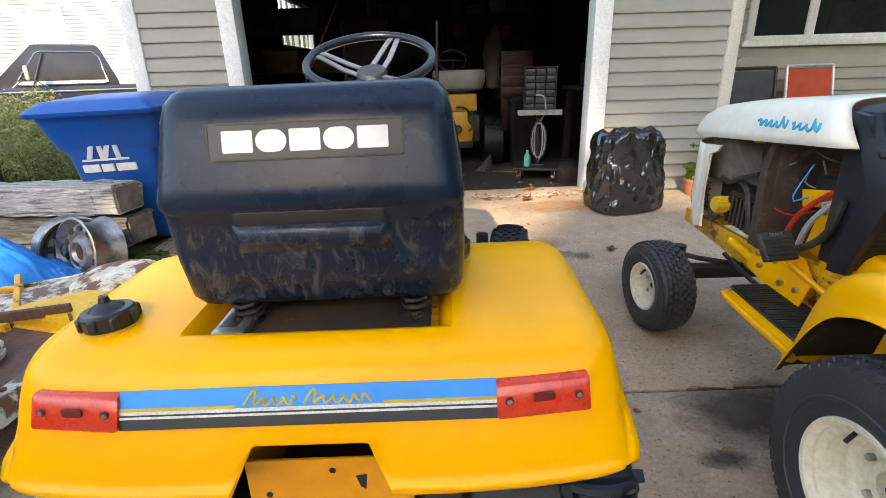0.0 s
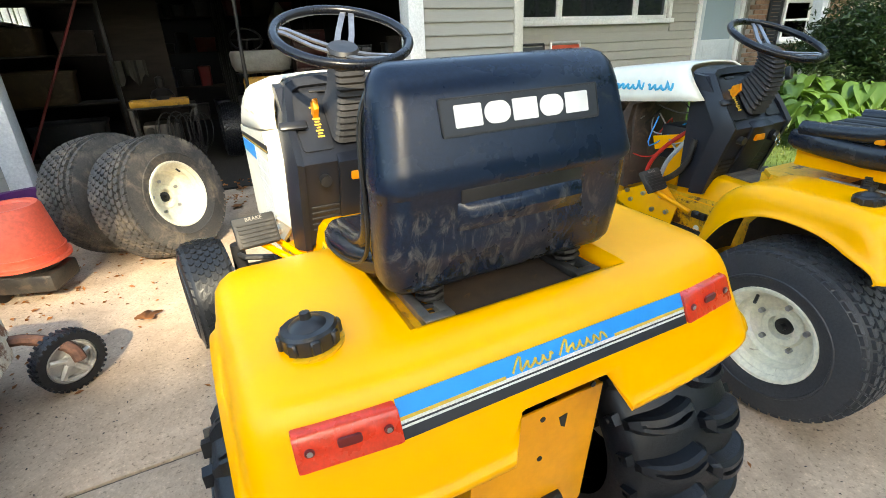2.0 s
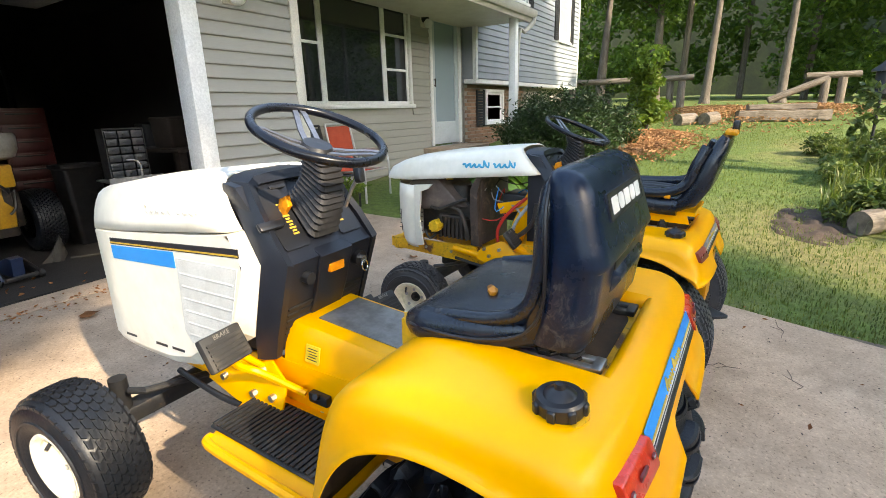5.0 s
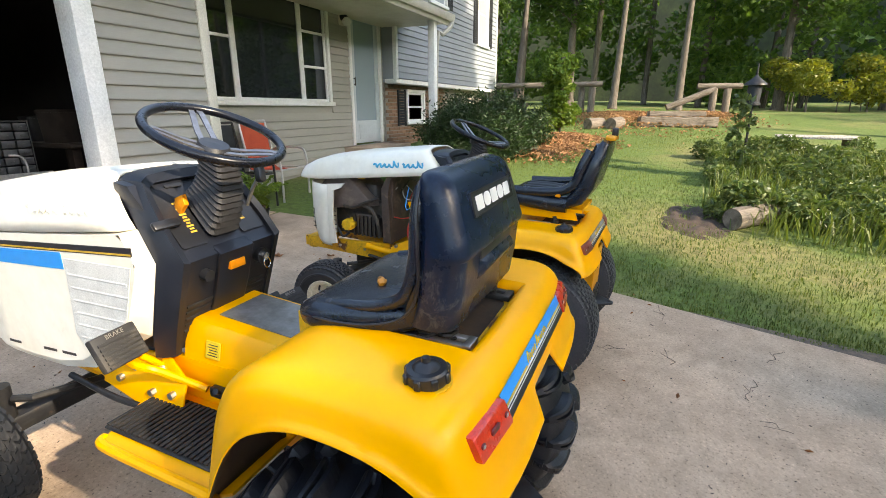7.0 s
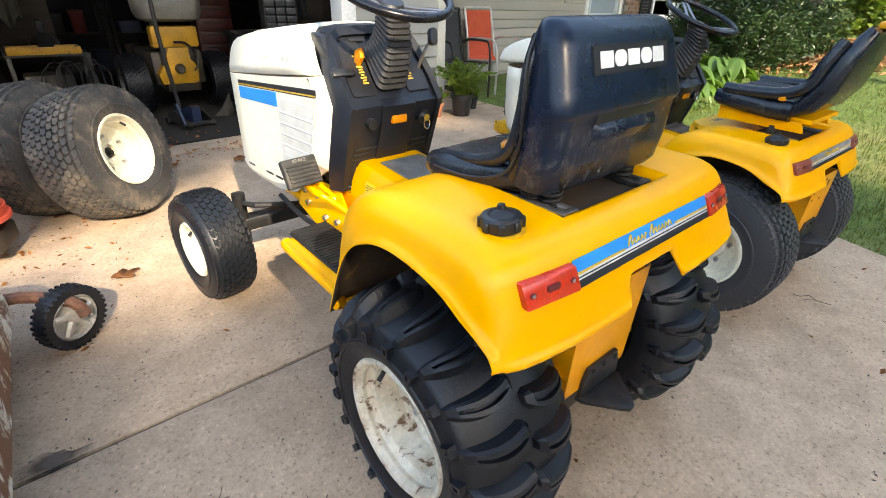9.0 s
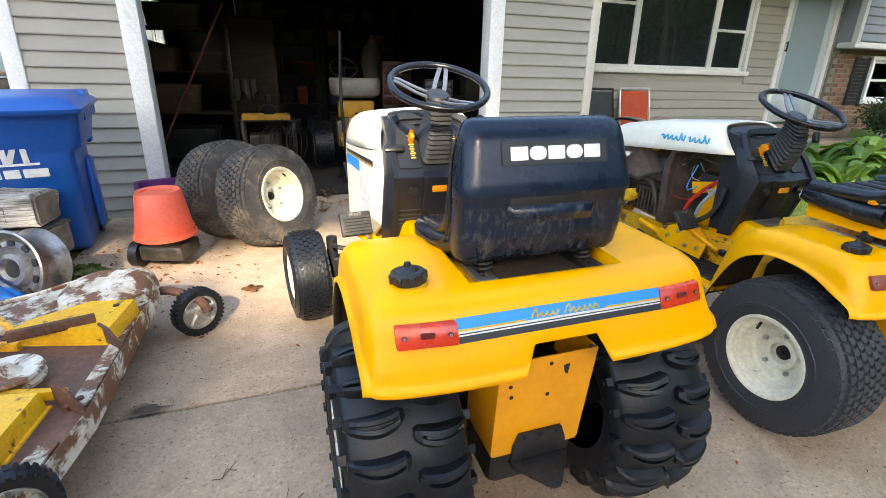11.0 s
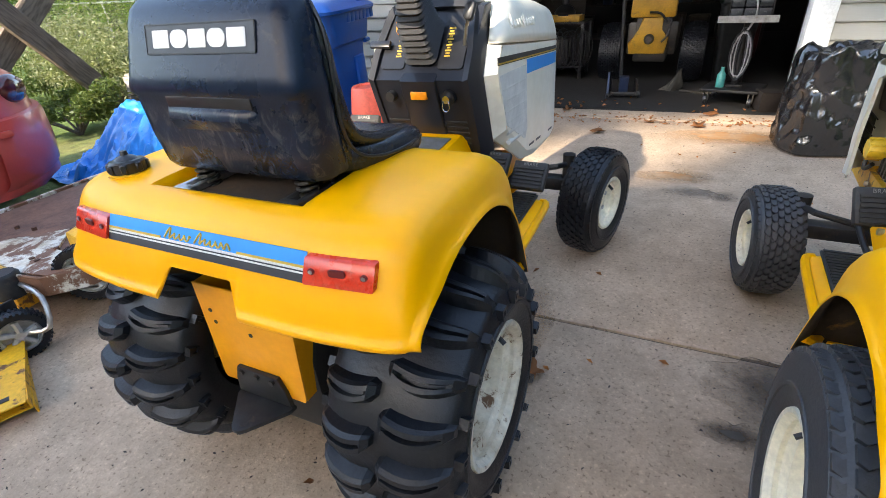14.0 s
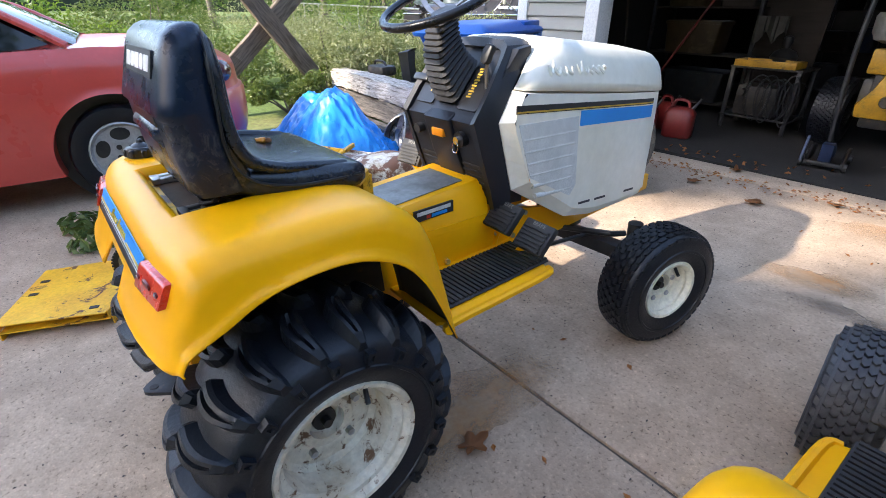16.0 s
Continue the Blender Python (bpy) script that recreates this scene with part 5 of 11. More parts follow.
    prism(bm, [(-0.088, 0.346), (0.088, 0.346), (0.082, 0.39), (0.066, 0.428), (-0.066, 0.428), (-0.082, 0.39)], "y", 0.014, 0.026, 0.002)
    prism(bm, [(-0.092, 0.026), (0.092, 0.026), (0.088, 0.005), (0.022, -0.074), (0.010, -0.084), (-0.010, -0.084), (-0.022, -0.074), (-0.088, 0.005)], "z", 0.332, 0.344, 0.002)
    hb = part("hitch", bm, BLACK_METAL, t, "black steel hitch plate")
    bm = bmesh.new()
    lathe(bm, [(0.3435, 0.011), (0.3455, 0.011), (0.3455, 0.0)], "z", 16, Matrix.Translation((0.006, -0.060, 0)))
    part("hitch_hole", bm, RUBBER_BELLOWS, hb)
    hb.scale.x, hb.location.x = 0.92, -0.008
    for x in (-0.06, 0.0, 0.06):
        bm = bmesh.new()
        rod(bm, (x * 0.85, 0.014, 0.416), (x * 0.85, 0.007, 0.416), 0.008, seg=6)
        part("bolt", bm, BLACK_METAL, hb)
    # reflectors
    for s in (-1, 1):
        bm = bmesh.new()
        rings = []
        for z, k in ((0.764, 1), (0.7653, 0.3), (0.7685, 0), (0.8035, 0), (0.8067, 0.3), (0.808, 1)):
            y = rear_y(z) - 0.004
            x0, x1 = s * (0.262 + 0.003 * k), s * (0.392 - 0.003 * k)
            d = 0.009 - 0.004 * k
            rings.append([(x0, y - d, z), (x0 + s * 0.004, y - d - 0.001, z), (x1 - s * 0.004, y - d - 0.001, z), (x1, y - d, z), (x1, y + 0.01, z), (x0, y + 0.01, z)])
        loft(bm, rings)
        rf = part("reflector", bowed(bm), FADED_LENS if worn else RED_LENS, body, "faded brownish reflector" if worn else "red rectangular reflector")
        y = rear_y(0.787) - 0.014
        for dx in (-0.0485, 0.0485):
            bm = bmesh.new()
            rod(bm, (s * 0.327 + dx, y + 0.001, 0.787), (s * 0.327 + dx, y - 0.0022, 0.787), 0.0062, seg=12)
            part("screw_boss", bowed(bm), DARK_RED, rf)
            bm = bmesh.new()
            rod(bm, (s * 0.327 + dx, y - 0.0015, 0.787), (s * 0.327 + dx, y - 0.0036, 0.787), 0.0038, seg=8)
            part("screw", bowed(bm), STEEL, rf)
        bm = bmesh.new()
        prism(bm, rrect(0.030, 0.013, 0.004, 3, s * 0.327, 0.789), "y", y - 0.0018, y + 0.002)
        part("lens_window", bowed(bm), DARK_RED, rf)
    def strip(z0, z1, lift, mt, name, parent, label, x0=-0.262, x1=0.262):
        bm = bmesh.new()
        plate(bm, x0, x1, z0, z1, rear_y, 0.002, lift)
        return part(name, bm, mt, parent, label)

    dc = strip(0.7865, 0.811, 0.0055, FADED_DECAL if worn else BLUE_DECAL, "decal_stripe", body, "faded grey stripe decal" if worn else "blue stripe decal")
    strip(0.7765, 0.7865, 0.0053, VENT_GREY, "decal_stripe", body, "pale grey stripe decal")
    strip(0.7635, 0.7765, 0.0055, DARK_DECAL, "decal_stripe", body, "dark stripe decal")
    for x0, x1 in ((-0.262, -0.10), (0.105, 0.262)):
        strip(0.7865, 0.7900, 0.0066, GOLD_DECAL, "decal_line", dc, "gold pinstripe", x0, x1)
    strip(0.7800, 0.7818, 0.0062, DARK_DECAL, "decal_line", dc, "dark pinstripe")
    bm = bmesh.new()
    script_bars(bm, -0.088, 0.088, lambda u, v: (u + 0.25 * v, rear_y(0.7895 + v) - 0.0065, 0.7895 + v), 0.019, 0.0018, 4)
    part("maker_mark", bm, GOLD_DECAL, dc, "gold scripted mark reduced to strokes")


def hood(t, sides):
    ext = 1.0 if sides == "open" else 1.11
    nose_rows = ((1.90, 0, 0.876, 0.995, 0.212), (1.98, 0, 0.868, 0.955, 0.176), (2.025, 0, 0.864, 0.915, 0.130), (2.043, 0, 0.860, 0.880, 0.085))
    if sides != "open":
        nose_rows = ((1.87, 0, 0.877, 1.005, 0.226), (1.915, 0, 0.872, 0.975, 0.215), (1.945, 0, 0.868, 0.935, 0.195), (1.958, 0, 0.864, 0.890, 0.17))

    def rounded(bm):
        """The closed hood narrows towards its nose."""
        if sides != "open":
            for v in bm.verts:
                v.co.x *= 1 - 3.2 * max(0.0, v.co.y - 1.69) ** 2
        return bm

    def fore(y):
        return y if y < 1.5 else 1.5 + (y - 1.5) * ext

    bm = bmesh.new()
    rings = []
    for y, lean, zs, zt, w in ((1.036, 0.130, 0.982, 1.118, 0.197), (1.060, 0.120, 0.979, 1.119, 0.226), (1.10, 0.10, 0.974, 1.118, 0.237), (1.20, 0.06, 0.961, 1.114, 0.240), (1.35, 0.02, 0.942, 1.100, 0.241), (1.60, 0, 0.910, 1.070, 0.240), (1.80, 0, 0.884, 1.030, 0.238), *nose_rows):
        h = zt - zs
        fl = min(1.0, w / 0.2)
        prof = [(w, 0.0), (w - 0.004 * fl, 0.20), (w - 0.012 * fl, 0.42), (w - 0.024 * fl, 0.64), (w - 0.038 * fl, 0.80), (w - 0.058 * fl, 0.90), (w - 0.085 * fl, 0.955), (w * 0.28, 0.99), (0, 1.0)]
        rings.append([(-x, fore(y) + lean * q, zs + h * q) for x, q in prof] + [(x, fore(y) + lean * q, zs + h * q) for x, q in prof[-2::-1]])
    loft(bm, rings, closed=False)
    top = part("hood", rounded(bm), CREAM, t, "cream painted tilting hood")
    sol = top.modifiers.new("thickness", "SOLIDIFY")
    sol.thickness, sol.offset = 0.006, -1.0
    # scripted mark pressed into the hood's flank
    for s in (-1, 1):
        bm = bmesh.new()
        script_bars(bm, 1.16, 1.45, lambda u, v: (s * (0.2305 - 0.36 * v), u - s * 0.2 * v, 1.012 - (u - 1.16) * 0.075 + v), 0.038, 0.0065, 9)
        part("maker_mark", bm, CREAM if not sides == "open" else BLUE_CYAN, top, "scripted mark reduced to strokes")
    # nose and grille
    bm = bmesh.new()
    rings = []
    for z, bulge, w in ((0.47, 0.04, 0.225), (0.50, 0.07, 0.232), (0.62, 0.105, 0.238), (0.80, 0.11, 0.238), (0.885, 0.105, 0.236)):
        ring = []
        for k in range(13):
            a = math.pi * k / 12
            ring.append((-w * math.cos(a) * (1 if abs(math.cos(a)) > 0.99 else 0.985), fore(1.79) + (bulge + (0.135 if sides == "open" else 0.05)) * math.sin(a) ** 0.75 if 0 < k < 12 else fore(1.79), z))
        rings.append(ring)
    loft(bm, rings, closed=False)
    ns = part("grille", rounded(bm), CREAM, t, "cream front panel")
    sol = ns.modifiers.new("thickness", "SOLIDIFY")
    sol.thickness = 0.006
    for s in (-1, 1):
        bm = bmesh.new()
        if sides == "open":
            # a narrow pillar at the front, a rail along the top
            prism(bm, [(1.735, 0.50), (1.80, 0.485), (1.80, 0.890), (1.66, 0.905), (1.69, 0.872), (1.752, 0.855), (1.765, 0.66)], "x", s * 0.226, s * 0.239, 0.004)
            part("front_pillar", bm, CREAM, t)
            continue
        rim = [(1.034, 0.669, 0.206), (1.30, 0.505, 0.222), (1.45, 0.474, 0.226), (1.60, 0.466, 0.226), (1.78, 0.466, 0.230), (1.80, 0.50, 0.237), (1.80, 0.62, 0.238), (1.80, 0.86, 0.238), (1.80, 0.880, 0.236), (1.50, 0.9185, 0.238), (1.036, 0.978, 0.198), (0.974, 0.892, 0.203)]
        face = [(1.085, 0.692), (1.33, 0.532), (1.46, 0.500), (1.60, 0.490), (1.78, 0.488), (1.798, 0.505), (1.798, 0.62), (1.798, 0.86), (1.798, 0.878), (1.50, 0.9165), (1.046, 0.972), (1.005, 0.893)]
        # long edges in short steps, so that the panel can follow the nose
        pairs = list(zip(rim, [(y, z, 0.238) for y, z in face]))
        fine = []
        for (p, p2), (q, q2) in zip(pairs, pairs[1:] + pairs[:1]):
            k = max(1, int(math.dist(p[:2], q[:2]) / 0.05))
            fine += [[tuple(u + (v - u) * i / k for u, v in zip(c, d)) for c, d in ((p, q), (p2, q2))] for i in range(k)]
        loft(bm, [[(s * (x - 0.012), fore(y), z) for (y, z, x), _ in fine], [(s * x, fore(y), z) for (y, z, x), _ in fine], [(s * x, fore(y), z) for _, (y, z, x) in fine]], cap0=False, cap1=False)
        # flat of the panel in upright strips
        ys = [1.01 + 0.79 * i / 30 for i in range(31)]
        strips = []
        for y in ys:
            z0 = float(np.interp(y, (1.0, 1.085, 1.33, 1.46, 1.60, 1.80), (0.893, 0.692, 0.532, 0.500, 0.490, 0.488)))
            z1 = float(np.interp(y, (1.0, 1.046, 1.50, 1.80), (0.893, 0.972, 0.9165, 0.878)))
            strips.append([(s * 0.2382, fore(y), z0 + (z1 - z0) * i / 4) for i in range(5)])
        loft(bm, strips, closed=False)
        bmesh.ops.recalc_face_normals(bm, faces=bm.faces)
        sp = part("side_panel", rounded(bm), CREAM, t, "cream hood side panel", smooth=False)
        bm = bmesh.new()
        prism(bm, [(1.022, 0.884), (1.312, 0.868), (1.330, 0.625), (1.300, 0.590), (1.085, 0.705)], "x", s * 0.236, s * 0.2395, 0.0)
        vp = part("vent_panel", bm, VENT_GREY, sp, "pale grey ribbed vent panel")
        bm = bmesh.new()
        for k in range(6):
            z = 0.832 - k * 0.040
            tube(bm, [(s * 0.2318, 1.050 + max(0, 0.80 - z) * 0.42, z), (s * 0.2318, 1.302, z - 0.012)], 0.0090, seg=12)
        part("rib", bm, VENT_GREY, vp)
        end = 1.79 if s > 0 else 1.70

        def band(y0, a0, b0, b1, depth, mt, name, label):
            """A decal band from y0 to the end of the stripes: heights a0, b0 at the rear, the slope b1 per metre."""
            bm = bmesh.new()
            rings = []
            for i in range(13):
                y = y0 + (end - y0) * i / 12
                lo, hi = a0 + b1[0] * (y - y0), b0 + b1[1] * (y - y0)
                rings.append([(s * 0.236, y, lo), (s * depth, y, lo), (s * depth, y, hi), (s * 0.236, y, hi)])
            loft(bm, rings)
            return part(name, rounded(bm), mt, sp, label)

        band(1.010, 0.917, 0.942, (-0.095, -0.100), 0.2394, DARK_DECAL, "decal_stripe", "black stripe decal")
        band(1.012, 0.9195, 0.9245, (-0.0945, -0.0945), 0.2400, GOLD_DECAL, "decal_line", "gold pinstripe")
        band(1.322, 0.833, 0.884, (-0.085, -0.098), 0.2394, BLUE_DECAL, "decal_stripe", "blue stripe decal")
        for y in (1.36, 1.46, 1.66):
            bm = bmesh.new()
            prism(bm, [(y, 0.548 - 0.09 * (y - 1.36)), (y + 0.07, 0.542 - 0.09 * (y - 1.36)), (y + 0.07, 0.533 - 0.09 * (y - 1.36)), (y, 0.539 - 0.09 * (y - 1.36))], "x", s * 0.230, s * 0.2392)
            part("slot", rounded(bm), DARK_DECAL, sp)


ORANGE_YELLOW = mat("orange_yellow_paint", (0.84, 0.34, 0.006), 0.42, c2=(0.78, 0.30, 0.006), scale=4, fine_amt=0.04, bump=0.03, coat=0.2)
BLUE_CYAN = mat("cyan_decal", (0.03, 0.36, 0.55), 0.4, scale=9, bump=0)


def first_seat(t):
    """High-backed black seat with a moulded shell."""
    bm = bmesh.new()
    rows = [  # z, y rear, y front, half width, corner
        (0.870, 0.124, 0.200, 0.188, 0.03), (0.876, 0.104, 0.205, 0.203, 0.035), (0.892, 0.092, 0.200, 0.210, 0.04), (0.950, 0.084, 0.187, 0.214, 0.04), (1.030, 0.079, 0.180, 0.2145, 0.04), (1.038, 0.072, 0.178, 0.2155, 0.038),
        (1.048, 0.071, 0.178, 0.2155, 0.038), (1.07, 0.078, 0.179, 0.213, 0.04), (1.12, 0.094, 0.185, 0.207, 0.04), (1.155, 0.105, 0.190, 0.203, 0.04), (1.178, 0.117, 0.190, 0.197, 0.035), (1.192, 0.134, 0.186, 0.186, 0.025), (1.198, 0.150, 0.178, 0.170, 0.015)]
    rings = [[(x, y, z) for x, y in rrect(2 * hw, yf - yr, min(r, (yf - yr) * 0.48), 4, 0, (yf + yr) / 2)] for z, yr, yf, hw, r in rows]
    loft(bm, rings)
    st = part("backrest", bm, SEAT_SHELL, t, "scuffed black seat back with dried mud")
    # padded front of the back
    bm = bmesh.new()
    rows = [(0.885, 0.17, 0.222, 0.20), (0.93, 0.165, 0.209, 0.207), (1.03, 0.160, 0.203, 0.206), (1.11, 0.165, 0.204, 0.199), (1.162, 0.165, 0.200, 0.187), (1.182, 0.165, 0.192, 0.17)]
    loft(bm, [[(x, y, z) for x, y in rrect(2 * hw, yf - yr, (yf - yr) * 0.45, 4, 0, (yf + yr) / 2)] for z, yr, yf, hw in rows])
    part("back_cushion", bm, VINYL, st)
    bm = bmesh.new()
    rows = [(0.16, 0.185, 0.868, 0.905), (0.22, 0.205, 0.850, 0.915), (0.30, 0.220, 0.828, 0.903), (0.38, 0.226, 0.822, 0.894), (0.43, 0.224, 0.820, 0.888), (0.465, 0.212, 0.822, 0.880), (0.484, 0.196, 0.828, 0.870), (0.490, 0.176, 0.838, 0.860)]
    rings = []
    for y, hw, z0, z1 in rows:
        rings.append([(x, y, z) for x, z in rrect(2 * hw, z1 - z0, (z1 - z0) * 0.42, 4, 0, (z0 + z1) / 2)])
    loft(bm, rings)
    # raised roll along each side of the pan
    cu = part("seat_pan", bm, VINYL, t, "black vinyl seat pan")
    for s in (-1, 1):
        bm = bmesh.new()
        tube(bm, [(s * 0.185, 0.435, 0.877), (s * 0.195, 0.35, 0.893), (s * 0.198, 0.27, 0.908), (s * 0.200, 0.205, 0.945), (s * 0.198, 0.183, 1.03), (s * 0.190, 0.184, 1.11), (s * 0.172, 0.183, 1.165)], 0.015, seg=10, n=4)
        part("bolster", bm, VINYL, cu)
    for s in (-1, 1):
        bm = bmesh.new()
        tube(bm, [(s * 0.214, 0.46, 0.858), (s * 0.229, 0.37, 0.864), (s * 0.224, 0.28, 0.872), (s * 0.215, 0.205, 0.90), (s * 0.212, 0.172, 0.96), (s * 0.212, 0.172, 1.06), (s * 0.204, 0.178, 1.13), (s * 0.185, 0.18, 1.172)], 0.0035, seg=6, n=4)
        part("piping", bm, BLACK_PLASTIC, cu)
    # moulded grip: the pocket's shade as a dark box above a sloping lip
    bm = bmesh.new()
    loft(bm, [[(x * w_, y, z) for y, z in ((0.105, 1.024), (0.078, 1.014), (0.069, 1.004), (0.067, 0.992), (0.080, 0.970), (0.105, 0.962))] for x, w_ in ((-0.112, 1), (-0.098, 1), (0.098, 1), (0.112, 1))])
    for v in bm.verts:
        if abs(v.co.x) > 0.105:
            v.co.y = max(v.co.y, 0.083)
    part("grip", bm, SEAT_SHELL, st, "moulded hand grip")
    bm = bmesh.new()
    box(bm, -0.105, 0.105, 0.0765, 0.095, 1.010, 1.0335, 0.003)
    part("grip_shade", bm, BLACK_PLASTIC, st)
    # coil springs under the shell
    for sgn in (-1, 1):
        bm = bmesh.new()
        tube(bm, [(sgn * 0.135 + 0.020 * math.cos(a * 0.785), 0.135 + 0.020 * math.sin(a * 0.785), 0.815 + a * 0.0016) for a in range(41)], 0.0045, seg=6)
        part("seat_spring", bm, BLACK_METAL, st, "black coil spring")
        bm = bmesh.new()
        box(bm, sgn * 0.135 - 0.026, sgn * 0.135 + 0.026, 0.06, 0.30, 0.800, 0.815, 0.003)
        part("seat_rail", bm, BLACK_METAL, st)
    # name plate: a white wordmark drawn as plain blocks in a dark frame
    tilt = pose(0.006, 0.0958, 1.128, 90 - 16, 0, 0)
    bm = bmesh.new()
    prism(bm, rrect(0.262, 0.052, 0.004, 2), "z", -0.010, 0.0022, 0, tilt)
    pl = part("name_plate", bm, DARK_DECAL, st, "dark name plate with white blocks")
    bm = bmesh.new()
    for x0, x1, z0, z1 in ((-0.129, 0.129, 0.023, 0.0248), (-0.129, 0.129, -0.0248, -0.023), (-0.130, -0.1285, -0.0248, 0.0248), (0.1285, 0.130, -0.0248, 0.0248)):
        box(bm, x0, x1, z0, z1, 0.001, 0.0030, 0, tilt)
    part("plate_edge", bm, BLACK_METAL, pl)
    bm = bmesh.new()
    for k in range(5):
        cx = -0.090 + k * 0.045
        prism(bm, rrect(0.041, 0.030, 0.0145 if k in (1, 3) else 0.002, 5, cx, 0), "z", 0.001, 0.0032, 0, tilt)
    part("plate_block", bm, WHITE_DECAL, pl, "white wordmark reduced to plain blocks")
    st.location = cu.location = (0.007, 0.022, 0)
    st.scale.x = cu.scale.x = 1.035
    return st


def tractor(m, label, second=False):
    t = thing("garden_tractor", m, label, "tractor", "pair of garden tractors")
    front_end(t, second)
    fenders(t)
    hood(t, "open" if second else "closed")
    if not second:
        first_seat(t)
        wheel(t, -0.362, 0.235, -1, 0.333, 0.295, 0.170, "lug", TYRE, RUSTY_RIM, dish=0.115, tread_depth=0.030, label="flaking white steel wheel with deep-lugged tyre")
        wheel(t, 0.362, 0.235, 1, 0.333, 0.295, 0.170, "lug", TYRE, RUSTY_RIM, dish=0.115, tread_depth=0.030, label="dirty cream steel wheel with deep-lugged tyre")
        wheel(t, -0.497, 1.590, -1, 0.238, 0.172, 0.112, "turf", TYRE, CREAM_RIM, turn=7, dish=0.05, tread_depth=0.007, label="small cream front wheel with turf tyre")
        wheel(t, 0.484, 1.565, 1, 0.236, 0.158, 0.112, "turf", TYRE, CREAM_RIM, turn=-14, dish=0.05, tread_depth=0.007, label="small cream front wheel with turf tyre")
    return t


tractor(on_drive(0, 0), "yellow and cream garden tractor with lugged rear tyres, black seat")

# ---- second tractor: engine bay open, low seat, worn turf tyres ----
ENGINE_BROWN = mat("dusty_brown_shroud", (0.075, 0.052, 0.040), 0.6, c2=(0.045, 0.032, 0.026), scale=7, bump=0.2, dirt=(0.22, 0.15, 0.10), dirt_scale=9)
SHROUD_BROWN = mat("dusty_tan_shroud", (0.17, 0.125, 0.10), 0.55, c2=(0.11, 0.08, 0.065), scale=7, bump=0.15, dirt=(0.25, 0.19, 0.14), dirt_scale=9)
ENGINE_BLACK = mat("greasy_black_engine", (0.020, 0.018, 0.016), 0.5, c2=(0.05, 0.04, 0.03), scale=12, bump=0.3, dirt=(0.12, 0.08, 0.05), dirt_scale=15)
RED_HOSE = mat("red_rubber_hose", (0.55, 0.03, 0.02), 0.4, scale=20, bump=0.05)
GREY_HOSE = mat("grey_hose", (0.35, 0.34, 0.33), 0.5, scale=20, bump=0.05)
YELLOW_FILTER = mat("yellow_oil_filter", (0.80, 0.47, 0.02), 0.4, scale=8, bump=0.05)


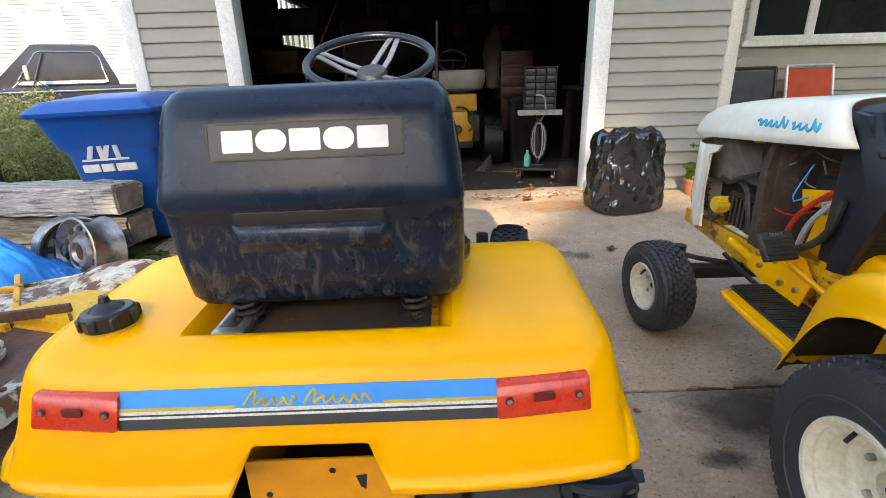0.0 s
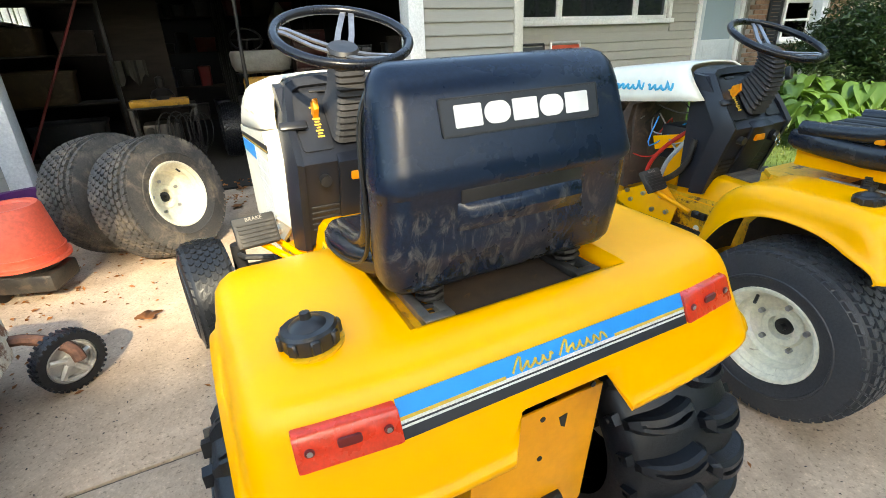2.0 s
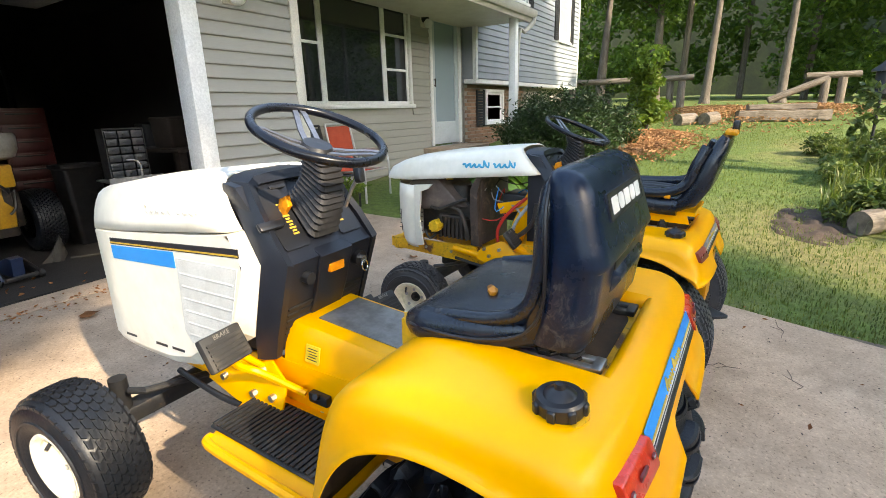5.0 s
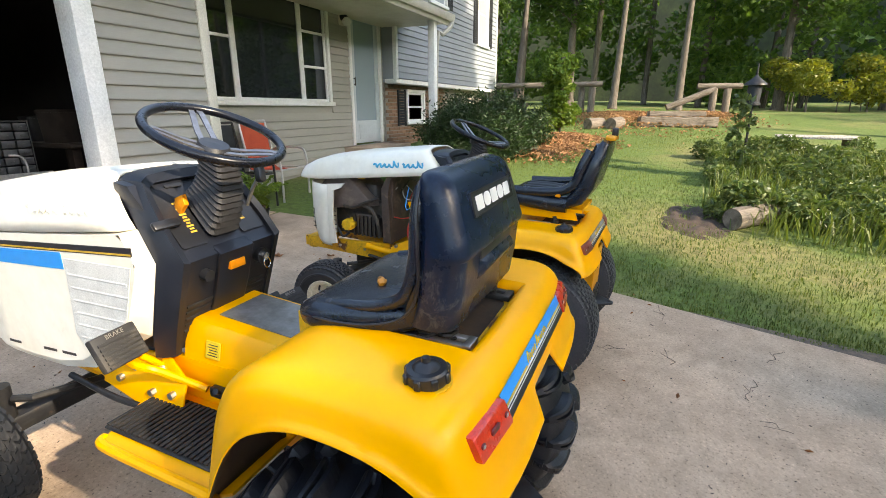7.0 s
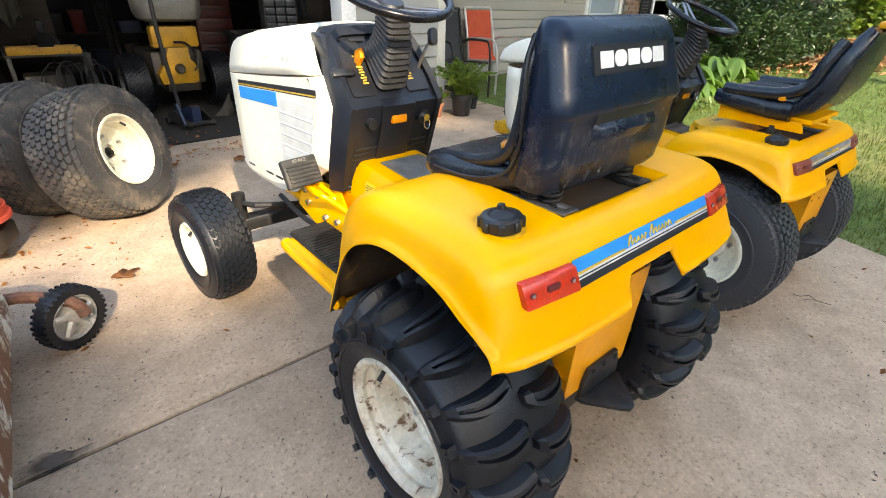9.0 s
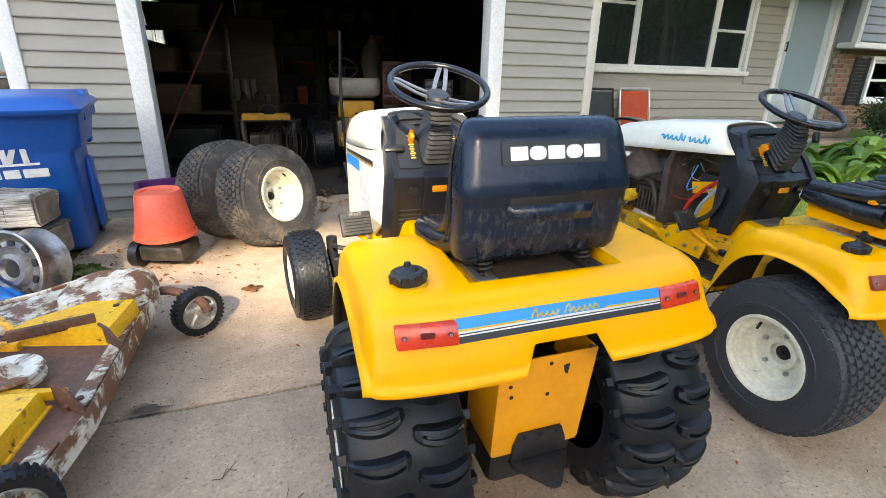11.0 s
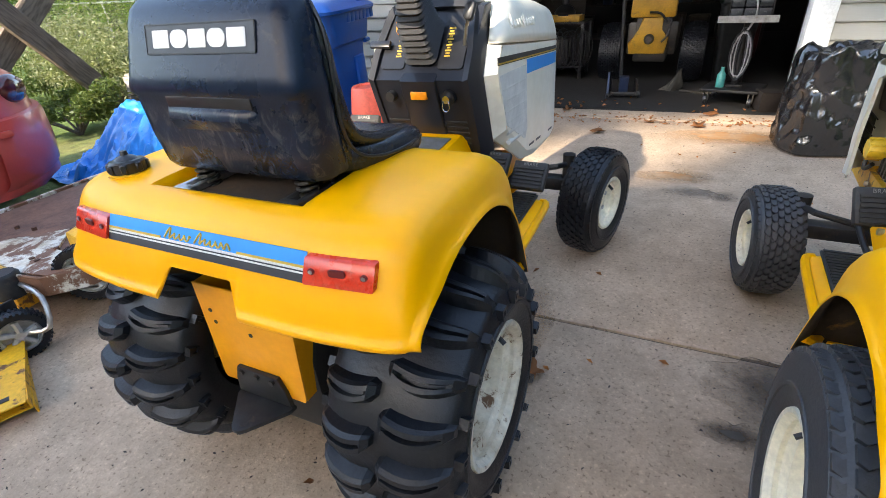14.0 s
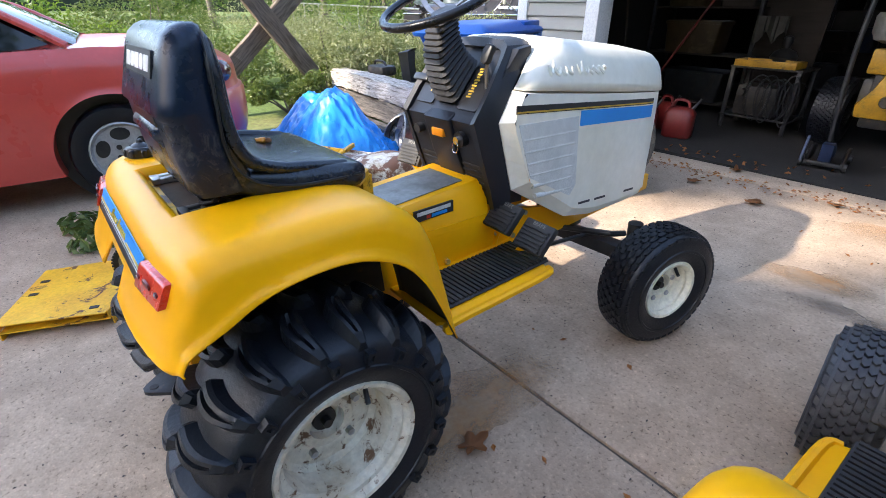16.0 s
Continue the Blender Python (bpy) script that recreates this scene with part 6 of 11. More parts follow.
def engine(t):
    bm = bmesh.new()
    box(bm, -0.13, 0.14, 1.36, 1.74, 0.50, 0.74, 0.02)
    e = part("engine", bm, ENGINE_BLACK, t, "greasy black twin-cylinder engine")
    bm = bmesh.new()
    box(bm, -0.17, -0.06, 1.42, 1.60, 0.52, 0.66, 0.015)
    part("cylinder", bm, ENGINE_BLACK, e)
    for k in range(7):
        bm = bmesh.new()
        box(bm, -0.185, -0.05, 1.40 + k * 0.028, 1.412 + k * 0.028, 0.515, 0.645)
        part("cooling_fin", bm, ENGINE_BLACK, e)
    bm = bmesh.new()
    prism(bm, [(1.42, 0.72), (1.80, 0.66), (1.84, 0.78), (1.76, 0.885), (1.60, 0.895)], "x", -0.19, 0.15, 0.025)
    part("shroud", bm, SHROUD_BROWN, e, "dusty brown sheet-metal shroud")
    bm = bmesh.new()
    rod(bm, (-0.05, 1.50, 0.74), (-0.05, 1.50, 0.84), 0.07, 0.06, seg=16)
    part("air_cleaner", bm, ENGINE_BLACK, e)
    bm = bmesh.new()
    rod(bm, (-0.10, 1.56, 0.87), (-0.10, 1.56, 0.905), 0.022, seg=12)
    part("oil_cap", bm, YELLOW_FILTER, e, "yellow cap")
    bm = bmesh.new()
    lathe(bm, [(-0.235, 0.0), (-0.235, 0.030), (-0.225, 0.036), (-0.15, 0.038), (-0.14, 0.034)], "x", 20, Matrix.Translation((0, 1.60, 0.585)))
    for k in range(10):
        a = 2 * math.pi * k / 10
        rod(bm, (-0.233, 1.60 + 0.034 * math.cos(a), 0.585 + 0.034 * math.sin(a)), (-0.19, 1.60 + 0.036 * math.cos(a), 0.585 + 0.036 * math.sin(a)), 0.004, seg=5)
    part("oil_filter", bm, YELLOW_FILTER, e, "bright yellow oil filter")
    # dark firewall plate standing across the bay
    bm = bmesh.new()
    prism(bm, [(1.30, 0.50), (1.36, 0.50), (1.37, 0.84), (1.32, 0.94), (1.22, 0.955), (1.235, 0.93), (1.31, 0.91), (1.33, 0.82)], "x", -0.215, -0.18, 0.006)
    prism(bm, [(1.31, 0.50), (1.345, 0.50), (1.345, 0.86), (1.31, 0.92)], "x", -0.18, 0.20, 0.004)
    part("firewall", bm, ENGINE_BROWN, e, "rusty brown firewall")
    # mesh screen at the front
    for k in range(9):
        bm = bmesh.new()
        tube(bm, [(-0.205, 1.70 + k * 0.018, 0.52), (-0.205, 1.72 + k * 0.016, 0.66)], 0.003, seg=5)
        part("screen_bar", bm, ENGINE_BLACK, e)
    for k in range(5):
        bm = bmesh.new()
        tube(bm, [(-0.206, 1.69, 0.54 + k * 0.03), (-0.206, 1.86, 0.54 + k * 0.03)], 0.003, seg=5)
        part("screen_bar", bm, ENGINE_BLACK, e)
    # hoses and wires
    rnd = random.Random(5)
    for mt, r, pts in ((RED_HOSE, 0.0095, [(-0.17, 1.20, 0.50), (-0.17, 1.215, 0.60), (-0.165, 1.17, 0.70), (-0.14, 1.08, 0.80), (-0.09, 0.99, 0.87)]),
                       (GREY_HOSE, 0.010, [(-0.19, 1.13, 0.57), (-0.19, 1.10, 0.68), (-0.17, 1.03, 0.80), (-0.14, 1.02, 0.88)]),
                       (ENGINE_BLACK, 0.013, [(-0.20, 1.15, 0.56), (-0.20, 1.06, 0.62), (-0.20, 1.0, 0.70), (-0.19, 0.99, 0.80)]),
                       (ENGINE_BLACK, 0.012, [(-0.19, 1.52, 0.72), (-0.20, 1.44, 0.70), (-0.205, 1.40, 0.62), (-0.20, 1.38, 0.53)]),
                       (ENGINE_BLACK, 0.010, [(-0.19, 1.64, 0.70), (-0.205, 1.56, 0.70), (-0.21, 1.48, 0.74), (-0.20, 1.39, 0.78)]),
                       (ENGINE_BLACK, 0.008, [(-0.20, 1.68, 0.55), (-0.21, 1.64, 0.50), (-0.20, 1.60, 0.53)]),
                       (GREY_HOSE, 0.006, [(-0.05, 1.25, 0.70), (-0.12, 1.16, 0.76), (-0.16, 1.08, 0.72)])):
        bm = bmesh.new()
        tube(bm, pts, r, seg=8, n=5)
        part("hose", bm, mt, e, "red rubber hose" if mt is RED_HOSE else "")
    for k in range(9):
        bm = bmesh.new()
        y0, z0 = rnd.uniform(1.05, 1.3), rnd.uniform(0.72, 0.9)
        pts = [(-0.17 + rnd.uniform(0, 0.2), y0 + 0.10 * i * rnd.uniform(0.2, 1) - 0.1, z0 + rnd.uniform(-0.08, 0.08)) for i in range(4)]
        tube(bm, pts, 0.0035, seg=5, n=4)
        part("wire", bm, rnd.choice([ENGINE_BLACK, RED_HOSE, BLUE_DECAL, GREY_HOSE]), e)
    bm = bmesh.new()
    prism(bm, [(1.08, 0.56), (1.16, 0.56), (1.14, 0.66), (1.04, 0.90), (1.00, 0.90), (1.03, 0.74)], "x", -0.14, -0.12, 0.004)
    prism(bm, [(1.22, 0.70), (1.24, 0.76), (1.08, 0.80), (1.08, 0.74)], "x", -0.13, -0.11, 0.004)
    part("bracket", bm, YELLOW, e, "yellow support bracket")
    bm = bmesh.new()
    box(bm, -0.10, 0.10, 1.08, 1.22, 0.66, 0.82, 0.01)
    part("battery", bm, BLACK_PLASTIC, e)
    e.matrix_basis = Matrix.Translation((0, -0.19, 0.032)) @ Matrix.Diagonal((0.95, 1.117, 1.02, 1))


def second_seat(t):
    """Low bucket seat in torn black vinyl with orange foam showing."""
    bm = bmesh.new()
    rings = []
    for y, z, th, hw in ((0.53, 0.955, 0.055, 0.19), (0.50, 0.965, 0.075, 0.212), (0.40, 0.965, 0.085, 0.222), (0.28, 0.955, 0.085, 0.222), (0.20, 0.960, 0.09, 0.218)):
        rings.append([(x, y, zz) for x, zz in rrect(2 * hw, th, th * 0.42, 4, 0, z - th / 2)])
    loft(bm, rings)
    pan = part("seat_pan", bm, VINYL, t, "cracked black vinyl seat pan")
    bm = bmesh.new()
    rings = []
    for y, z, th, hw in ((0.24, 0.90, 0.07, 0.20), (0.16, 0.945, 0.085, 0.212), (0.11, 1.03, 0.085, 0.212), (0.085, 1.12, 0.075, 0.205), (0.055, 1.21, 0.06, 0.185), (0.045, 1.245, 0.04, 0.15)):
        d = Vector((0, -0.5, 0.86))
        nrm = Vector((0, 0.86, 0.5))
        rings.append([(x, y + nrm.y * v, z + nrm.z * v) for x, v in rrect(2 * hw, th, th * 0.42, 4)])
    loft(bm, rings)
    bk = part("backrest", bm, VINYL, t, "reclined black vinyl backrest")
    for s in (-1, 1):
        bm = bmesh.new()
        tube(bm, [(s * 0.19, 0.49, 0.968), (s * 0.20, 0.36, 0.972), (s * 0.20, 0.24, 0.985), (s * 0.195, 0.17, 1.03), (s * 0.19, 0.145, 1.11), (s * 0.17, 0.11, 1.20)], 0.026, seg=10, n=4)
        part("bolster", bm, VINYL, bk)
    bm = bmesh.new()
    for x in (-0.10, -0.03, 0.05, 0.12):
        tube(bm, [(x, 0.48, 0.966), (x, 0.36, 0.968), (x, 0.24, 0.962)], 0.010, seg=8, n=3)
    part("seam", bm, BLACK_PLASTIC, pan)
    for x, y in ((-0.19, 0.42), (-0.21, 0.25), (-0.17, 0.30), (-0.20, 0.33)):
        bm = bmesh.new()
        box(bm, x - 0.012, x + 0.012, y - 0.02, y + 0.01, 0.955, 0.994, 0.006)
        part("torn_patch", bm, ORANGE_YELLOW, pan, "orange foam at a tear")
    bm = bmesh.new()
    box(bm, -0.06, 0.06, 0.005, 0.06, 1.245, 1.272, 0.008)
    part("hinge", bm, ORANGE_YELLOW, bk, "orange-yellow hinge bracket")
    bm = bmesh.new()
    box(bm, -0.02, 0.03, 0.005, 0.035, 1.265, 1.31, 0.008)
    part("latch", bm, BLACK_METAL, bk)
    bm = bmesh.new()
    prism(bm, [(0.14, 0.83), (0.50, 0.83), (0.50, 0.885), (0.16, 0.885)], "x", -0.17, -0.15, 0.003)
    prism(bm, [(0.14, 0.83), (0.50, 0.83), (0.50, 0.885), (0.16, 0.885)], "x", 0.15, 0.17, 0.003)
    box(bm, -0.17, 0.17, 0.12, 0.50, 0.872, 0.890)
    part("seat_base", bm, YELLOW, t, "yellow seat base")


T2 = on_drive(1.515, -0.030, -1.5) @ Matrix.Scale(0.92, 4)
t2 = thing("garden_tractor", T2, "yellow and white garden tractor with its engine bay open", "tractor", "pair of garden tractors")
front_end(t2, True)
fenders(t2, worn=True)
hood(t2, "open")
for o in t2.children:
    kind = o.name.split(".")[0]
    if kind in ("dash", "bellows", "steering_wheel"):
        o.location = (0, -0.15, 0.02)
    if kind == "hood":
        o.scale.y, o.location = 1.15, (0, -0.30, 0.035)
    if kind in ("grille", "front_pillar"):
        o.location.y = -0.07
    if kind == "fender":
        o.scale.x, o.location.y, o.location.z = 1.01, 0.06, -0.046
    if kind == "footboard":
        o.scale.x, o.location.y, o.location.z = 1.01, 0.06, -0.018
engine(t2)
second_seat(t2)
for s, y, R, W, rr, dz_, tr in ((-1, 0.27, 0.322, 0.26, 0.168, 0, 0), (1, 0.27, 0.322, 0.26, 0.168, 0, 0), (-1, 1.585, 0.225, 0.165, 0.112, 0, 8), (1, 1.585, 0.225, 0.165, 0.112, 0, 8)):
    x = (0.375 if y < 1 else 0.445) * s
    w2 = wheel(t2, x, y, s, R, W, rr, "turf", TYRE_GREY, CREAM_RIM, turn=tr, dish=0.10 if y < 1 else 0.06, tread_depth=0.010, label="cream wheel with a worn turf tyre")
    w2.location.z = dz_

# ---- beside the drive: mower deck, bin, timbers, tarp, car ----
BIN_BLUE = mat("blue_bin_plastic", (0.002, 0.085, 0.38), 0.38, c2=(0.003, 0.10, 0.42), scale=4, fine=80, fine_amt=0.08, bump=0.1, bump_scale=120, dirt=(0.05, 0.10, 0.32), dirt_scale=3)
TARP_BLUE = mat("blue_tarp", (0.006, 0.22, 0.70), 0.30, c2=(0.010, 0.27, 0.78), scale=6, fine=300, fine_amt=0.1, bump=0.25, bump_scale=250)
WEATHERED = mat("weathered_grey_timber", (0.46, 0.42, 0.37), 0.85, c2=(0.13, 0.11, 0.09), scale=7, fine=30, fine_amt=0.4, stretch=(0.5, 9, 9), bump=1.0, bump_scale=14, lo=0.46, hi=0.66, dirt=(0.05, 0.04, 0.03), dirt_scale=7, dirt_lo=0.60, dirt_hi=0.66)
# darker copy of the timber, shade low in the stack put into its colour
SHADED_TIMBER = mat("shaded_weathered_timber", (0.17, 0.145, 0.12), 0.9, c2=(0.05, 0.043, 0.036), scale=6, fine=26, fine_amt=0.35, stretch=(0.6, 9, 9), bump=1.0, bump_scale=9, lo=0.38, hi=0.66)
WOOD_END = mat("split_wood_end", (0.24, 0.19, 0.14), 0.85, c2=(0.12, 0.095, 0.07), scale=9, bump=0.6)
RED_BUCKET = mat("red_orange_plastic", (0.80, 0.12, 0.065), 0.45, c2=(0.74, 0.10, 0.05), scale=5, bump=0.04)
PURPLE = mat("purple_plastic", (0.12, 0.018, 0.14), 0.4, scale=5, bump=0.04)
WHEEL_STEEL = mat("dull_silver_wheel_paint", (0.34, 0.33, 0.32), 0.34, metal=0.75, c2=(0.20, 0.19, 0.18), scale=7, fine=60, dirt=(0.06, 0.045, 0.035), dirt_scale=10, dirt_lo=0.50, dirt_hi=0.75)
ALLOY = mat("dull_alloy", (0.46, 0.45, 0.43), 0.42, metal=0.3, c2=(0.36, 0.35, 0.34), scale=8, dirt=(0.13, 0.11, 0.10), dirt_scale=9, dirt_lo=0.58, dirt_hi=0.8)
CAR_RED = mat("faded_red_car_paint", (0.56, 0.060, 0.045), 0.30, c2=(0.60, 0.075, 0.058), scale=2, fine_amt=0.03, bump=0.0, coat=0.4)
CAR_GLASS, _nt, _b = nodes_of("car_glass")
_b.inputs["Base Color"].default_value = (0.012, 0.014, 0.016, 1)
_b.inputs["Roughness"].default_value = 0.05


def mower_deck():
    t = thing("mower_deck", on_drive(-1.59, 0.82, 0), "rusty mower deck with flaking white and yellow paint", "mower deck")
    # local: x across the drive, y along it
    out = [(0.30, -0.49), (0.36, -0.15), (0.385, 0.53), (0.40, 0.70), (0.34, 0.90), (0.12, 0.98), (-0.10, 0.80), (-0.55, 0.62), (-0.78, 0.35), (-0.80, -0.30), (-0.55, -0.56), (0.0, -0.63), (0.20, -0.60)]
    bm = bmesh.new()
    prism(bm, out, "z", 0.195, 0.210, 0.004)
    part("deck_plate", bm, DECK_RUST, t, "brown rusty deck plate")
    n = len(out)
    bm = bmesh.new()
    ring = [[(x * k, y * k, z) for x, y in out] for z, k in ((0.145, 1.015), (0.14, 1.03), (0.222, 1.03), (0.226, 1.022), (0.222, 1.01), (0.145, 1.01))]
    vs = [[bm.verts.new(p) for p in r] for r in ring]
    for i in range(len(vs)):
        u, v = vs[i], vs[(i + 1) % len(vs)]
        for k in range(n):
            j = (k + 1) % n
            bm.faces.new((u[k], u[j], v[j], v[k]))
    bmesh.ops.recalc_face_normals(bm, faces=bm.faces)
    part("skirt", bm, DECK_WHITE, t, "peeling white skirt with rust along its rim")
    bm = bmesh.new()
    prism(bm, [(0.20, -0.59), (0.29, -0.48), (0.33, -0.28), (0.28, -0.26), (0.23, -0.45), (0.0, -0.44), (-0.16, -0.28), (-0.45, -0.53), (-0.30, -0.59), (0.0, -0.62)], "z", 0.210, 0.220, 0.003)
    part("front_band", bm, DECK_WHITE, t, "peeling white deck paint")
    bm = bmesh.new()
    prism(bm, [(0.30, -0.12), (0.355, -0.12), (0.38, 0.52), (0.34, 0.52)], "z", 0.210, 0.219, 0.003)
    part("side_band", bm, DECK_WHITE, t, "peeling white deck paint")
    # tall white discharge hump
    bm = bmesh.new()
    loft(bm, [[(x, y, z) for x, y in rrect(w, d, r, 5, cx, cy)] for z, w, d, r, cx, cy in ((0.205, 0.38, 0.36, 0.13, 0.215, 0.72), (0.26, 0.36, 0.34, 0.13, 0.215, 0.72), (0.285, 0.30, 0.27, 0.12, 0.225, 0.725), (0.298, 0.22, 0.19, 0.09, 0.235, 0.73), (0.302, 0.12, 0.10, 0.04, 0.24, 0.735))])
    prism(bm, [(0.20, 0.60), (0.06, 0.84), (-0.34, 0.58), (-0.16, 0.42)], "z", 0.205, 0.238, 0.006)
    part("belt_hump", bm, DECK_WHITE, t, "flaking white hump")
    for o, hole in (([(-0.10, -0.03), (0.235, -0.10), (0.20, -0.42), (0.03, -0.39)], (0.16, -0.30)), ([(0.20, 0.53), (0.37, 0.50), (0.335, 0.265), (-0.01, 0.36), (0.02, 0.42)], (0.31, 0.46))):
        c = (sum(p[0] for p in o) / len(o), sum(p[1] for p in o) / len(o))
        bm = bmesh.new()
        rings = [[(c[0] + (x - c[0]) * k, c[1] + (y - c[1]) * k, z) for x, y in reversed(o)] for z, k in ((0.210, 1.10), (0.216, 1.09), (0.218, 1.03), (0.275, 1.0), (0.281, 0.98), (0.279, 0.60), (0.280, 0.2))]
        loft(bm, rings)
        cv = part("belt_cover", bm, YELLOW_DECK, t, "scratched yellow belt cover")
        bm = bmesh.new()
        lathe(bm, [(0.276, 0.012), (0.2825, 0.012), (0.2825, 0.0)], "z", 14, Matrix.Translation((hole[0], hole[1], 0)))
        part("cover_hole", bm, BLACK_METAL, cv)
    bm = bmesh.new()
    lathe(bm, [(0.23, 0.03), (0.23, 0.100), (0.245, 0.104), (0.250, 0.085), (0.260, 0.085), (0.266, 0.104), (0.276, 0.100), (0.274, 0.07), (0.268, 0.045), (0.278, 0.032), (0.295, 0.020), (0.302, 0.011), (0.302, 0.0)], "z", 36, Matrix.Translation((0.085, 0.065, 0)))
    part("pulley", bm, DECK_WHITE, t, "worn white pulley")
    for a, b, mt, z0, z1 in (((-0.62, 0.44), (0.03, 0.295), YELLOW_DECK, 0.222, 0.256), ((-0.66, 0.165), (0.29, -0.07), YELLOW_DECK, 0.222, 0.256), ((0.01, 0.275), (0.27, 0.34), RUST, 0.272, 0.312),
                             ((-0.42, 0.10), (-0.16, 0.35), YELLOW_DECK, 0.240, 0.262), ((-0.34, 0.80), (-0.02, 0.40), YELLOW_DECK, 0.225, 0.255), ((-0.55, 0.52), (-0.20, 0.66), YELLOW_DECK, 0.225, 0.26)):
        d = math.degrees(math.atan2(b[1] - a[1], b[0] - a[0]))
        L = math.hypot(b[0] - a[0], b[1] - a[1])
        bm = bmesh.new()
        box(bm, 0, L, -0.012, 0.012, z0, z1, 0.003, pose(a[0], a[1], 0, 0, 0, d))
        part("hanger_bar", bm, YELLOW_WORN if mt is YELLOW_DECK else mt, t, "rust-edged yellow hanger bar" if mt is YELLOW_DECK else "rusty flat steel arm")
    for x, y, rz in ((0.29, 0.30, -48), (0.26, -0.075, -40)):
        bm = bmesh.new()
        prism(bm, [(0.0, 0.21), (0.13, 0.21), (0.12, 0.24), (0.06, 0.285), (0.0, 0.29)], "y", -0.006, 0.006, 0.002, pose(x, y, 0, 0, 0, rz))
        part("bracket", bm, RUST, t)
    bm = bmesh.new()
    rnd = random.Random(3)
    for k in range(26):
        x, y = rnd.uniform(-0.6, 0.33), rnd.uniform(-0.6, 0.50)
        rod(bm, (x, y, 0.21), (x, y, 0.226), 0.011, seg=6)
    tagged(part("bolt_heads", bm, RUST, t), kind="stuff")
    for x, y, z, rz, r in ((0.265, -0.475, 0.235, -60, 0.122), (0.555, 0.735, 0.122, -55, 0.122)):
        small_wheel(t, x, y, z, r, 0.06, rz)
    bm = bmesh.new()
    tube(bm, [(0.32, 0.76, 0.24), (0.44, 0.77, 0.235), (0.575, 0.715, 0.19), (0.60, 0.70, 0.13)], 0.022, seg=8, n=3)
    part("wheel_bracket", bm, RUST, t, "rusty wheel bracket")
    bm = bmesh.new()
    tube(bm, [(0.18, -0.36, 0.24), (0.23, -0.42, 0.24), (0.29, -0.485, 0.235)], 0.02, seg=8)
    part("wheel_bracket", bm, RUST, t, "rusty wheel bracket")
    # the deck rides high on its wheels
    for o in t.children:
        if not o.name.startswith("wheel"):
            o.location.z = 0.055
    # caster arm and beam across the deck's near edge
    bm = bmesh.new()
    box(bm, -0.62, 0.06, -0.055, 0.055, 0.20, 0.275, 0.01, pose(-0.01, -0.655, 0, 0, 0, -4))
    arm = part("caster_arm", bm, YELLOW_WORN, t, "worn yellow caster arm")
    bm = bmesh.new()
    box(bm, -0.45, -0.14, -0.042, 0.042, 0.275, 0.282, 0.002, pose(-0.01, -0.655, 0, 0, 0, -4))
    part("arm_pad", bm, PLATE_GREY, arm, "grey plate on the arm")
    bm = bmesh.new()
    lathe(bm, [(0.19, 0.055), (0.282, 0.055), (0.295, 0.045), (0.295, 0.0)], "z", 18, Matrix.Translation((0.03, -0.66, 0)))
    prism(bm, [(-0.03, 0.10), (0.03, 0.10), (0.04, 0.22), (-0.04, 0.22)], "x", 0.12, 0.132, 0.002, pose(0, -0.74, 0))
    part("caster_fork", bm, BLACK_METAL, arm)
    small_wheel(t, 0.175, -0.755, 0.10, 0.10, 0.06, -20)
    bm = bmesh.new()
    tube(bm, [(0.07, -0.64, 0.24), (0.23, -0.65, 0.22), (0.27, -0.69, 0.11), (0.19, -0.74, 0.10)], 0.010, seg=8, n=3)
    part("link_rod", bm, STEEL, arm)
    bm = bmesh.new()
    box(bm, -0.40, 0.0, -0.05, 0.05, 0.08, 0.19, 0.008, pose(-0.03, -0.60, 0, 0, 0, 4))
    part("cross_beam", bm, YELLOW_WORN, t, "worn yellow cross beam")


def small_wheel(parent, x, y, z, R, W, rz=0.0):
    """Plastic caster wheel with spokes and a ribbed black tyre; its face looks to +x."""
    M = pose(x, y, z, 0, 0, rz)
    bm = bmesh.new()
    w = W / 2
    r0 = R * 0.72
    lathe(bm, [(w * 0.7, r0), (w * 0.9, r0 * 0.93), (w * 0.55, r0 * 0.88), (w * 0.5, r0 * 0.80), (0.0, r0 * 0.80), (0.0, R * 0.2), (w * 0.8, R * 0.18), (w * 0.8, 0.0)], "x", 32, M, caps=False)
    for k in range(5):
        a = 2 * math.pi * k / 5
        p = [M @ Vector((w * 0.55, q * math.cos(a + o), q * math.sin(a + o))) for q, o in ((R * 0.15, 0), (r0 * 0.85, 0.25))]
        tube(bm, p, 0.012, seg=6)
    ob = part("wheel", bm, ALLOY, parent, "grey plastic wheel")
    bm = bmesh.new()
    lathe(bm, [(-w, r0), (-w, R * 0.93), (-w * 0.6, R * 0.985), (w * 0.6, R * 0.985), (w, R * 0.93), (w, r0), (-w, r0)], "x", 40, M, caps=False)
    ty = part("tyre", bm, TYRE, ob)
    bm = bmesh.new()
    n = 34
    for k in range(n):
        a = 2 * math.pi * k / n
        for s in (-1, 1):
            q = [[M @ Vector((u, r * math.cos(b), r * math.sin(b))) for b, r in ((a - 0.055, R * 0.9), (a - 0.045, R), (a + 0.045, R), (a + 0.055, R * 0.9))] for u in (s * w * 1.02, s * w * 0.1)]
            loft(bm, q)
    tagged(part("tread", bm, TYRE, ob), kind="stuff")
    return ob


mower_deck()


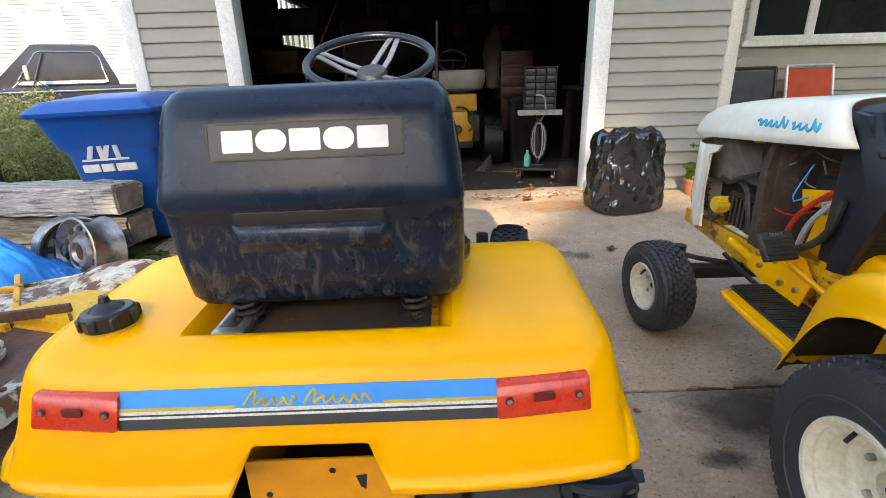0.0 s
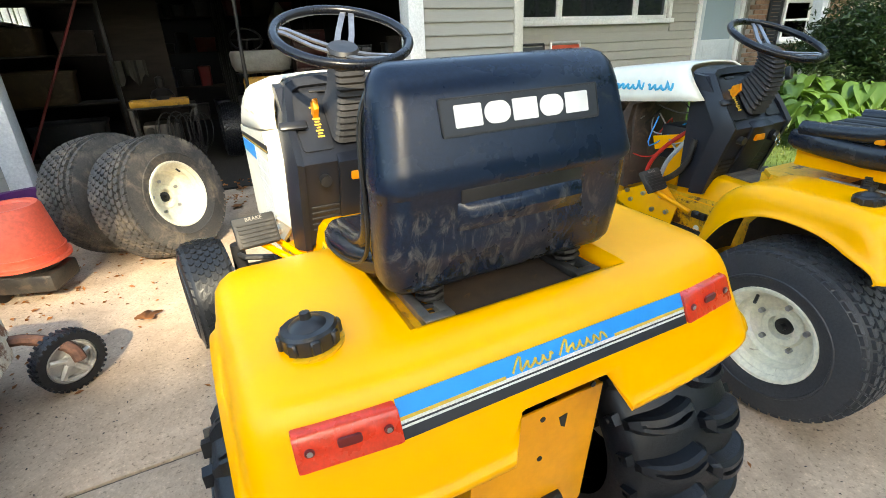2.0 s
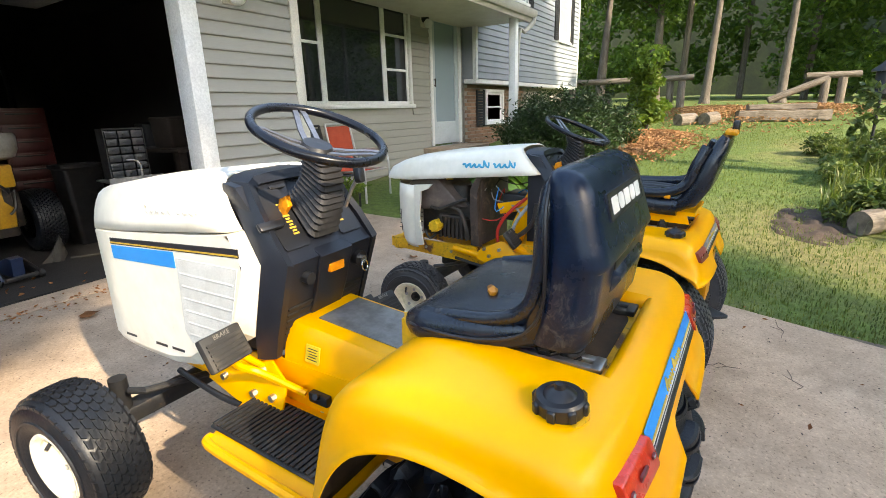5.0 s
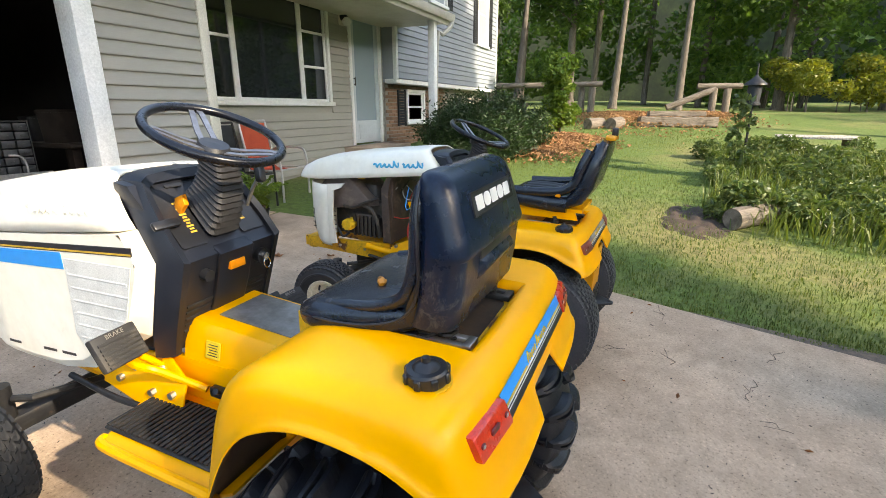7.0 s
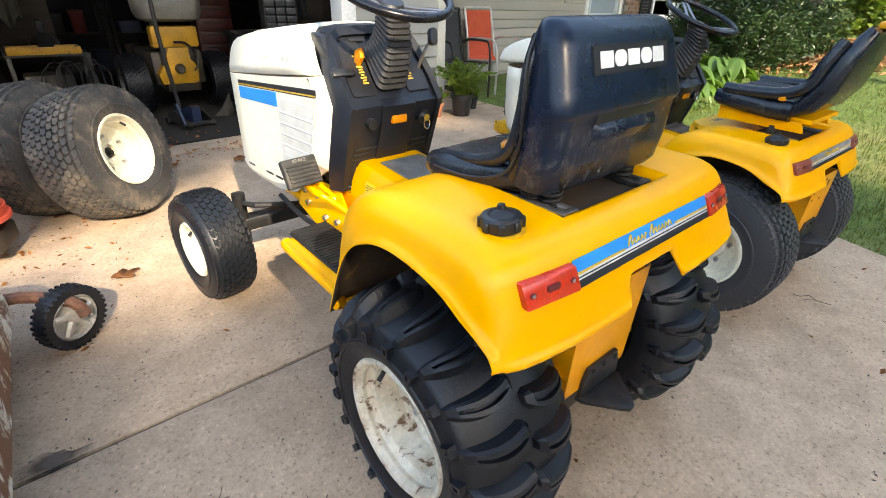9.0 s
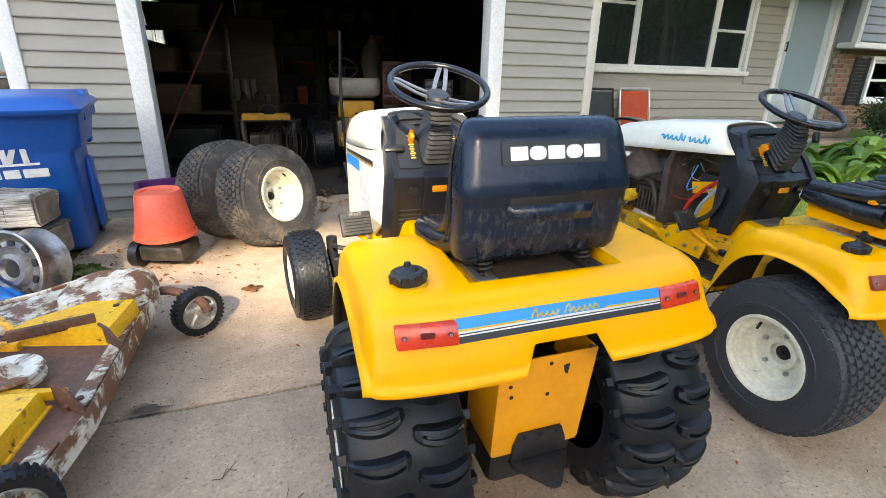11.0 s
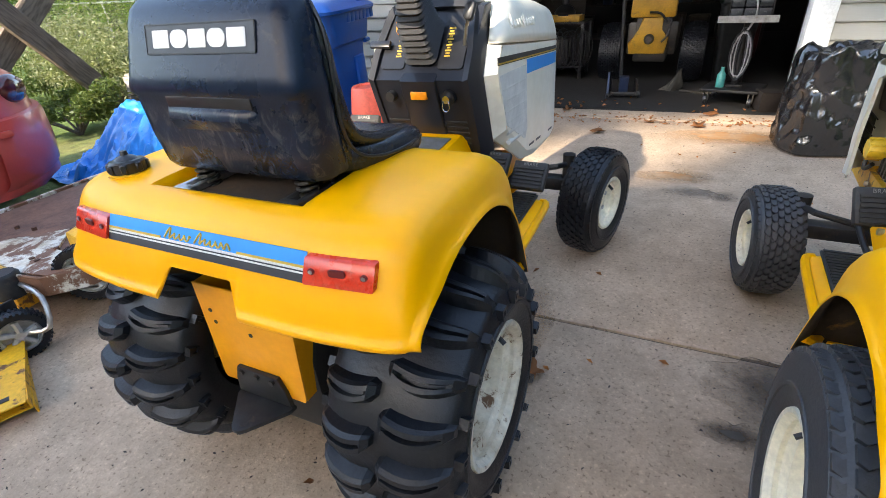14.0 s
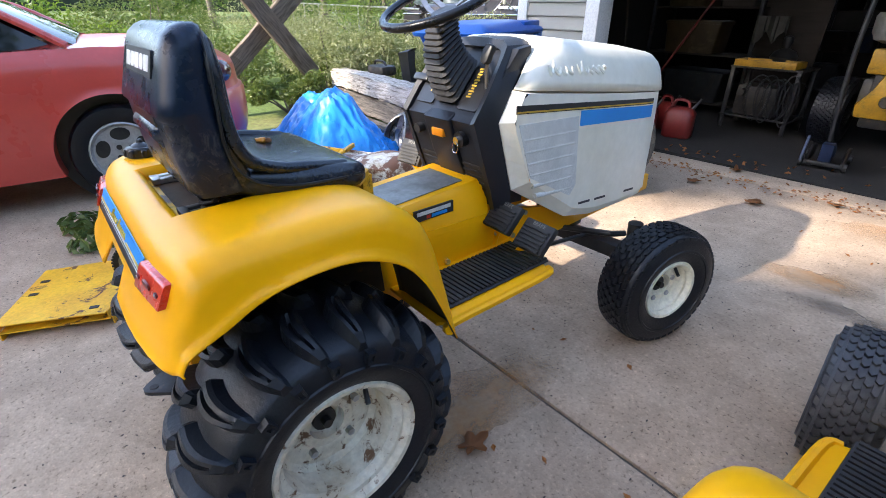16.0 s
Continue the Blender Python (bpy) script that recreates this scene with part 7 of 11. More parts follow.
def trash_bin():
    t = thing("wheeled_bin", on_drive(-2.145, 3.14, 9), "blue plastic wheeled rubbish bin with closed lid", "bin")
    rows = [(0.02, 0.46, 0.46), (0.06, 0.49, 0.50), (0.68, 0.57, 0.63), (0.71, 0.585, 0.637), (0.735, 0.665, 0.645), (0.80, 0.69, 0.675), (0.93, 0.735, 0.74), (0.985, 0.75, 0.77)]
    bm = bmesh.new()
    rings = [[(x, y - (d - 0.46) * 0.35, z) for x, y in rrect(w, d, 0.06, 4)] for z, w, d in rows]
    loft(bm, rings)
    body = part("body", bm, BIN_BLUE, t, "blue plastic bin body")
    bm = bmesh.new()
    rings = [[(x, y - 0.10, z) for x, y in rrect(w, d, 0.06, 4)] for z, w, d in ((0.955, 0.775, 0.845), (0.965, 0.80, 0.865), (0.985, 0.805, 0.87), (0.995, 0.785, 0.85), (1.045, 0.64, 0.72), (1.06, 0.42, 0.5))]
    loft(bm, rings)
    box(bm, -0.36, 0.36, 0.06, 0.30, 1.00, 1.05, 0.012)
    part("lid", bm, BIN_BLUE, t, "blue lid lightly domed")
    for k in range(7):
        bm = bmesh.new()
        y = 0.30 - k * 0.075
        box(bm, 0.335, 0.372, y - 0.03, y + 0.03, 0.88, 1.0, 0.01)
        part("rib", bm, BIN_BLUE, body)
    bm = bmesh.new()
    rod(bm, (0.30, 0.22, 0.70), (0.30, 0.30, 0.70), 0.02, seg=8)
    box(bm, 0.27, 0.31, 0.0, 0.16, 0.10, 0.60, 0.015)
    part("side_rail", bm, BIN_BLUE, body)
    # white mark and a plain bar for the number on the front face
    F = pose(-0.03, -0.386, 0.675, 100.2, 0, 0) @ Matrix.Scale(1.25, 4)
    bm = bmesh.new()
    for a, b in ((-0.10, -0.03), (-0.02, 0.05)):
        prism(bm, [(a, -0.04), (a + 0.025, -0.04), (a + 0.055, 0.03), (a + 0.03, 0.03)], "z", -0.01, 0.003, 0, F @ pose(0, 0.03, 0))
        prism(bm, [(b, -0.04), (b + 0.022, -0.04), (b - 0.008 + 0.03, 0.03), (b - 0.03 + 0.03, 0.03)], "z", -0.01, 0.003, 0, F @ pose(0, 0.03, 0))
    box(bm, -0.125, 0.11, -0.022, -0.014, -0.01, 0.003, 0, F)
    part("mark", bm, WHITE_DECAL, body, "white geometric mark")
    bm = bmesh.new()
    for x0, x1 in ((-0.135, -0.055), (-0.04, 0.02), (0.035, 0.135)):
        box(bm, x0, x1, -0.085, -0.045, -0.012, 0.003, 0, F)
    part("number_bar", bm, WHITE_DECAL, body, "white bar in place of a number")
    for s in (-1, 1):
        bm = bmesh.new()
        rod(bm, (s * 0.20, 0.25, 0.10), (s * 0.26, 0.25, 0.10), 0.10, seg=24)
        part("wheel", bm, BLACK_PLASTIC, t)


trash_bin()


def timber(a, b, w, h, seed, name="timber", mt=None, label="weathered grey squared timber with cracked grain", cat="timber", group="timber stack"):
    """A rough squared beam from a to b (centre line, world)."""
    a, b = Vector(a), Vector(b)
    rnd = random.Random(seed)
    L = (b - a).length
    M = Matrix.Translation(a) @ (b - a).to_track_quat("X", "Z").to_matrix().to_4x4()
    t = thing(name, M, label, cat, group)
    bm = bmesh.new()
    n = 60
    rings = []
    for i in range(n + 1):
        x = L * i / n
        ring = []
        for k, (y, z) in enumerate(rrect(w, h, min(w, h) * 0.16, 3)):
            j = 0.10 * min(w, h) * noise.noise(Vector((x * 2.2, k * 1.7, seed))) + 0.07 * min(w, h) * noise.noise(Vector((x * 7, k * 3.1, seed + 9)))
            f = 1 + j / max(w, h) * 2.2
            ring.append((x + (rnd.uniform(-0.02, 0.02) if i in (0, n) else 0), y * f, z * f))
        rings.append(ring)
    loft(bm, rings)
    part("beam", bm, mt or WEATHERED, t)
    for x in (-0.004, L - 0.006):
        bm = bmesh.new()
        prism(bm, rrect(w * 0.86, h * 0.86, 0.02, 2), "x", x, x + 0.012)
        part("end_grain", bm, WOOD_END, t)
    return t


timber((-4.75, 3.02, 0.20), (-1.93, 2.63, 0.26), 0.26, 0.20, 1, mt=SHADED_TIMBER, label="weathered squared timber with cracked grain, shade in its colour")
timber((-4.70, 3.00, 0.42), (-1.95, 2.60, 0.48), 0.25, 0.19, 2)
timber((-4.3, 2.66, 0.08), (-2.25, 2.42, 0.12), 0.16, 0.12, 3, mt=SHADED_TIMBER, label="weathered squared timber with cracked grain, shade in its colour")


def tarp():
    """A crumpled tarp thrown over a heap."""
    bm = bmesh.new()
    nx, ny = 110, 84
    g = []
    for j in range(ny + 1):
        row = []
        for i in range(nx + 1):
            u, v = i / nx * 2 - 1, j / ny * 2 - 1
            x, y = u * 0.95, v * 0.62
            h = 0.46 * math.exp(-((u + 0.20) ** 2 * 5.0 + v * v * 2.2)) + 0.58 * math.exp(-((u - 0.52) ** 2 * 7 + (v + 0.1) ** 2 * 2.8))
            f = 0.05 * noise.noise(Vector((x * 4, y * 4, 1))) + 0.085 * (0.35 - abs(noise.noise(Vector((x * 5 + y * 2, y * 3.5, 5))))) + 0.045 * (0.3 - abs(noise.noise(Vector((x * 11 - y * 5, y * 9, 8))))) + 0.045 * (0.25 - abs(noise.noise(Vector((x * 15 + y * 9, y * 13 - x * 4, 3))))) + 0.014 * noise.noise(Vector((x * 30, y * 30, 2)))
            e = max(abs(u), abs(v))
            z = max(0.012 + 0.01 * noise.noise(Vector((x * 12, y * 12, 7))), h + f - 0.10 * max(0, e - 0.8) * 5)
            row.append(bm.verts.new((x + 0.06 * noise.noise(Vector((x * 3, y * 3, 11))), y + 0.06 * noise.noise(Vector((x * 3, y * 3, 17))), z)))
        g.append(row)
    for j in range(ny):
        for i in range(nx):
            bm.faces.new((g[j][i], g[j][i + 1], g[j + 1][i + 1], g[j + 1][i]))
    ob = part("tarp", bm, TARP_BLUE)
    sol = ob.modifiers.new("thickness", "SOLIDIFY")
    sol.thickness = 0.002
    ob.matrix_world = on_drive(-2.84, 1.86, -8) @ Matrix.Diagonal((1.04, 0.95, 1.0, 1))
    tagged(ob, "crumpled bright blue tarp over a low heap", "tarp")


tarp()


def steel_wheel(x, y, z, rz, ry, label):
    """A bare pressed-steel car wheel with a ring of slots."""
    t = thing("steel_wheel", on_drive(x, y, rz, z) @ pose(0, 0, 0, 0, ry, 0), label, "wheel")
    bm = bmesh.new()
    lathe(bm, [(-0.09, 0.195), (-0.085, 0.205), (-0.07, 0.20), (-0.05, 0.185), (-0.02, 0.172), (0.02, 0.172), (0.045, 0.182), (0.075, 0.20), (0.09, 0.205), (0.095, 0.195), (0.080, 0.188), (0.05, 0.172), (0.02, 0.162), (-0.02, 0.162), (-0.06, 0.178)], "x", 48, closed=True)
    part("rim", bm, WHEEL_STEEL, t, "silver steel rim")
    bm = bmesh.new()
    lathe(bm, [(0.035, 0.168), (0.06, 0.150), (0.062, 0.125), (0.045, 0.105), (0.075, 0.085), (0.080, 0.06), (0.060, 0.045), (0.060, 0.032), (0.02, 0.032), (0.02, 0.10), (0.01, 0.165)], "x", 48, closed=True)
    disc = part("disc", bm, WHEEL_STEEL, t)
    for k in range(10):
        a = 2 * math.pi * k / 10
        bm = bmesh.new()
        prism(bm, rrect(0.042, 0.028, 0.009, 3), "x", 0.056, 0.0665, 0, pose(0, 0, 0, math.degrees(a), 0, 0) @ Matrix.Translation((0, 0, 0.138)))
        part("slot", bm, BLACK_METAL, disc)
    bm = bmesh.new()
    rod(bm, (0.03, 0, 0), (0.0625, 0, 0), 0.046, seg=20)
    part("hub_hole", bm, BLACK_METAL, disc)


steel_wheel(-1.93, 2.13, 0.225, -116, -14, "silver pressed-steel car wheel leaning on junk")
steel_wheel(-2.12, 2.25, 0.20, -40, -6, "dusty steel car wheel lying behind another")


def spare(x, y, rz, lean, label):
    t = thing("spare_tyre", on_drive(x, y, rz) @ pose(0, 0, 0, 0, lean, 0), label, "wheel", "spare tractor wheels")
    wheel(t, 0, 0, 1, 0.362, 0.30, 0.188, "turf", TYRE_DUSTY, CREAM_RIM, dish=0.11, tread_depth=0.014)
    return t


spare(-0.61, 2.73, -44, -13, "turf tyre on a cream rim leaning against another")
spare(-0.89, 2.99, -44, -12, "dusty turf tyre leaning behind another")


def bucket_engine(x, y):
    t = thing("small_engine", on_drive(x, y, -20), "small wheeled engine unit standing on the drive", "engine")
    bm = bmesh.new()
    box(bm, -0.13, 0.15, -0.12, 0.12, 0.06, 0.16, 0.02)
    rod(bm, (0.0, 0, 0.15), (0, 0, 0.21), 0.12, 0.13, seg=24)
    part("crankcase", bm, ENGINE_BLACK, t)
    bm = bmesh.new()
    tube(bm, [(0.145 * math.cos(a), 0.145 * math.sin(a), 0.20) for a in (k * 0.3927 for k in range(16))], 0.005, seg=6, closed=True)
    part("wire_ring", bm, RUST, t)
    bm = bmesh.new()
    rod(bm, (-0.20, -0.05, 0.085), (-0.145, -0.05, 0.085), 0.085, seg=28)
    wh = part("wheel", bm, BLACK_PLASTIC, t, "black wheel")
    bm = bmesh.new()
    lathe(bm, [(-0.206, 0.0), (-0.206, 0.05), (-0.200, 0.055)], "x", 24, Matrix.Translation((0, -0.05, 0.085)))
    part("wheel_face", bm, STEEL, wh)
    b = thing("bucket", on_drive(x, y, -20, 0.205), "upturned red-orange plastic bucket on a small engine", "bucket")
    bm = bmesh.new()
    lathe(bm, [(0.0, 0.168), (0.0, 0.176), (0.05, 0.170), (0.28, 0.135), (0.297, 0.125), (0.294, 0.098), (0.284, 0.092), (0.284, 0.0)], "z", 40)
    part("shell", bm, RED_BUCKET, b)
    bm = bmesh.new()
    lathe(bm, [(0.002, 0.1765), (0.0, 0.180), (0.0, 0.187), (0.018, 0.187), (0.021, 0.177)], "z", 40)
    part("rim", bm, RED_BUCKET, b)
    bm = bmesh.new()
    lathe(bm, [(0.052, 0.1705), (0.052, 0.176), (0.060, 0.175), (0.060, 0.169)], "z", 40)
    part("stiffening_ring", bm, RED_BUCKET, b)


bucket_engine(-1.32, 2.55)


def tub(x, y):
    t = thing("storage_tub", on_drive(x, y, 12), "empty dark purple plastic tub by the garage jamb", "tub")
    bm = bmesh.new()
    rings = [[(a, b, z) for a, b in rrect(w, d, 0.08, 4)] for z, w, d in ((0.0, 0.46, 0.36), (0.01, 0.48, 0.38), (0.28, 0.56, 0.44), (0.29, 0.61, 0.49), (0.31, 0.61, 0.49), (0.305, 0.55, 0.43), (0.02, 0.47, 0.37))]
    loft(bm, rings)
    part("shell", bm, PURPLE, t)


tub(-1.38, 3.52)


def yellow_panels():
    """Two bent sheet-metal covers lying on the concrete."""
    for k, (x, y, rz, up) in enumerate(((-1.36, -0.22, 68, 0.0), (-1.35, -0.22, 66, 0.04))):
        t = thing("sheet_panel", on_drive(x, y, rz, up), "bent yellow sheet-metal cover with rust scars", "panel", "loose yellow covers")
        bm = bmesh.new()
        prism(bm, [(-0.20, -0.24), (0.22, -0.26), (0.24, 0.20), (0.10, 0.27), (-0.20, 0.25)], "z", 0.030, 0.036, 0.002)
        box(bm, -0.20, -0.194, -0.24, 0.25, 0.0, 0.034)
        box(bm, 0.220, 0.226, -0.25, 0.18, 0.0, 0.034)
        p = part("sheet", bm, YELLOW_DECK, t)
        for hx, hy in ((0.16, -0.20), (-0.15, 0.0), (-0.15, 0.12)):
            bm = bmesh.new()
            box(bm, hx - 0.018, hx + 0.018, hy - 0.011, hy + 0.011, 0.0355, 0.0385)
            part("slot", bm, BLACK_METAL, p)


yellow_panels()


def car():
    """Small red coupe, nose pointing away down the drive."""
    t = thing("car", on_drive(-3.84, -0.94, -8) @ Matrix.Scale(1.12, 4), "faded red small coupe parked beside the drive", "car")

    # local: +y is the tail, x to the right side
    def belt(y):
        return float(np.interp(y, (-2.06, -1.9, -1.2, -0.4, 0.6, 1.2, 1.5, 1.75, 1.9, 2.06), (0.60, 0.68, 0.79, 0.86, 0.895, 0.90, 0.885, 0.845, 0.80, 0.70)))

    def plan(y):
        e = min(1.0, max(0.0, (abs(y) - 1.50) / 0.56))
        return 0.82 * (1 - e ** 2.4) ** (1 / 2.4)

    def half_width(y, z):
        b = belt(y)
        return plan(y) * (1 - 0.42 * (z - 0.52) ** 2) - 0.035 * max(0.0, (z - b + 0.10) / 0.10) ** 2 + 0.006 * (z < 0.43)

    for s in (-1, 1):
        for wy, y0, y1 in ((-1.30, -2.04, 0.0), (1.22, 0.0, 2.04)):
            bm = bmesh.new()
            rings = []
            for k in range(61):
                a = radians(-17 + 214 * k / 60)
                ca, sa = math.cos(a), math.sin(a)
                r = 0.35
                while r < 2.0 and y0 < wy + ca * r < y1 and 0.198 < 0.30 + sa * r < belt(wy + ca * r):
                    r += 0.004
                ring = []
                for q in range(11):
                    rr = 0.35 + (r - 0.35) * q / 10
                    y, z = wy + ca * rr, 0.30 + sa * rr
                    ring.append((s * (half_width(y, z) + (0.010 if q == 0 else 0.0)), y, z))
                y, z = ring[0][1:]
                rings.append([(ring[0][0] - s * 0.16, y, z)] + ring)
            loft(bm, rings, closed=False)
            part("side_panel", bm, CAR_RED, t, "faded red body side with round wheel arch")
            bm = bmesh.new()
            rod(bm, (s * 0.45, wy, 0.30), (s * 0.66, wy, 0.30), 0.37, seg=40)
            part("wheel_arch", bm, BLACK_PLASTIC, t, "dark wheel arch")
            car_wheel(t, s * 0.745, wy, s)
        # lamps at the tail's corners, marker on the bumper's side
        M = Matrix.Translation((s * 0.652, 1.885, 0.705)) @ pose(0, 0, 0, 0, 0, -s * 48)
        bm = bmesh.new()
        bmesh.ops.create_uvsphere(bm, u_segments=24, v_segments=14, radius=1)
        xf(bm, bm.verts, M @ Matrix.Diagonal((0.105, 0.038, 0.072, 1)))
        part("tail_lamp", bm, DARK_LAMP, t, "dark red oval tail lamp")
        bm = bmesh.new()
        prism(bm, rrect(0.11, 0.030, 0.010, 3, 1.70, 0.52), "x", s * 0.795, s * 0.828, 0.002)
        part("side_marker", bm, CAR_RED, t)
        # glass and its frame
        bm = bmesh.new()
        g = ((-0.62, 0.895), (-0.15, 1.17), (0.40, 1.19), (0.72, 1.12), (1.02, 0.925), (0.9, 0.905))
        loft(bm, [[(s * (0.735 - 0.45 * (z - 0.88) - d), y, z) for y, z in g] for d in (0.0, 0.02)])
        part("side_window", bm, CAR_GLASS, t)
        bm = bmesh.new()
        tube(bm, [(s * (0.742 - 0.45 * (z - 0.88)), y, z) for y, z in ((-0.70, 0.885), (-0.18, 1.185), (0.42, 1.205), (0.76, 1.13), (1.10, 0.915))], 0.022, seg=8, n=4)
        part("window_frame", bm, CAR_RED, t)
    # bonnet, deck and the crown of the body
    bm = bmesh.new()
    rings = []
    for k in range(42):
        y = -2.05 + 4.1 * k / 41
        b = belt(y)
        rings.append([(half_width(y, b) * q, y, b + 0.045 * (1 - q * q)) for q in (-1, -0.97, -0.9, -0.75, -0.5, -0.25, 0, 0.25, 0.5, 0.75, 0.9, 0.97, 1)])
    loft(bm, rings, closed=False)
    part("body", bm, CAR_RED, t, "faded red bonnet and boot lid")
    bm = bmesh.new()
    rings = []
    for y, rz_, hw in ((-0.72, 0.90, 0.60), (-0.45, 1.04, 0.61), (-0.16, 1.19, 0.59), (0.15, 1.215, 0.585), (0.45, 1.205, 0.58), (0.78, 1.13, 0.58), (1.14, 0.925, 0.60)):
        rings.append([(-hw, y, rz_ - 0.02), (-hw * 0.8, y, rz_ + 0.012), (0, y, rz_ + 0.03), (hw * 0.8, y, rz_ + 0.012), (hw, y, rz_ - 0.02)])
    loft(bm, rings[:3], closed=False)
    part("windscreen", bm, CAR_GLASS, t)
    bm = bmesh.new()
    loft(bm, rings[2:6], closed=False)
    part("roof", bm, CAR_RED, t)
    bm = bmesh.new()
    loft(bm, rings[5:], closed=False)
    part("rear_window", bm, CAR_GLASS, t)
    # tail and nose
    for e in (-1, 1):
        bm = bmesh.new()
        rings = []
        for z in (0.30, 0.45, 0.60, 0.72):
            ring = []
            for k in range(25):
                a = radians(-86 + 172 * k / 24)
                y = 1.50 + 0.552 * abs(math.cos(a)) ** 0.83
                x = plan(y) * (1 if a > 0 else -1) if abs(a) > 0.03 else 0.0
                ring.append((x * (1 - 0.42 * (z - 0.52) ** 2), e * (y - 0.004), min(z, belt(y))))
            rings.append(ring)
        loft(bm, rings, closed=False)
        part("end_panel", bm, CAR_RED, t)
        bm = bmesh.new()
        rings = []
        for z, d in ((0.24, -0.02), (0.28, 0.012), (0.40, 0.030), (0.555, 0.034), (0.580, 0.026), (0.588, 0.0)):
            ring = []
            for k in range(25):
                a = radians(-80 + 160 * k / 24)
                y = 1.50 + 0.556 * abs(math.cos(a)) ** 0.83
                x = (plan(y) + d * 0.6) * (1 if a > 0 else -1) if abs(a) > 0.03 else 0.0
                ring.append((x, e * (y + d), z))
            rings.append(ring)
        loft(bm, rings, closed=False)
        part("bumper", bm, CAR_RED, t, "red moulded bumper")


DARK_LAMP = mat("dark_tail_lamp", (0.09, 0.012, 0.012), 0.12, scale=8, bump=0, coat=0.5)


def car_wheel(t, x, y, s):
    M = pose(x, y, 0.29) @ Matrix.Diagonal((s, 1, 1, 1))
    bm = bmesh.new()
    lathe(bm, [(-0.10, 0.19), (-0.10, 0.27), (-0.07, 0.29), (0.03, 0.29), (0.055, 0.275), (0.06, 0.24), (0.05, 0.195), (0.04, 0.19)], "x", 48, M, closed=True)
    w = part("wheel", bm, TYRE, t, "black tyre on a dull alloy rim")
    bm = bmesh.new()
    lathe(bm, [(0.045, 0.192), (0.052, 0.182), (0.040, 0.175), (0.030, 0.165), (0.028, 0.0)], "x", 48, M, caps=False)
    al = part("rim", bm, ALLOY, w, "dull five-hole alloy rim")
    for k in range(5):
        a = 2 * math.pi * (k + 0.25) / 5
        bm = bmesh.new()
        lathe(bm, [(0.027, 1.0), (0.0325, 1.0), (0.0325, 0.0)], "x", 20, M @ pose(0, 0.118 * math.cos(a), 0.118 * math.sin(a), math.degrees(a), 0, 0) @ Matrix.Diagonal((1, 0.038, 0.054, 1)))
        part("hole", bm, BLACK_METAL, w)
    for k in range(4):
        a = 2 * math.pi * (k + 0.4) / 4
        bm = bmesh.new()
        lathe(bm, [(0.026, 0.016), (0.032, 0.016), (0.032, 0.0)], "x", 12, M @ Matrix.Translation((0, 0.045 * math.cos(a), 0.045 * math.sin(a))))
        part("wheel_nut", bm, BLACK_METAL, w)


car()


def loose_wheel(x, y, rz):
    t = thing("spare_tyre", on_drive(x, y, rz), "deep-lugged black tyre standing at the edge of the drive", "wheel", "spare tractor wheels")
    wheel(t, 0, 0, -1, 0.31, 0.27, 0.165, "lug", TYRE, CREAM_RIM, dish=0.09, tread_depth=0.024)


loose_wheel(1.56, -1.67, 15)

# ---- along the garage and the porch ----
BAG_BLACK = mat("black_bin_liner", (0.012, 0.012, 0.014), 0.17, c2=(0.02, 0.02, 0.022), scale=8, bump=0.6, bump_scale=11, stretch=(1, 1, 0.5), rough_var=0.08)
BAG_BLACK.node_tree.nodes["Principled BSDF"].inputs["Specular IOR Level"].default_value = 1.0
for nd in BAG_BLACK.node_tree.nodes:
    if nd.type == "BUMP":
        nd.inputs["Distance"].default_value, nd.inputs["Strength"].default_value = 0.10, 0.8
        nd.inputs["Height"].links[0].from_node.inputs["Detail"].default_value = 1.2
TERRACOTTA = mat("terracotta", (0.30, 0.11, 0.055), 0.8, c2=(0.24, 0.09, 0.05), scale=9, bump=0.2)
RED_CANVAS = mat("red_sling_fabric", (0.48, 0.075, 0.03), 0.8, c2=(0.42, 0.06, 0.025), scale=9, fine=200, fine_amt=0.15, bump=0.2, bump_scale=300)
CHAIR_TUBE = mat("pale_metal_tube", (0.55, 0.54, 0.52), 0.35, metal=0.5, scale=9, bump=0.02)


def leaf_mat(name, c, c2, trans=0.35, rough=0.45):
    m = bpy.data.materials.new(name)
    m.use_nodes = True
    nt = m.node_tree
    b = nt.nodes["Principled BSDF"]
    g = nt.nodes.new("ShaderNodeNewGeometry")
    r = ramp_node(nt, [(0.0, c), (0.55, tuple((u + v) / 2 for u, v in zip(c, c2))), (1.0, c2)])
    nt.links.new(g.outputs["Random Per Island"], r.inputs[0])
    n = noise_node(nt, 1.3, 4, 0.6)
    r2 = ramp_node(nt, [(0.3, (0.7, 0.7, 0.7)), (0.7, (1.25, 1.25, 1.2))])
    nt.links.new(n.outputs[0], r2.inputs[0])
    col = mix_node(nt, 1.0, r.outputs[0], r2.outputs[0], "MULTIPLY")
    nt.links.new(col, b.inputs["Base Color"])
    b.inputs["Roughness"].default_value = rough
    t = nt.nodes.new("ShaderNodeBsdfTranslucent")
    nt.links.new(mix_node(nt, 1.0, col, (1.5, 1.6, 0.8), "MULTIPLY"), t.inputs[0])
    mx = nt.nodes.new("ShaderNodeMixShader")
    mx.inputs[0].default_value = trans
    nt.links.new(b.outputs[0], mx.inputs[1])
    nt.links.new(t.outputs[0], mx.inputs[2])
    nt.links.new(mx.outputs[0], nt.nodes["Material Output"].inputs[0])
    return m


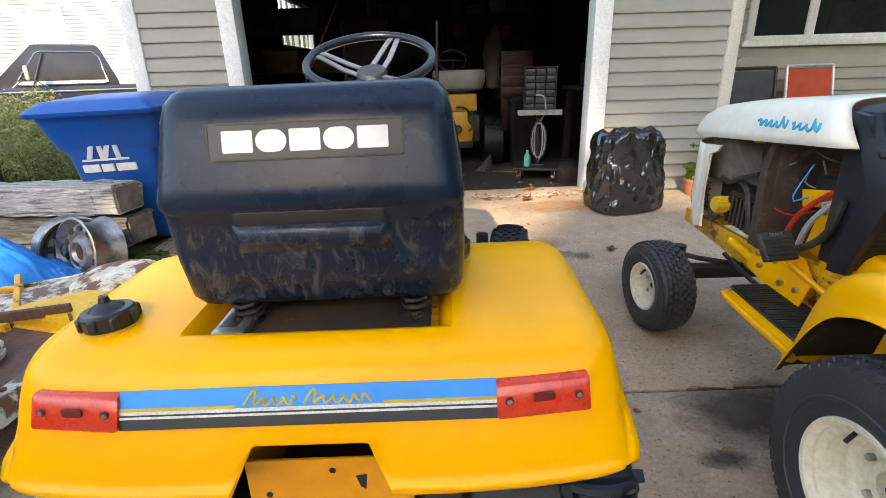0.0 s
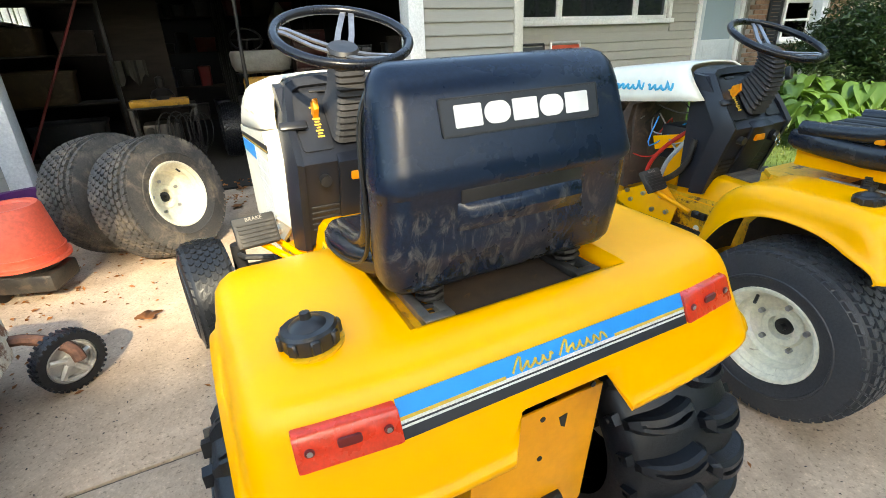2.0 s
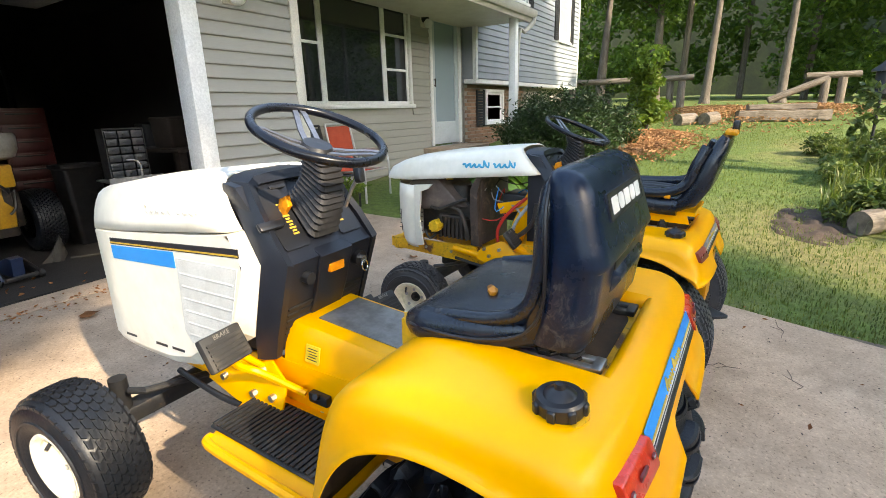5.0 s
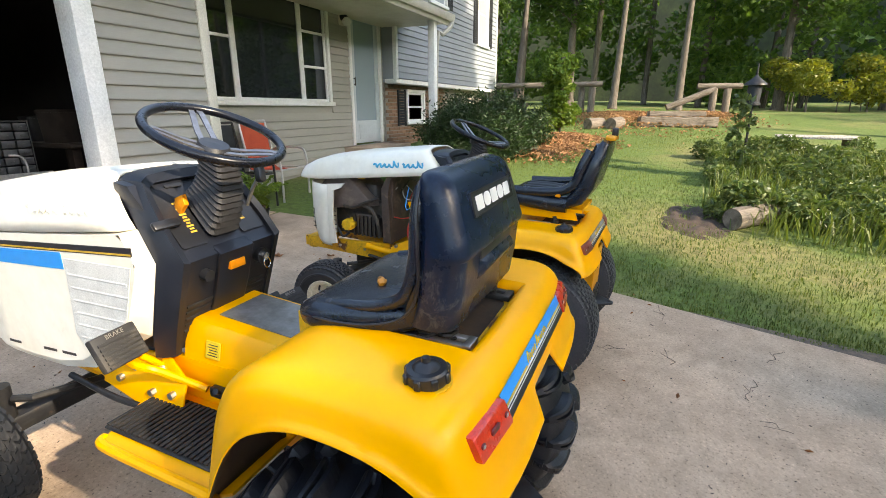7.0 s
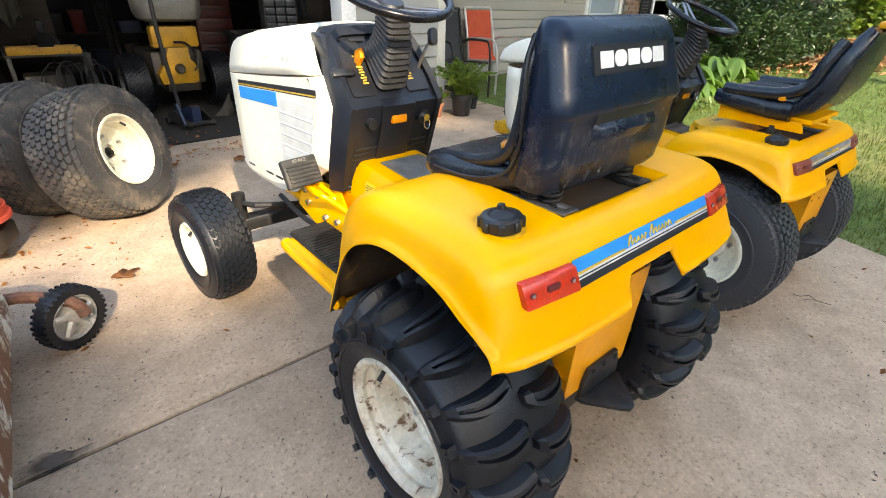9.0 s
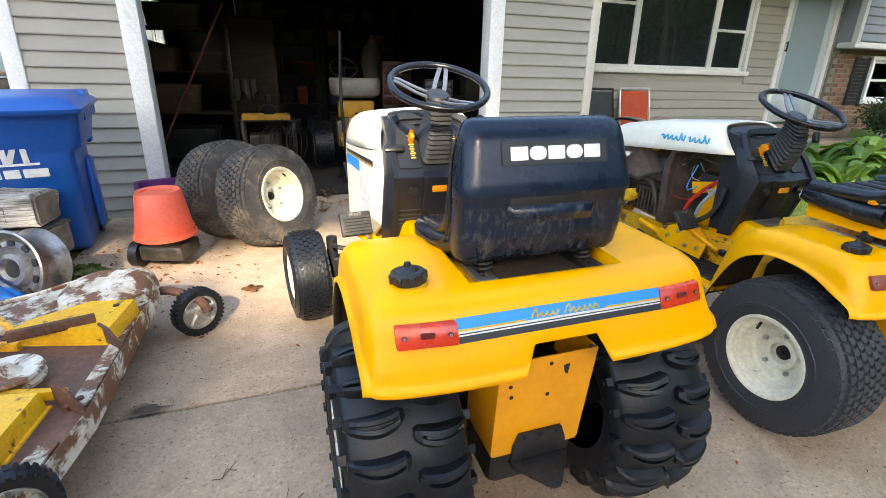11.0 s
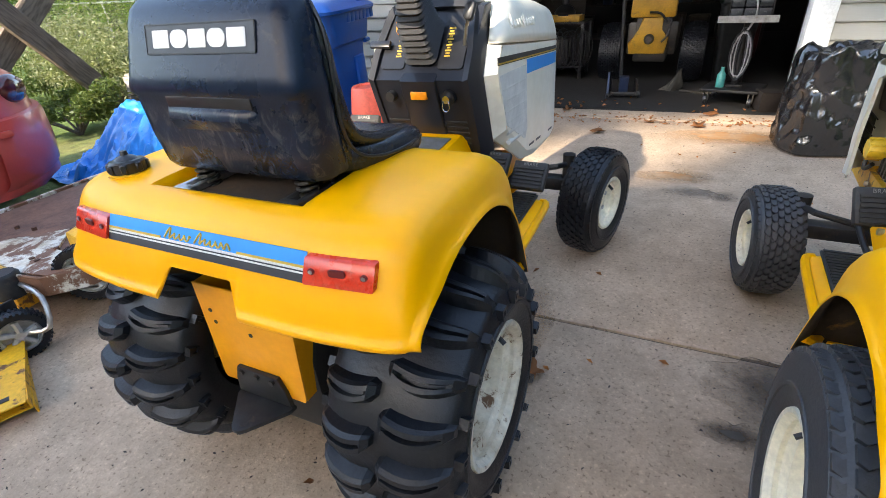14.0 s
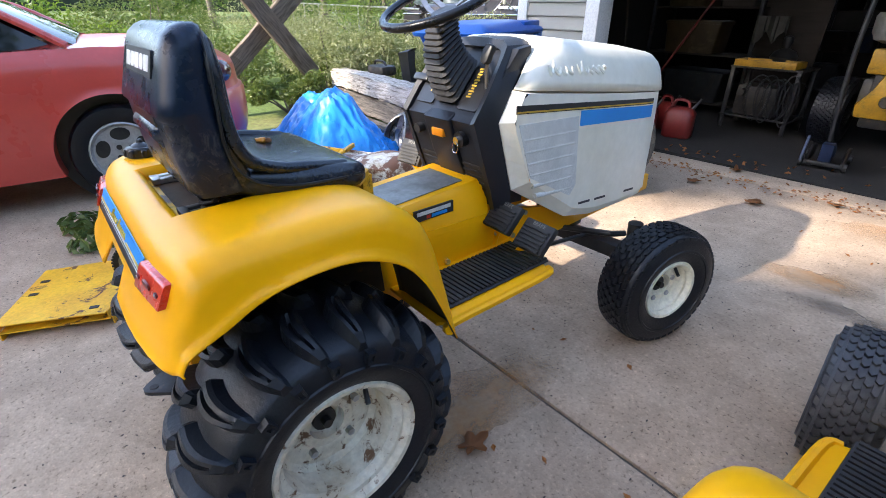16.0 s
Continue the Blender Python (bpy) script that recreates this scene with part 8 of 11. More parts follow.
LEAF_TREE = leaf_mat("tree_leaf", (0.035, 0.075, 0.012), (0.10, 0.17, 0.03))
LEAF_LIGHT = leaf_mat("light_leaf", (0.09, 0.16, 0.02), (0.20, 0.27, 0.04))
# brighter copy of the tree leaf, sunlight put into its colour
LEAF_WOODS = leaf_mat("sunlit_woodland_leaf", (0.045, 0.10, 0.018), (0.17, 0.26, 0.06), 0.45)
LEAF_YELLOW = leaf_mat("yellowing_leaf", (0.13, 0.16, 0.025), (0.28, 0.26, 0.03))
LEAF_DARK = leaf_mat("yew_needle", (0.018, 0.042, 0.012), (0.045, 0.085, 0.022), 0.15)
LEAF_HOSTA = leaf_mat("hosta_leaf", (0.050, 0.115, 0.018), (0.10, 0.18, 0.03), 0.3, 0.4)
LEAF_WEED = leaf_mat("weed_leaf", (0.06, 0.10, 0.025), (0.16, 0.19, 0.06), 0.3)
LEAF_PALE = leaf_mat("pale_flowering_weed", (0.16, 0.18, 0.08), (0.34, 0.34, 0.22), 0.3)
LEAF_BROWN = leaf_mat("dry_leaf", (0.20, 0.072, 0.022), (0.40, 0.155, 0.048), 0.2, 0.7)
LEAF_DEAD = leaf_mat("dead_dark_leaf", (0.045, 0.035, 0.035), (0.10, 0.07, 0.06), 0.1, 0.7)
GRASS_M = leaf_mat("grass_blade", (0.06, 0.10, 0.016), (0.16, 0.18, 0.04), 0.3)
BARK = mat("grey_brown_bark", (0.15, 0.125, 0.10), 0.9, c2=(0.075, 0.06, 0.047), scale=4, stretch=(6, 6, 1), fine=20, fine_amt=0.3, bump=0.9, bump_scale=10)


def leaves(name, pts, size, material, seed, aspect=0.55, up=0.3, jitter=0.4, parent=None, fold=0.12):
    """Small folded leaves at the points; one mesh."""
    rng = np.random.RandomState(seed)
    P = np.asarray(pts, float)
    n = len(P)
    nrm = rng.normal(size=(n, 3))
    nrm[:, 2] = np.abs(nrm[:, 2]) + up
    nrm /= np.linalg.norm(nrm, axis=1)[:, None]
    a = np.cross(nrm, rng.normal(size=(n, 3)))
    a /= np.linalg.norm(a, axis=1)[:, None]
    b = np.cross(nrm, a)
    L = size * (1 + jitter * rng.uniform(-1, 1, n))[:, None]
    W = L * aspect
    v0, v1 = P - a * L * 0.5, P + a * L * 0.5
    m = P + nrm * L * -fold
    v2, v3 = P + b * W * 0.5 + nrm * L * fold, P - b * W * 0.5 + nrm * L * fold
    V = np.stack([v0, v2, v1, v3, m], 1).reshape(-1, 3)
    idx = np.arange(n) * 5
    F = np.concatenate([np.stack([idx, idx + 4, idx + 1], 1), np.stack([idx + 4, idx + 2, idx + 1], 1), np.stack([idx, idx + 3, idx + 4], 1), np.stack([idx + 4, idx + 3, idx + 2], 1)])
    me = bpy.data.meshes.new(name)
    me.from_pydata(V.tolist(), [], F.tolist())
    me.materials.append(material)
    ob = new(name, me)
    if parent is not None:
        ob.parent = parent
    return ob


def blades(name, pts, height, width, material, seed, lean=0.5, parent=None):
    """Bent grass blades rooted at the points; one mesh."""
    rng = np.random.RandomState(seed)
    P = np.asarray(pts, float)
    n = len(P)
    ang = rng.uniform(0, 2 * np.pi, n)
    d = np.stack([np.cos(ang), np.sin(ang), np.zeros(n)], 1)
    s = np.stack([-np.sin(ang), np.cos(ang), np.zeros(n)], 1)
    h = (height * rng.uniform(0.45, 1.15, n))[:, None]
    w = (width * rng.uniform(0.7, 1.3, n))[:, None]
    ln = (lean * rng.uniform(0.1, 1.0, n))[:, None]
    z = np.array([0, 0, 1.0])
    a0, a1 = P - s * w, P + s * w
    mid = P + z * h * 0.6 + d * h * ln * 0.3
    b0, b1 = mid - s * w * 0.8, mid + s * w * 0.8
    tip = P + z * h * (1 - 0.25 * ln) + d * h * ln
    V = np.stack([a0, a1, b1, b0, tip], 1).reshape(-1, 3)
    i = np.arange(n) * 5
    F4 = np.stack([i, i + 1, i + 2, i + 3], 1).tolist()
    F3 = np.stack([i + 3, i + 2, i + 4], 1).tolist()
    me = bpy.data.meshes.new(name)
    me.from_pydata(V.tolist(), [], F4 + F3)
    me.materials.append(material)
    ob = new(name, me)
    if parent is not None:
        ob.parent = parent
    return ob


def trash_bag():
    """A full bin liner: spread at its foot, drawn into folds, crumpled and open at its rim."""
    bm = bmesh.new()
    rings = []
    prof = [(0.0, 0.90), (0.012, 1.06), (0.04, 1.10), (0.08, 1.08)] + [(0.08 + 0.50 * k / 26, 1.07 - 0.13 * k / 26) for k in range(1, 27)] + [(0.61, 0.93), (0.635, 0.88), (0.64, 0.78), (0.625, 0.66), (0.60, 0.50), (0.59, 0.30), (0.585, 0.10)]
    for n_, (z, r) in enumerate(prof):
        ring = []
        for k in range(88):
            a = 2 * math.pi * k / 88
            ca, sa = math.cos(a), math.sin(a)
            up = min(1.0, z / 0.1)
            fold = 0.10 * (0.5 - abs(noise.noise(Vector((ca * 2.2 + z * 5.0, sa * 2.2 - z * 3.0, z * 2.0))))) + 0.075 * (0.4 - abs(noise.noise(Vector((ca * 5 - z * 9, sa * 5 + z * 4, z * 5 + 3))))) + 0.012 * noise.noise(Vector((ca * 9, sa * 9, z * 17)))
            sq = 1.0 / max(abs(ca), abs(sa)) ** 0.45
            rim = max(0.0, (z - 0.50) / 0.14)
            zz = z + min(1.0, rim) * (0.06 * noise.noise(Vector((ca * 2.0, sa * 2.0, 5 + r))) + 0.022 * noise.noise(Vector((ca * 6, sa * 6, r * 4))))
            q = r * sq * (1 + fold * up * 1.1)
            ring.append((ca * q * 0.238, sa * q * 0.20, max(0.0, zz)))
        rings.append(ring)
    loft(bm, rings)
    ob = part("rubbish_bag", bm, BAG_BLACK)
    ob.matrix_world = on_drive(1.63, 3.27, 15) @ Matrix.Diagonal((1.08, 1.06, 0.96, 1))
    tagged(ob, "full shiny black plastic rubbish bag by the garage", "bag")


trash_bag()


def fern_pot(x, y, r, h, plant, mt, label, seed):
    z = ground_here(x, y)
    t = thing("potted_plant", pose(x, y, z), label, "plant", "potted plants")
    bm = bmesh.new()
    lathe(bm, [(0.0, r * 0.72), (h * 0.82, r * 0.95), (h * 0.82, r * 1.06), (h, r * 1.06), (h, r * 0.92), (h * 0.85, r * 0.88), (h * 0.85, 0.0)], "z", 28)
    part("pot", bm, mt, t)
    rng = np.random.RandomState(seed)
    pts = []
    for k in range(plant[0]):
        a = rng.uniform(0, 6.28)
        L = plant[1] * rng.uniform(0.6, 1.1)
        lean = rng.uniform(0.15, 1.0)
        for i in range(26):
            f = i / 25
            q = Vector((math.cos(a) * lean * L * f, math.sin(a) * lean * L * f, h + L * (f - 0.55 * lean * f * f)))
            w = 0.05 * (1 - f) + 0.01
            for s in (-1, 1):
                pts.append((q.x - math.sin(a) * s * w, q.y + math.cos(a) * s * w, q.z))
    leaves("fronds", pts, 0.055, LEAF_LIGHT, seed, 0.3, parent=t)


def ground_here(x, y):
    return drive_z(x, y)


fern_pot(2.62, 3.45, 0.12, 0.22, (46, 0.42), BLACK_PLASTIC, "bushy green fern in a black plastic pot", 3)
fern_pot(2.34, 3.55, 0.085, 0.14, (12, 0.16), TERRACOTTA, "small plant in a terracotta pot", 4)
fern_pot(2.92, 3.62, 0.08, 0.13, (10, 0.14), BLACK_PLASTIC, "small plant in a dark pot", 5)


def chair(x, y, rz, fabric, label, tube_mat):
    z = drive_z(x, y)
    t = thing("patio_chair", pose(x, y, z, 0, 0, rz), label, "chair", "porch chairs")
    bm = bmesh.new()
    for s in (-1, 1):
        tube(bm, [(s * 0.27, -0.30, 0.0), (s * 0.27, -0.30, 0.40), (s * 0.28, -0.26, 0.60), (s * 0.28, -0.16, 0.64), (s * 0.27, 0.12, 0.64), (s * 0.25, 0.22, 0.60)], 0.014, seg=8, n=4)
        tube(bm, [(s * 0.25, 0.30, 0.0), (s * 0.25, 0.20, 0.40), (s * 0.24, 0.30, 0.98)], 0.014, seg=8, n=3)
        tube(bm, [(s * 0.25, -0.28, 0.40), (s * 0.24, 0.20, 0.38)], 0.012, seg=8)
    tube(bm, [(-0.24, 0.30, 0.98), (0.24, 0.30, 0.98)], 0.014, seg=8)
    tube(bm, [(-0.25, -0.27, 0.40), (0.25, -0.27, 0.40)], 0.012, seg=8)
    part("frame", bm, tube_mat, t)
    bm = bmesh.new()
    rings = []
    for yy, zz in ((-0.27, 0.41), (-0.05, 0.375), (0.14, 0.375), (0.20, 0.42), (0.245, 0.62), (0.295, 0.95)):
        rings.append([(-0.235, yy, zz), (0.235, yy, zz), (0.235, yy + 0.006, zz - 0.006), (-0.235, yy + 0.006, zz - 0.006)])
    loft(bm, rings)
    part("sling", bm, fabric, t, smooth=False)


chair(3.86, 4.24, 4, RED_CANVAS, "pale tubular patio chair with a red-orange sling", CHAIR_TUBE)
chair(3.22, 4.22, -4, BLACK_PLASTIC, "black patio chair beside a red one", BLACK_METAL)

# stains on the concrete
blotch("rust_stain", 1.15, 3.35, 0.45, 0.22, 3, RUST_STAIN, "rusty brown stain")
blotch("rust_stain", 0.35, 0.75, 0.16, 0.40, 5, RUST_STAIN, "rusty brown stain")
blotch("oil_stain", 1.28, 0.83, 0.26, 0.22, 1, OIL, "dark oil stain")
blotch("oil_stain", 1.05, 0.62, 0.09, 0.06, 8, OIL, "dark oil stain")
blotch("oil_stain", 1.06, 2.28, 0.09, 0.07, 6, FAINT_OIL, "faint oil stain")
blotch("rust_stain", 0.82, 2.52, 0.22, 0.14, 14, RUST_STAIN, "faint brown stain")
blotch("oil_stain", 0.90, 2.30, 0.15, 0.09, 16, FAINT_OIL, "faint oil stain")
blotch("oil_stain", -1.18, 0.98, 0.10, 0.05, 9, OIL, "dark oil stain")


# fallen leaves and litter on the drive
def oak_leaf(x, y, rz, size, seed):
    bm = bmesh.new()
    rnd = random.Random(seed)
    out = []
    n = 22
    for k in range(n):
        a = 2 * math.pi * k / n
        r = (0.5 + 0.16 * math.cos(5 * a + 0.5)) * (0.55 + 0.45 * abs(math.cos(a / 2)) + rnd.uniform(-0.06, 0.06))
        out.append((r * math.cos(a) * size, r * math.sin(a) * 0.75 * size))
    top = [bm.verts.new((u, v, 0.006 + 0.16 * size * noise.noise(Vector((u * 18, v * 18, seed))) + 0.12 * size)) for u, v in out]
    c = bm.verts.new((0, 0, 0.008))
    for i in range(n):
        bm.faces.new((c, top[i], top[(i + 1) % n]))
    ob = part("fallen_leaf", bm, LEAF_BROWN)
    sol = ob.modifiers.new("thickness", "SOLIDIFY")
    sol.thickness = 0.001
    ob.matrix_world = on_drive(x, y, rz, 0.004)
    tagged(ob, "dry curled brown leaf on the concrete", "leaf", "fallen leaves")


for x, y, rz, sz, k in ((-0.82, 1.96, 20, 0.13, 1), (0.46, 0.637, 95, 0.11, 2), (0.20, 3.30, 0, 0.12, 3), (0.9, 3.55, 60, 0.13, 4), (-0.25, 3.42, 30, 0.11, 5), (0.55, 3.62, 10, 0.10, 6), (1.25, 2.35, 70, 0.09, 7), (1.0, 3.9, 200, 0.12, 8), (-0.15, 3.9, 120, 0.12, 9), (-1.0, 3.3, 10, 0.10, 10), (2.0, 2.6, 40, 0.10, 11), (2.2, 2.2, 80, 0.09, 12)):
    oak_leaf(x, y, rz, sz, k)

rng = np.random.RandomState(21)
pts = []
for _ in range(420):
    x = rng.uniform(-1.7, 1.5)
    y = 3.70 + rng.normal() * 0.07
    pts.append((x, y, drive_z(x, y) + 0.008))
for _ in range(260):
    x, y = -1.5 + rng.normal() * 0.35, 2.5 + rng.normal() * 0.55
    pts.append((x, y, drive_z(x, y) + 0.008))
for _ in range(70):
    x, y = rng.uniform(-1.6, 2.6), rng.uniform(-1.5, 3.6)
    pts.append((x, y, drive_z(x, y) + 0.006))
grit = [(rng.uniform(-2.6, 2.4), rng.uniform(-2.6, 3.65)) for _ in range(2600)]
tagged(leaves("grit", [(x, y, drive_z(x, y) + 0.003) for x, y in grit if x < 2.3 + 0.25 * y], 0.010, LEAF_DEAD, 6, 0.5, up=3.0), "dark specks of grit scattered on the concrete", "grit", kind="stuff")
tagged(leaves("leaf_litter", pts, 0.028, LEAF_BROWN, 5, 0.5, up=2.5), "crumbled dry leaves and grit along the joint", "litter", kind="stuff")


def twig(x, y, rz, L, seed):
    bm = bmesh.new()
    rnd = random.Random(seed)
    p = [(i * L / 5, rnd.uniform(-0.02, 0.02), 0.004 + rnd.uniform(0, 0.004)) for i in range(6)]
    tube(bm, p, 0.0016, seg=5, n=2)
    tube(bm, [p[2], (p[2][0] + 0.05, 0.04, 0.006)], 0.0011, seg=5)
    ob = part("twig", bm, WOOD_DARK)
    ob.matrix_world = on_drive(x, y, rz)
    tagged(ob, "thin dry twig lying on the concrete", "twig", "twigs on the drive")


for x, y, rz, L, k in ((1.35, -0.75, -20, 0.22, 1), (1.55, -0.45, 15, 0.18, 2), (1.15, -0.9, 60, 0.12, 3), (1.8, -0.9, -35, 0.2, 4), (1.62, -0.2, 100, 0.15, 5), (2.1, -0.4, 10, 0.25, 6), (-0.7, 0.35, 40, 0.1, 7), (-0.9, 0.55, 10, 0.08, 8)):
    twig(x, y, rz, L, k)


# torn scrap of foam left on the seat
bm = bmesh.new()
bmesh.ops.create_icosphere(bm, subdivisions=2, radius=1)
for v in bm.verts:
    k = 1 + 0.45 * noise.noise(v.co * 1.7)
    v.co = Vector((v.co.x * 0.019 * k, v.co.y * 0.011 * k, v.co.z * 0.008 * k))
sc = thing("foam_scrap", on_drive(-0.067, 0.36, 25, 0.904), "small torn scrap of orange foam on the seat", "scrap")
part("lump", bm, ORANGE, sc)
bm = bmesh.new()
bmesh.ops.create_icosphere(bm, subdivisions=2, radius=1)
for v in bm.verts:
    k = 1 + 0.4 * noise.noise(v.co * 2.1 + Vector((3, 1, 0)))
    v.co = Vector((0.018 + v.co.x * 0.009 * k, 0.006 + v.co.y * 0.008 * k, v.co.z * 0.007 * k))
part("lump", bm, LEAF_BROWN, sc)

# ---- inside the garage ----
FLOOR_Z = 0.145
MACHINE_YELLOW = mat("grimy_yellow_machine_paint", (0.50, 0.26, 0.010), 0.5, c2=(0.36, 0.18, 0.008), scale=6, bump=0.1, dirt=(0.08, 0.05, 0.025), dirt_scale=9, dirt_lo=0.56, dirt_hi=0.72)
# storage, tool and box colours below are lowered to carry the room's shade
SHADED_YELLOW = mat("shaded_yellow_plastic", (0.05, 0.026, 0.004), 0.6, c2=(0.035, 0.018, 0.003), scale=5, bump=0.1, dirt=(0.12, 0.08, 0.05), dirt_scale=4)
SHADED_RED = mat("shaded_red_plastic", (0.17, 0.012, 0.009), 0.5, c2=(0.13, 0.010, 0.008), scale=6, bump=0.08, dirt=(0.08, 0.03, 0.02), dirt_scale=6)
OFF_WHITE = mat("dusty_shaded_off_white", (0.22, 0.21, 0.185), 0.5, c2=(0.16, 0.15, 0.13), scale=7, bump=0.1, dirt=(0.15, 0.13, 0.10), dirt_scale=6)
SHADED_GREY = mat("shaded_grey_steel", (0.022, 0.022, 0.024), 0.5, metal=0.3, c2=(0.013, 0.013, 0.013), scale=8, bump=0.1, dirt=(0.05, 0.035, 0.025), dirt_scale=7)
SHADED_CARDBOARD = mat("shaded_cardboard", (0.026, 0.017, 0.011), 0.9, c2=(0.018, 0.011, 0.007), scale=6, bump=0.15)
SHADED_BLUE = mat("shaded_blue_enamel", (0.012, 0.024, 0.06), 0.45, c2=(0.010, 0.018, 0.04), scale=9, bump=0.1, dirt=(0.05, 0.04, 0.035), dirt_scale=9)
SHADED_WOOD = mat("shaded_bench_wood", (0.026, 0.017, 0.011), 0.85, c2=(0.016, 0.010, 0.007), scale=3, stretch=(1, 6, 6), bump=0.3)
SHADED_DRAWER = mat("shaded_drawer_plastic", (0.030, 0.033, 0.036), 0.4, c2=(0.016, 0.018, 0.02), scale=30, bump=0.05)
TEAL = mat("teal_plastic", (0.05, 0.27, 0.24), 0.4, scale=9)


def inside(name, x, y, rz, label, cat, up=0.0, group=""):
    return thing(name, pose(x, y, FLOOR_Z + up, 0, 0, rz), label, cat, group)


def one(name, bm, material, x, y, rz, label, cat, up=0.0, group=""):
    t = inside(name, x, y, rz, label, cat, up, group)
    part("body", bm, material, t)
    return t


# window in the side wall
wg = tagged(thing("window_garage", pose(-2.36, 8.65, 1.64 + 0.40), "white muntined window in the garage side wall", "window"), kind="structure")
for y0, y1, z0, z1 in ((-1.05, 1.05, 0.34, 0.40), (-1.05, 1.05, -0.40, -0.34), (-1.05, -0.99, -0.34, 0.34), (0.99, 1.05, -0.34, 0.34), (-0.03, 0.03, -0.34, 0.34)):
    bm = bmesh.new()
    box(bm, -0.03, 0.05, y0, y1, z0, z1, 0.004)
    part("window_frame", bm, TRIM_WHITE, wg)
for y in (-0.68, -0.36, 0.34, 0.66):
    bm = bmesh.new()
    box(bm, -0.015, 0.025, y - 0.012, y + 0.012, -0.34, 0.34)
    part("muntin", bm, TRIM_WHITE, wg)
for y0, y1 in ((-0.99, -0.03), (0.03, 0.99)):
    bm = bmesh.new()
    box(bm, -0.014, 0.024, y0, y1, -0.012, 0.012)
    part("muntin", bm, TRIM_WHITE, wg)

# flat dolly with a cable post and a little drawer cabinet on its tray
d = inside("dolly", 1.14, 4.42, -14, "low grey wheeled dolly by the garage opening", "dolly")
bm = bmesh.new()
box(bm, -0.22, 0.22, -0.20, 0.20, 0.118, 0.14, 0.006)
part("platform", bm, SHADED_GREY, d)
for x in (-0.17, 0.17):
    for y in (-0.15, 0.15):
        bm = bmesh.new()
        rod(bm, (x - 0.012, y, 0.042), (x + 0.012, y, 0.042), 0.042, seg=18)
        cw = part("caster", bm, BLACK_PLASTIC, d)
        bm = bmesh.new()
        prism(bm, [(-0.012, 0.035), (0.012, 0.035), (0.022, 0.118), (-0.022, 0.118)], "x", x - 0.02, x - 0.014, 0, pose(0, y, 0))
        prism(bm, [(-0.012, 0.035), (0.012, 0.035), (0.022, 0.118), (-0.022, 0.118)], "x", x + 0.014, x + 0.02, 0, pose(0, y, 0))
        part("fork", bm, STEEL, cw)
st = inside("tool_stand", 1.14, 4.42, -6, "grey post stand with a tray and coiled grey cables", "stand", 0.14)
bm = bmesh.new()
rod(bm, (0, 0, 0), (0, 0, 0.52), 0.024, seg=12)
box(bm, -0.06, 0.06, -0.06, 0.06, 0, 0.02, 0.004)
part("post", bm, SHADED_GREY, st)
bm = bmesh.new()
box(bm, -0.21, 0.21, -0.15, 0.15, 0.52, 0.535)
box(bm, -0.21, 0.21, -0.155, -0.145, 0.51, 0.56)
part("tray", bm, STEEL, st, "thin steel tray")
for k in range(5):
    bm = bmesh.new()
    w, L = 0.03 + 0.012 * k, 0.17 + 0.02 * (k % 3)
    tube(bm, [(w * math.cos(a), -0.05 - 0.008 * k, 0.26 + L * math.sin(a)) for a in (2 * math.pi * i / 14 for i in range(14))], 0.006, seg=6, closed=True)
    part("cable_loop", bm, GREY_HOSE if k % 2 else BLACK_PLASTIC, st)
bm = bmesh.new()
tube(bm, [(0.0, -0.06, 0.42), (0.05, -0.13, 0.55), (0.03, -0.15, 0.68), (-0.05, -0.14, 0.70)], 0.008, seg=6, n=4)
part("lead", bm, GREY_HOSE, st)
bm = bmesh.new()
lathe(bm, [(0.0, 0.035), (0.10, 0.035), (0.13, 0.014), (0.16, 0.014), (0.16, 0.0)], "z", 16)
one("bottle", bm, TEAL, 1.03, 4.37, 0, "small teal plastic bottle on the dolly", "bottle", 0.14)
pc = inside("parts_cabinet", 1.15, 4.47, -6, "dark parts cabinet with rows of small drawers", "cabinet", 0.675)
bm = bmesh.new()
for b in ((-0.155, -0.147, -0.08, 0.08, 0, 0.42), (0.147, 0.155, -0.08, 0.08, 0, 0.42), (-0.147, 0.147, 0.07, 0.08, 0, 0.42), (-0.147, 0.147, -0.08, 0.07, 0.41, 0.42), (-0.147, 0.147, -0.08, 0.07, 0, 0.008)):
    box(bm, *b)
part("body", bm, SHADED_GREY, pc)
for r in range(6):
    for c in range(3):
        bm = bmesh.new()
        x = -0.098 + c * 0.098
        box(bm, x - 0.044, x + 0.044, -0.085, 0.06, 0.014 + r * 0.066, 0.070 + r * 0.066, 0.004)
        box(bm, x - 0.012, x + 0.012, -0.095, -0.084, 0.036 + r * 0.066, 0.044 + r * 0.066)
        part("drawer", bm, SHADED_DRAWER, pc)
bm = bmesh.new()
box(bm, -0.08, 0.08, -0.10, 0.10, 0, 0.15, 0.004)
box(bm, -0.08, 0.08, -0.10, -0.02, 0.15, 0.154)
one("cardboard_box", bm, SHADED_CARDBOARD, 1.39, 4.20, 10, "small closed brown cardboard box by the jamb", "box")

# floor jack with its tall handle
jk = inside("floor_jack", 0.24, 4.50, 8, "black and blue trolley jack with a tall handle", "jack")
bm = bmesh.new()
for x in (-0.13, 0.10):
    prism(bm, [(-0.10, 0.03), (0.30, 0.03), (0.30, 0.12), (0.10, 0.14), (-0.10, 0.07)], "x", x, x + 0.02, 0.004)
box(bm, -0.11, 0.10, -0.10, -0.07, 0.03, 0.06, 0.004)
part("frame", bm, BLACK_METAL, jk)
bm = bmesh.new()
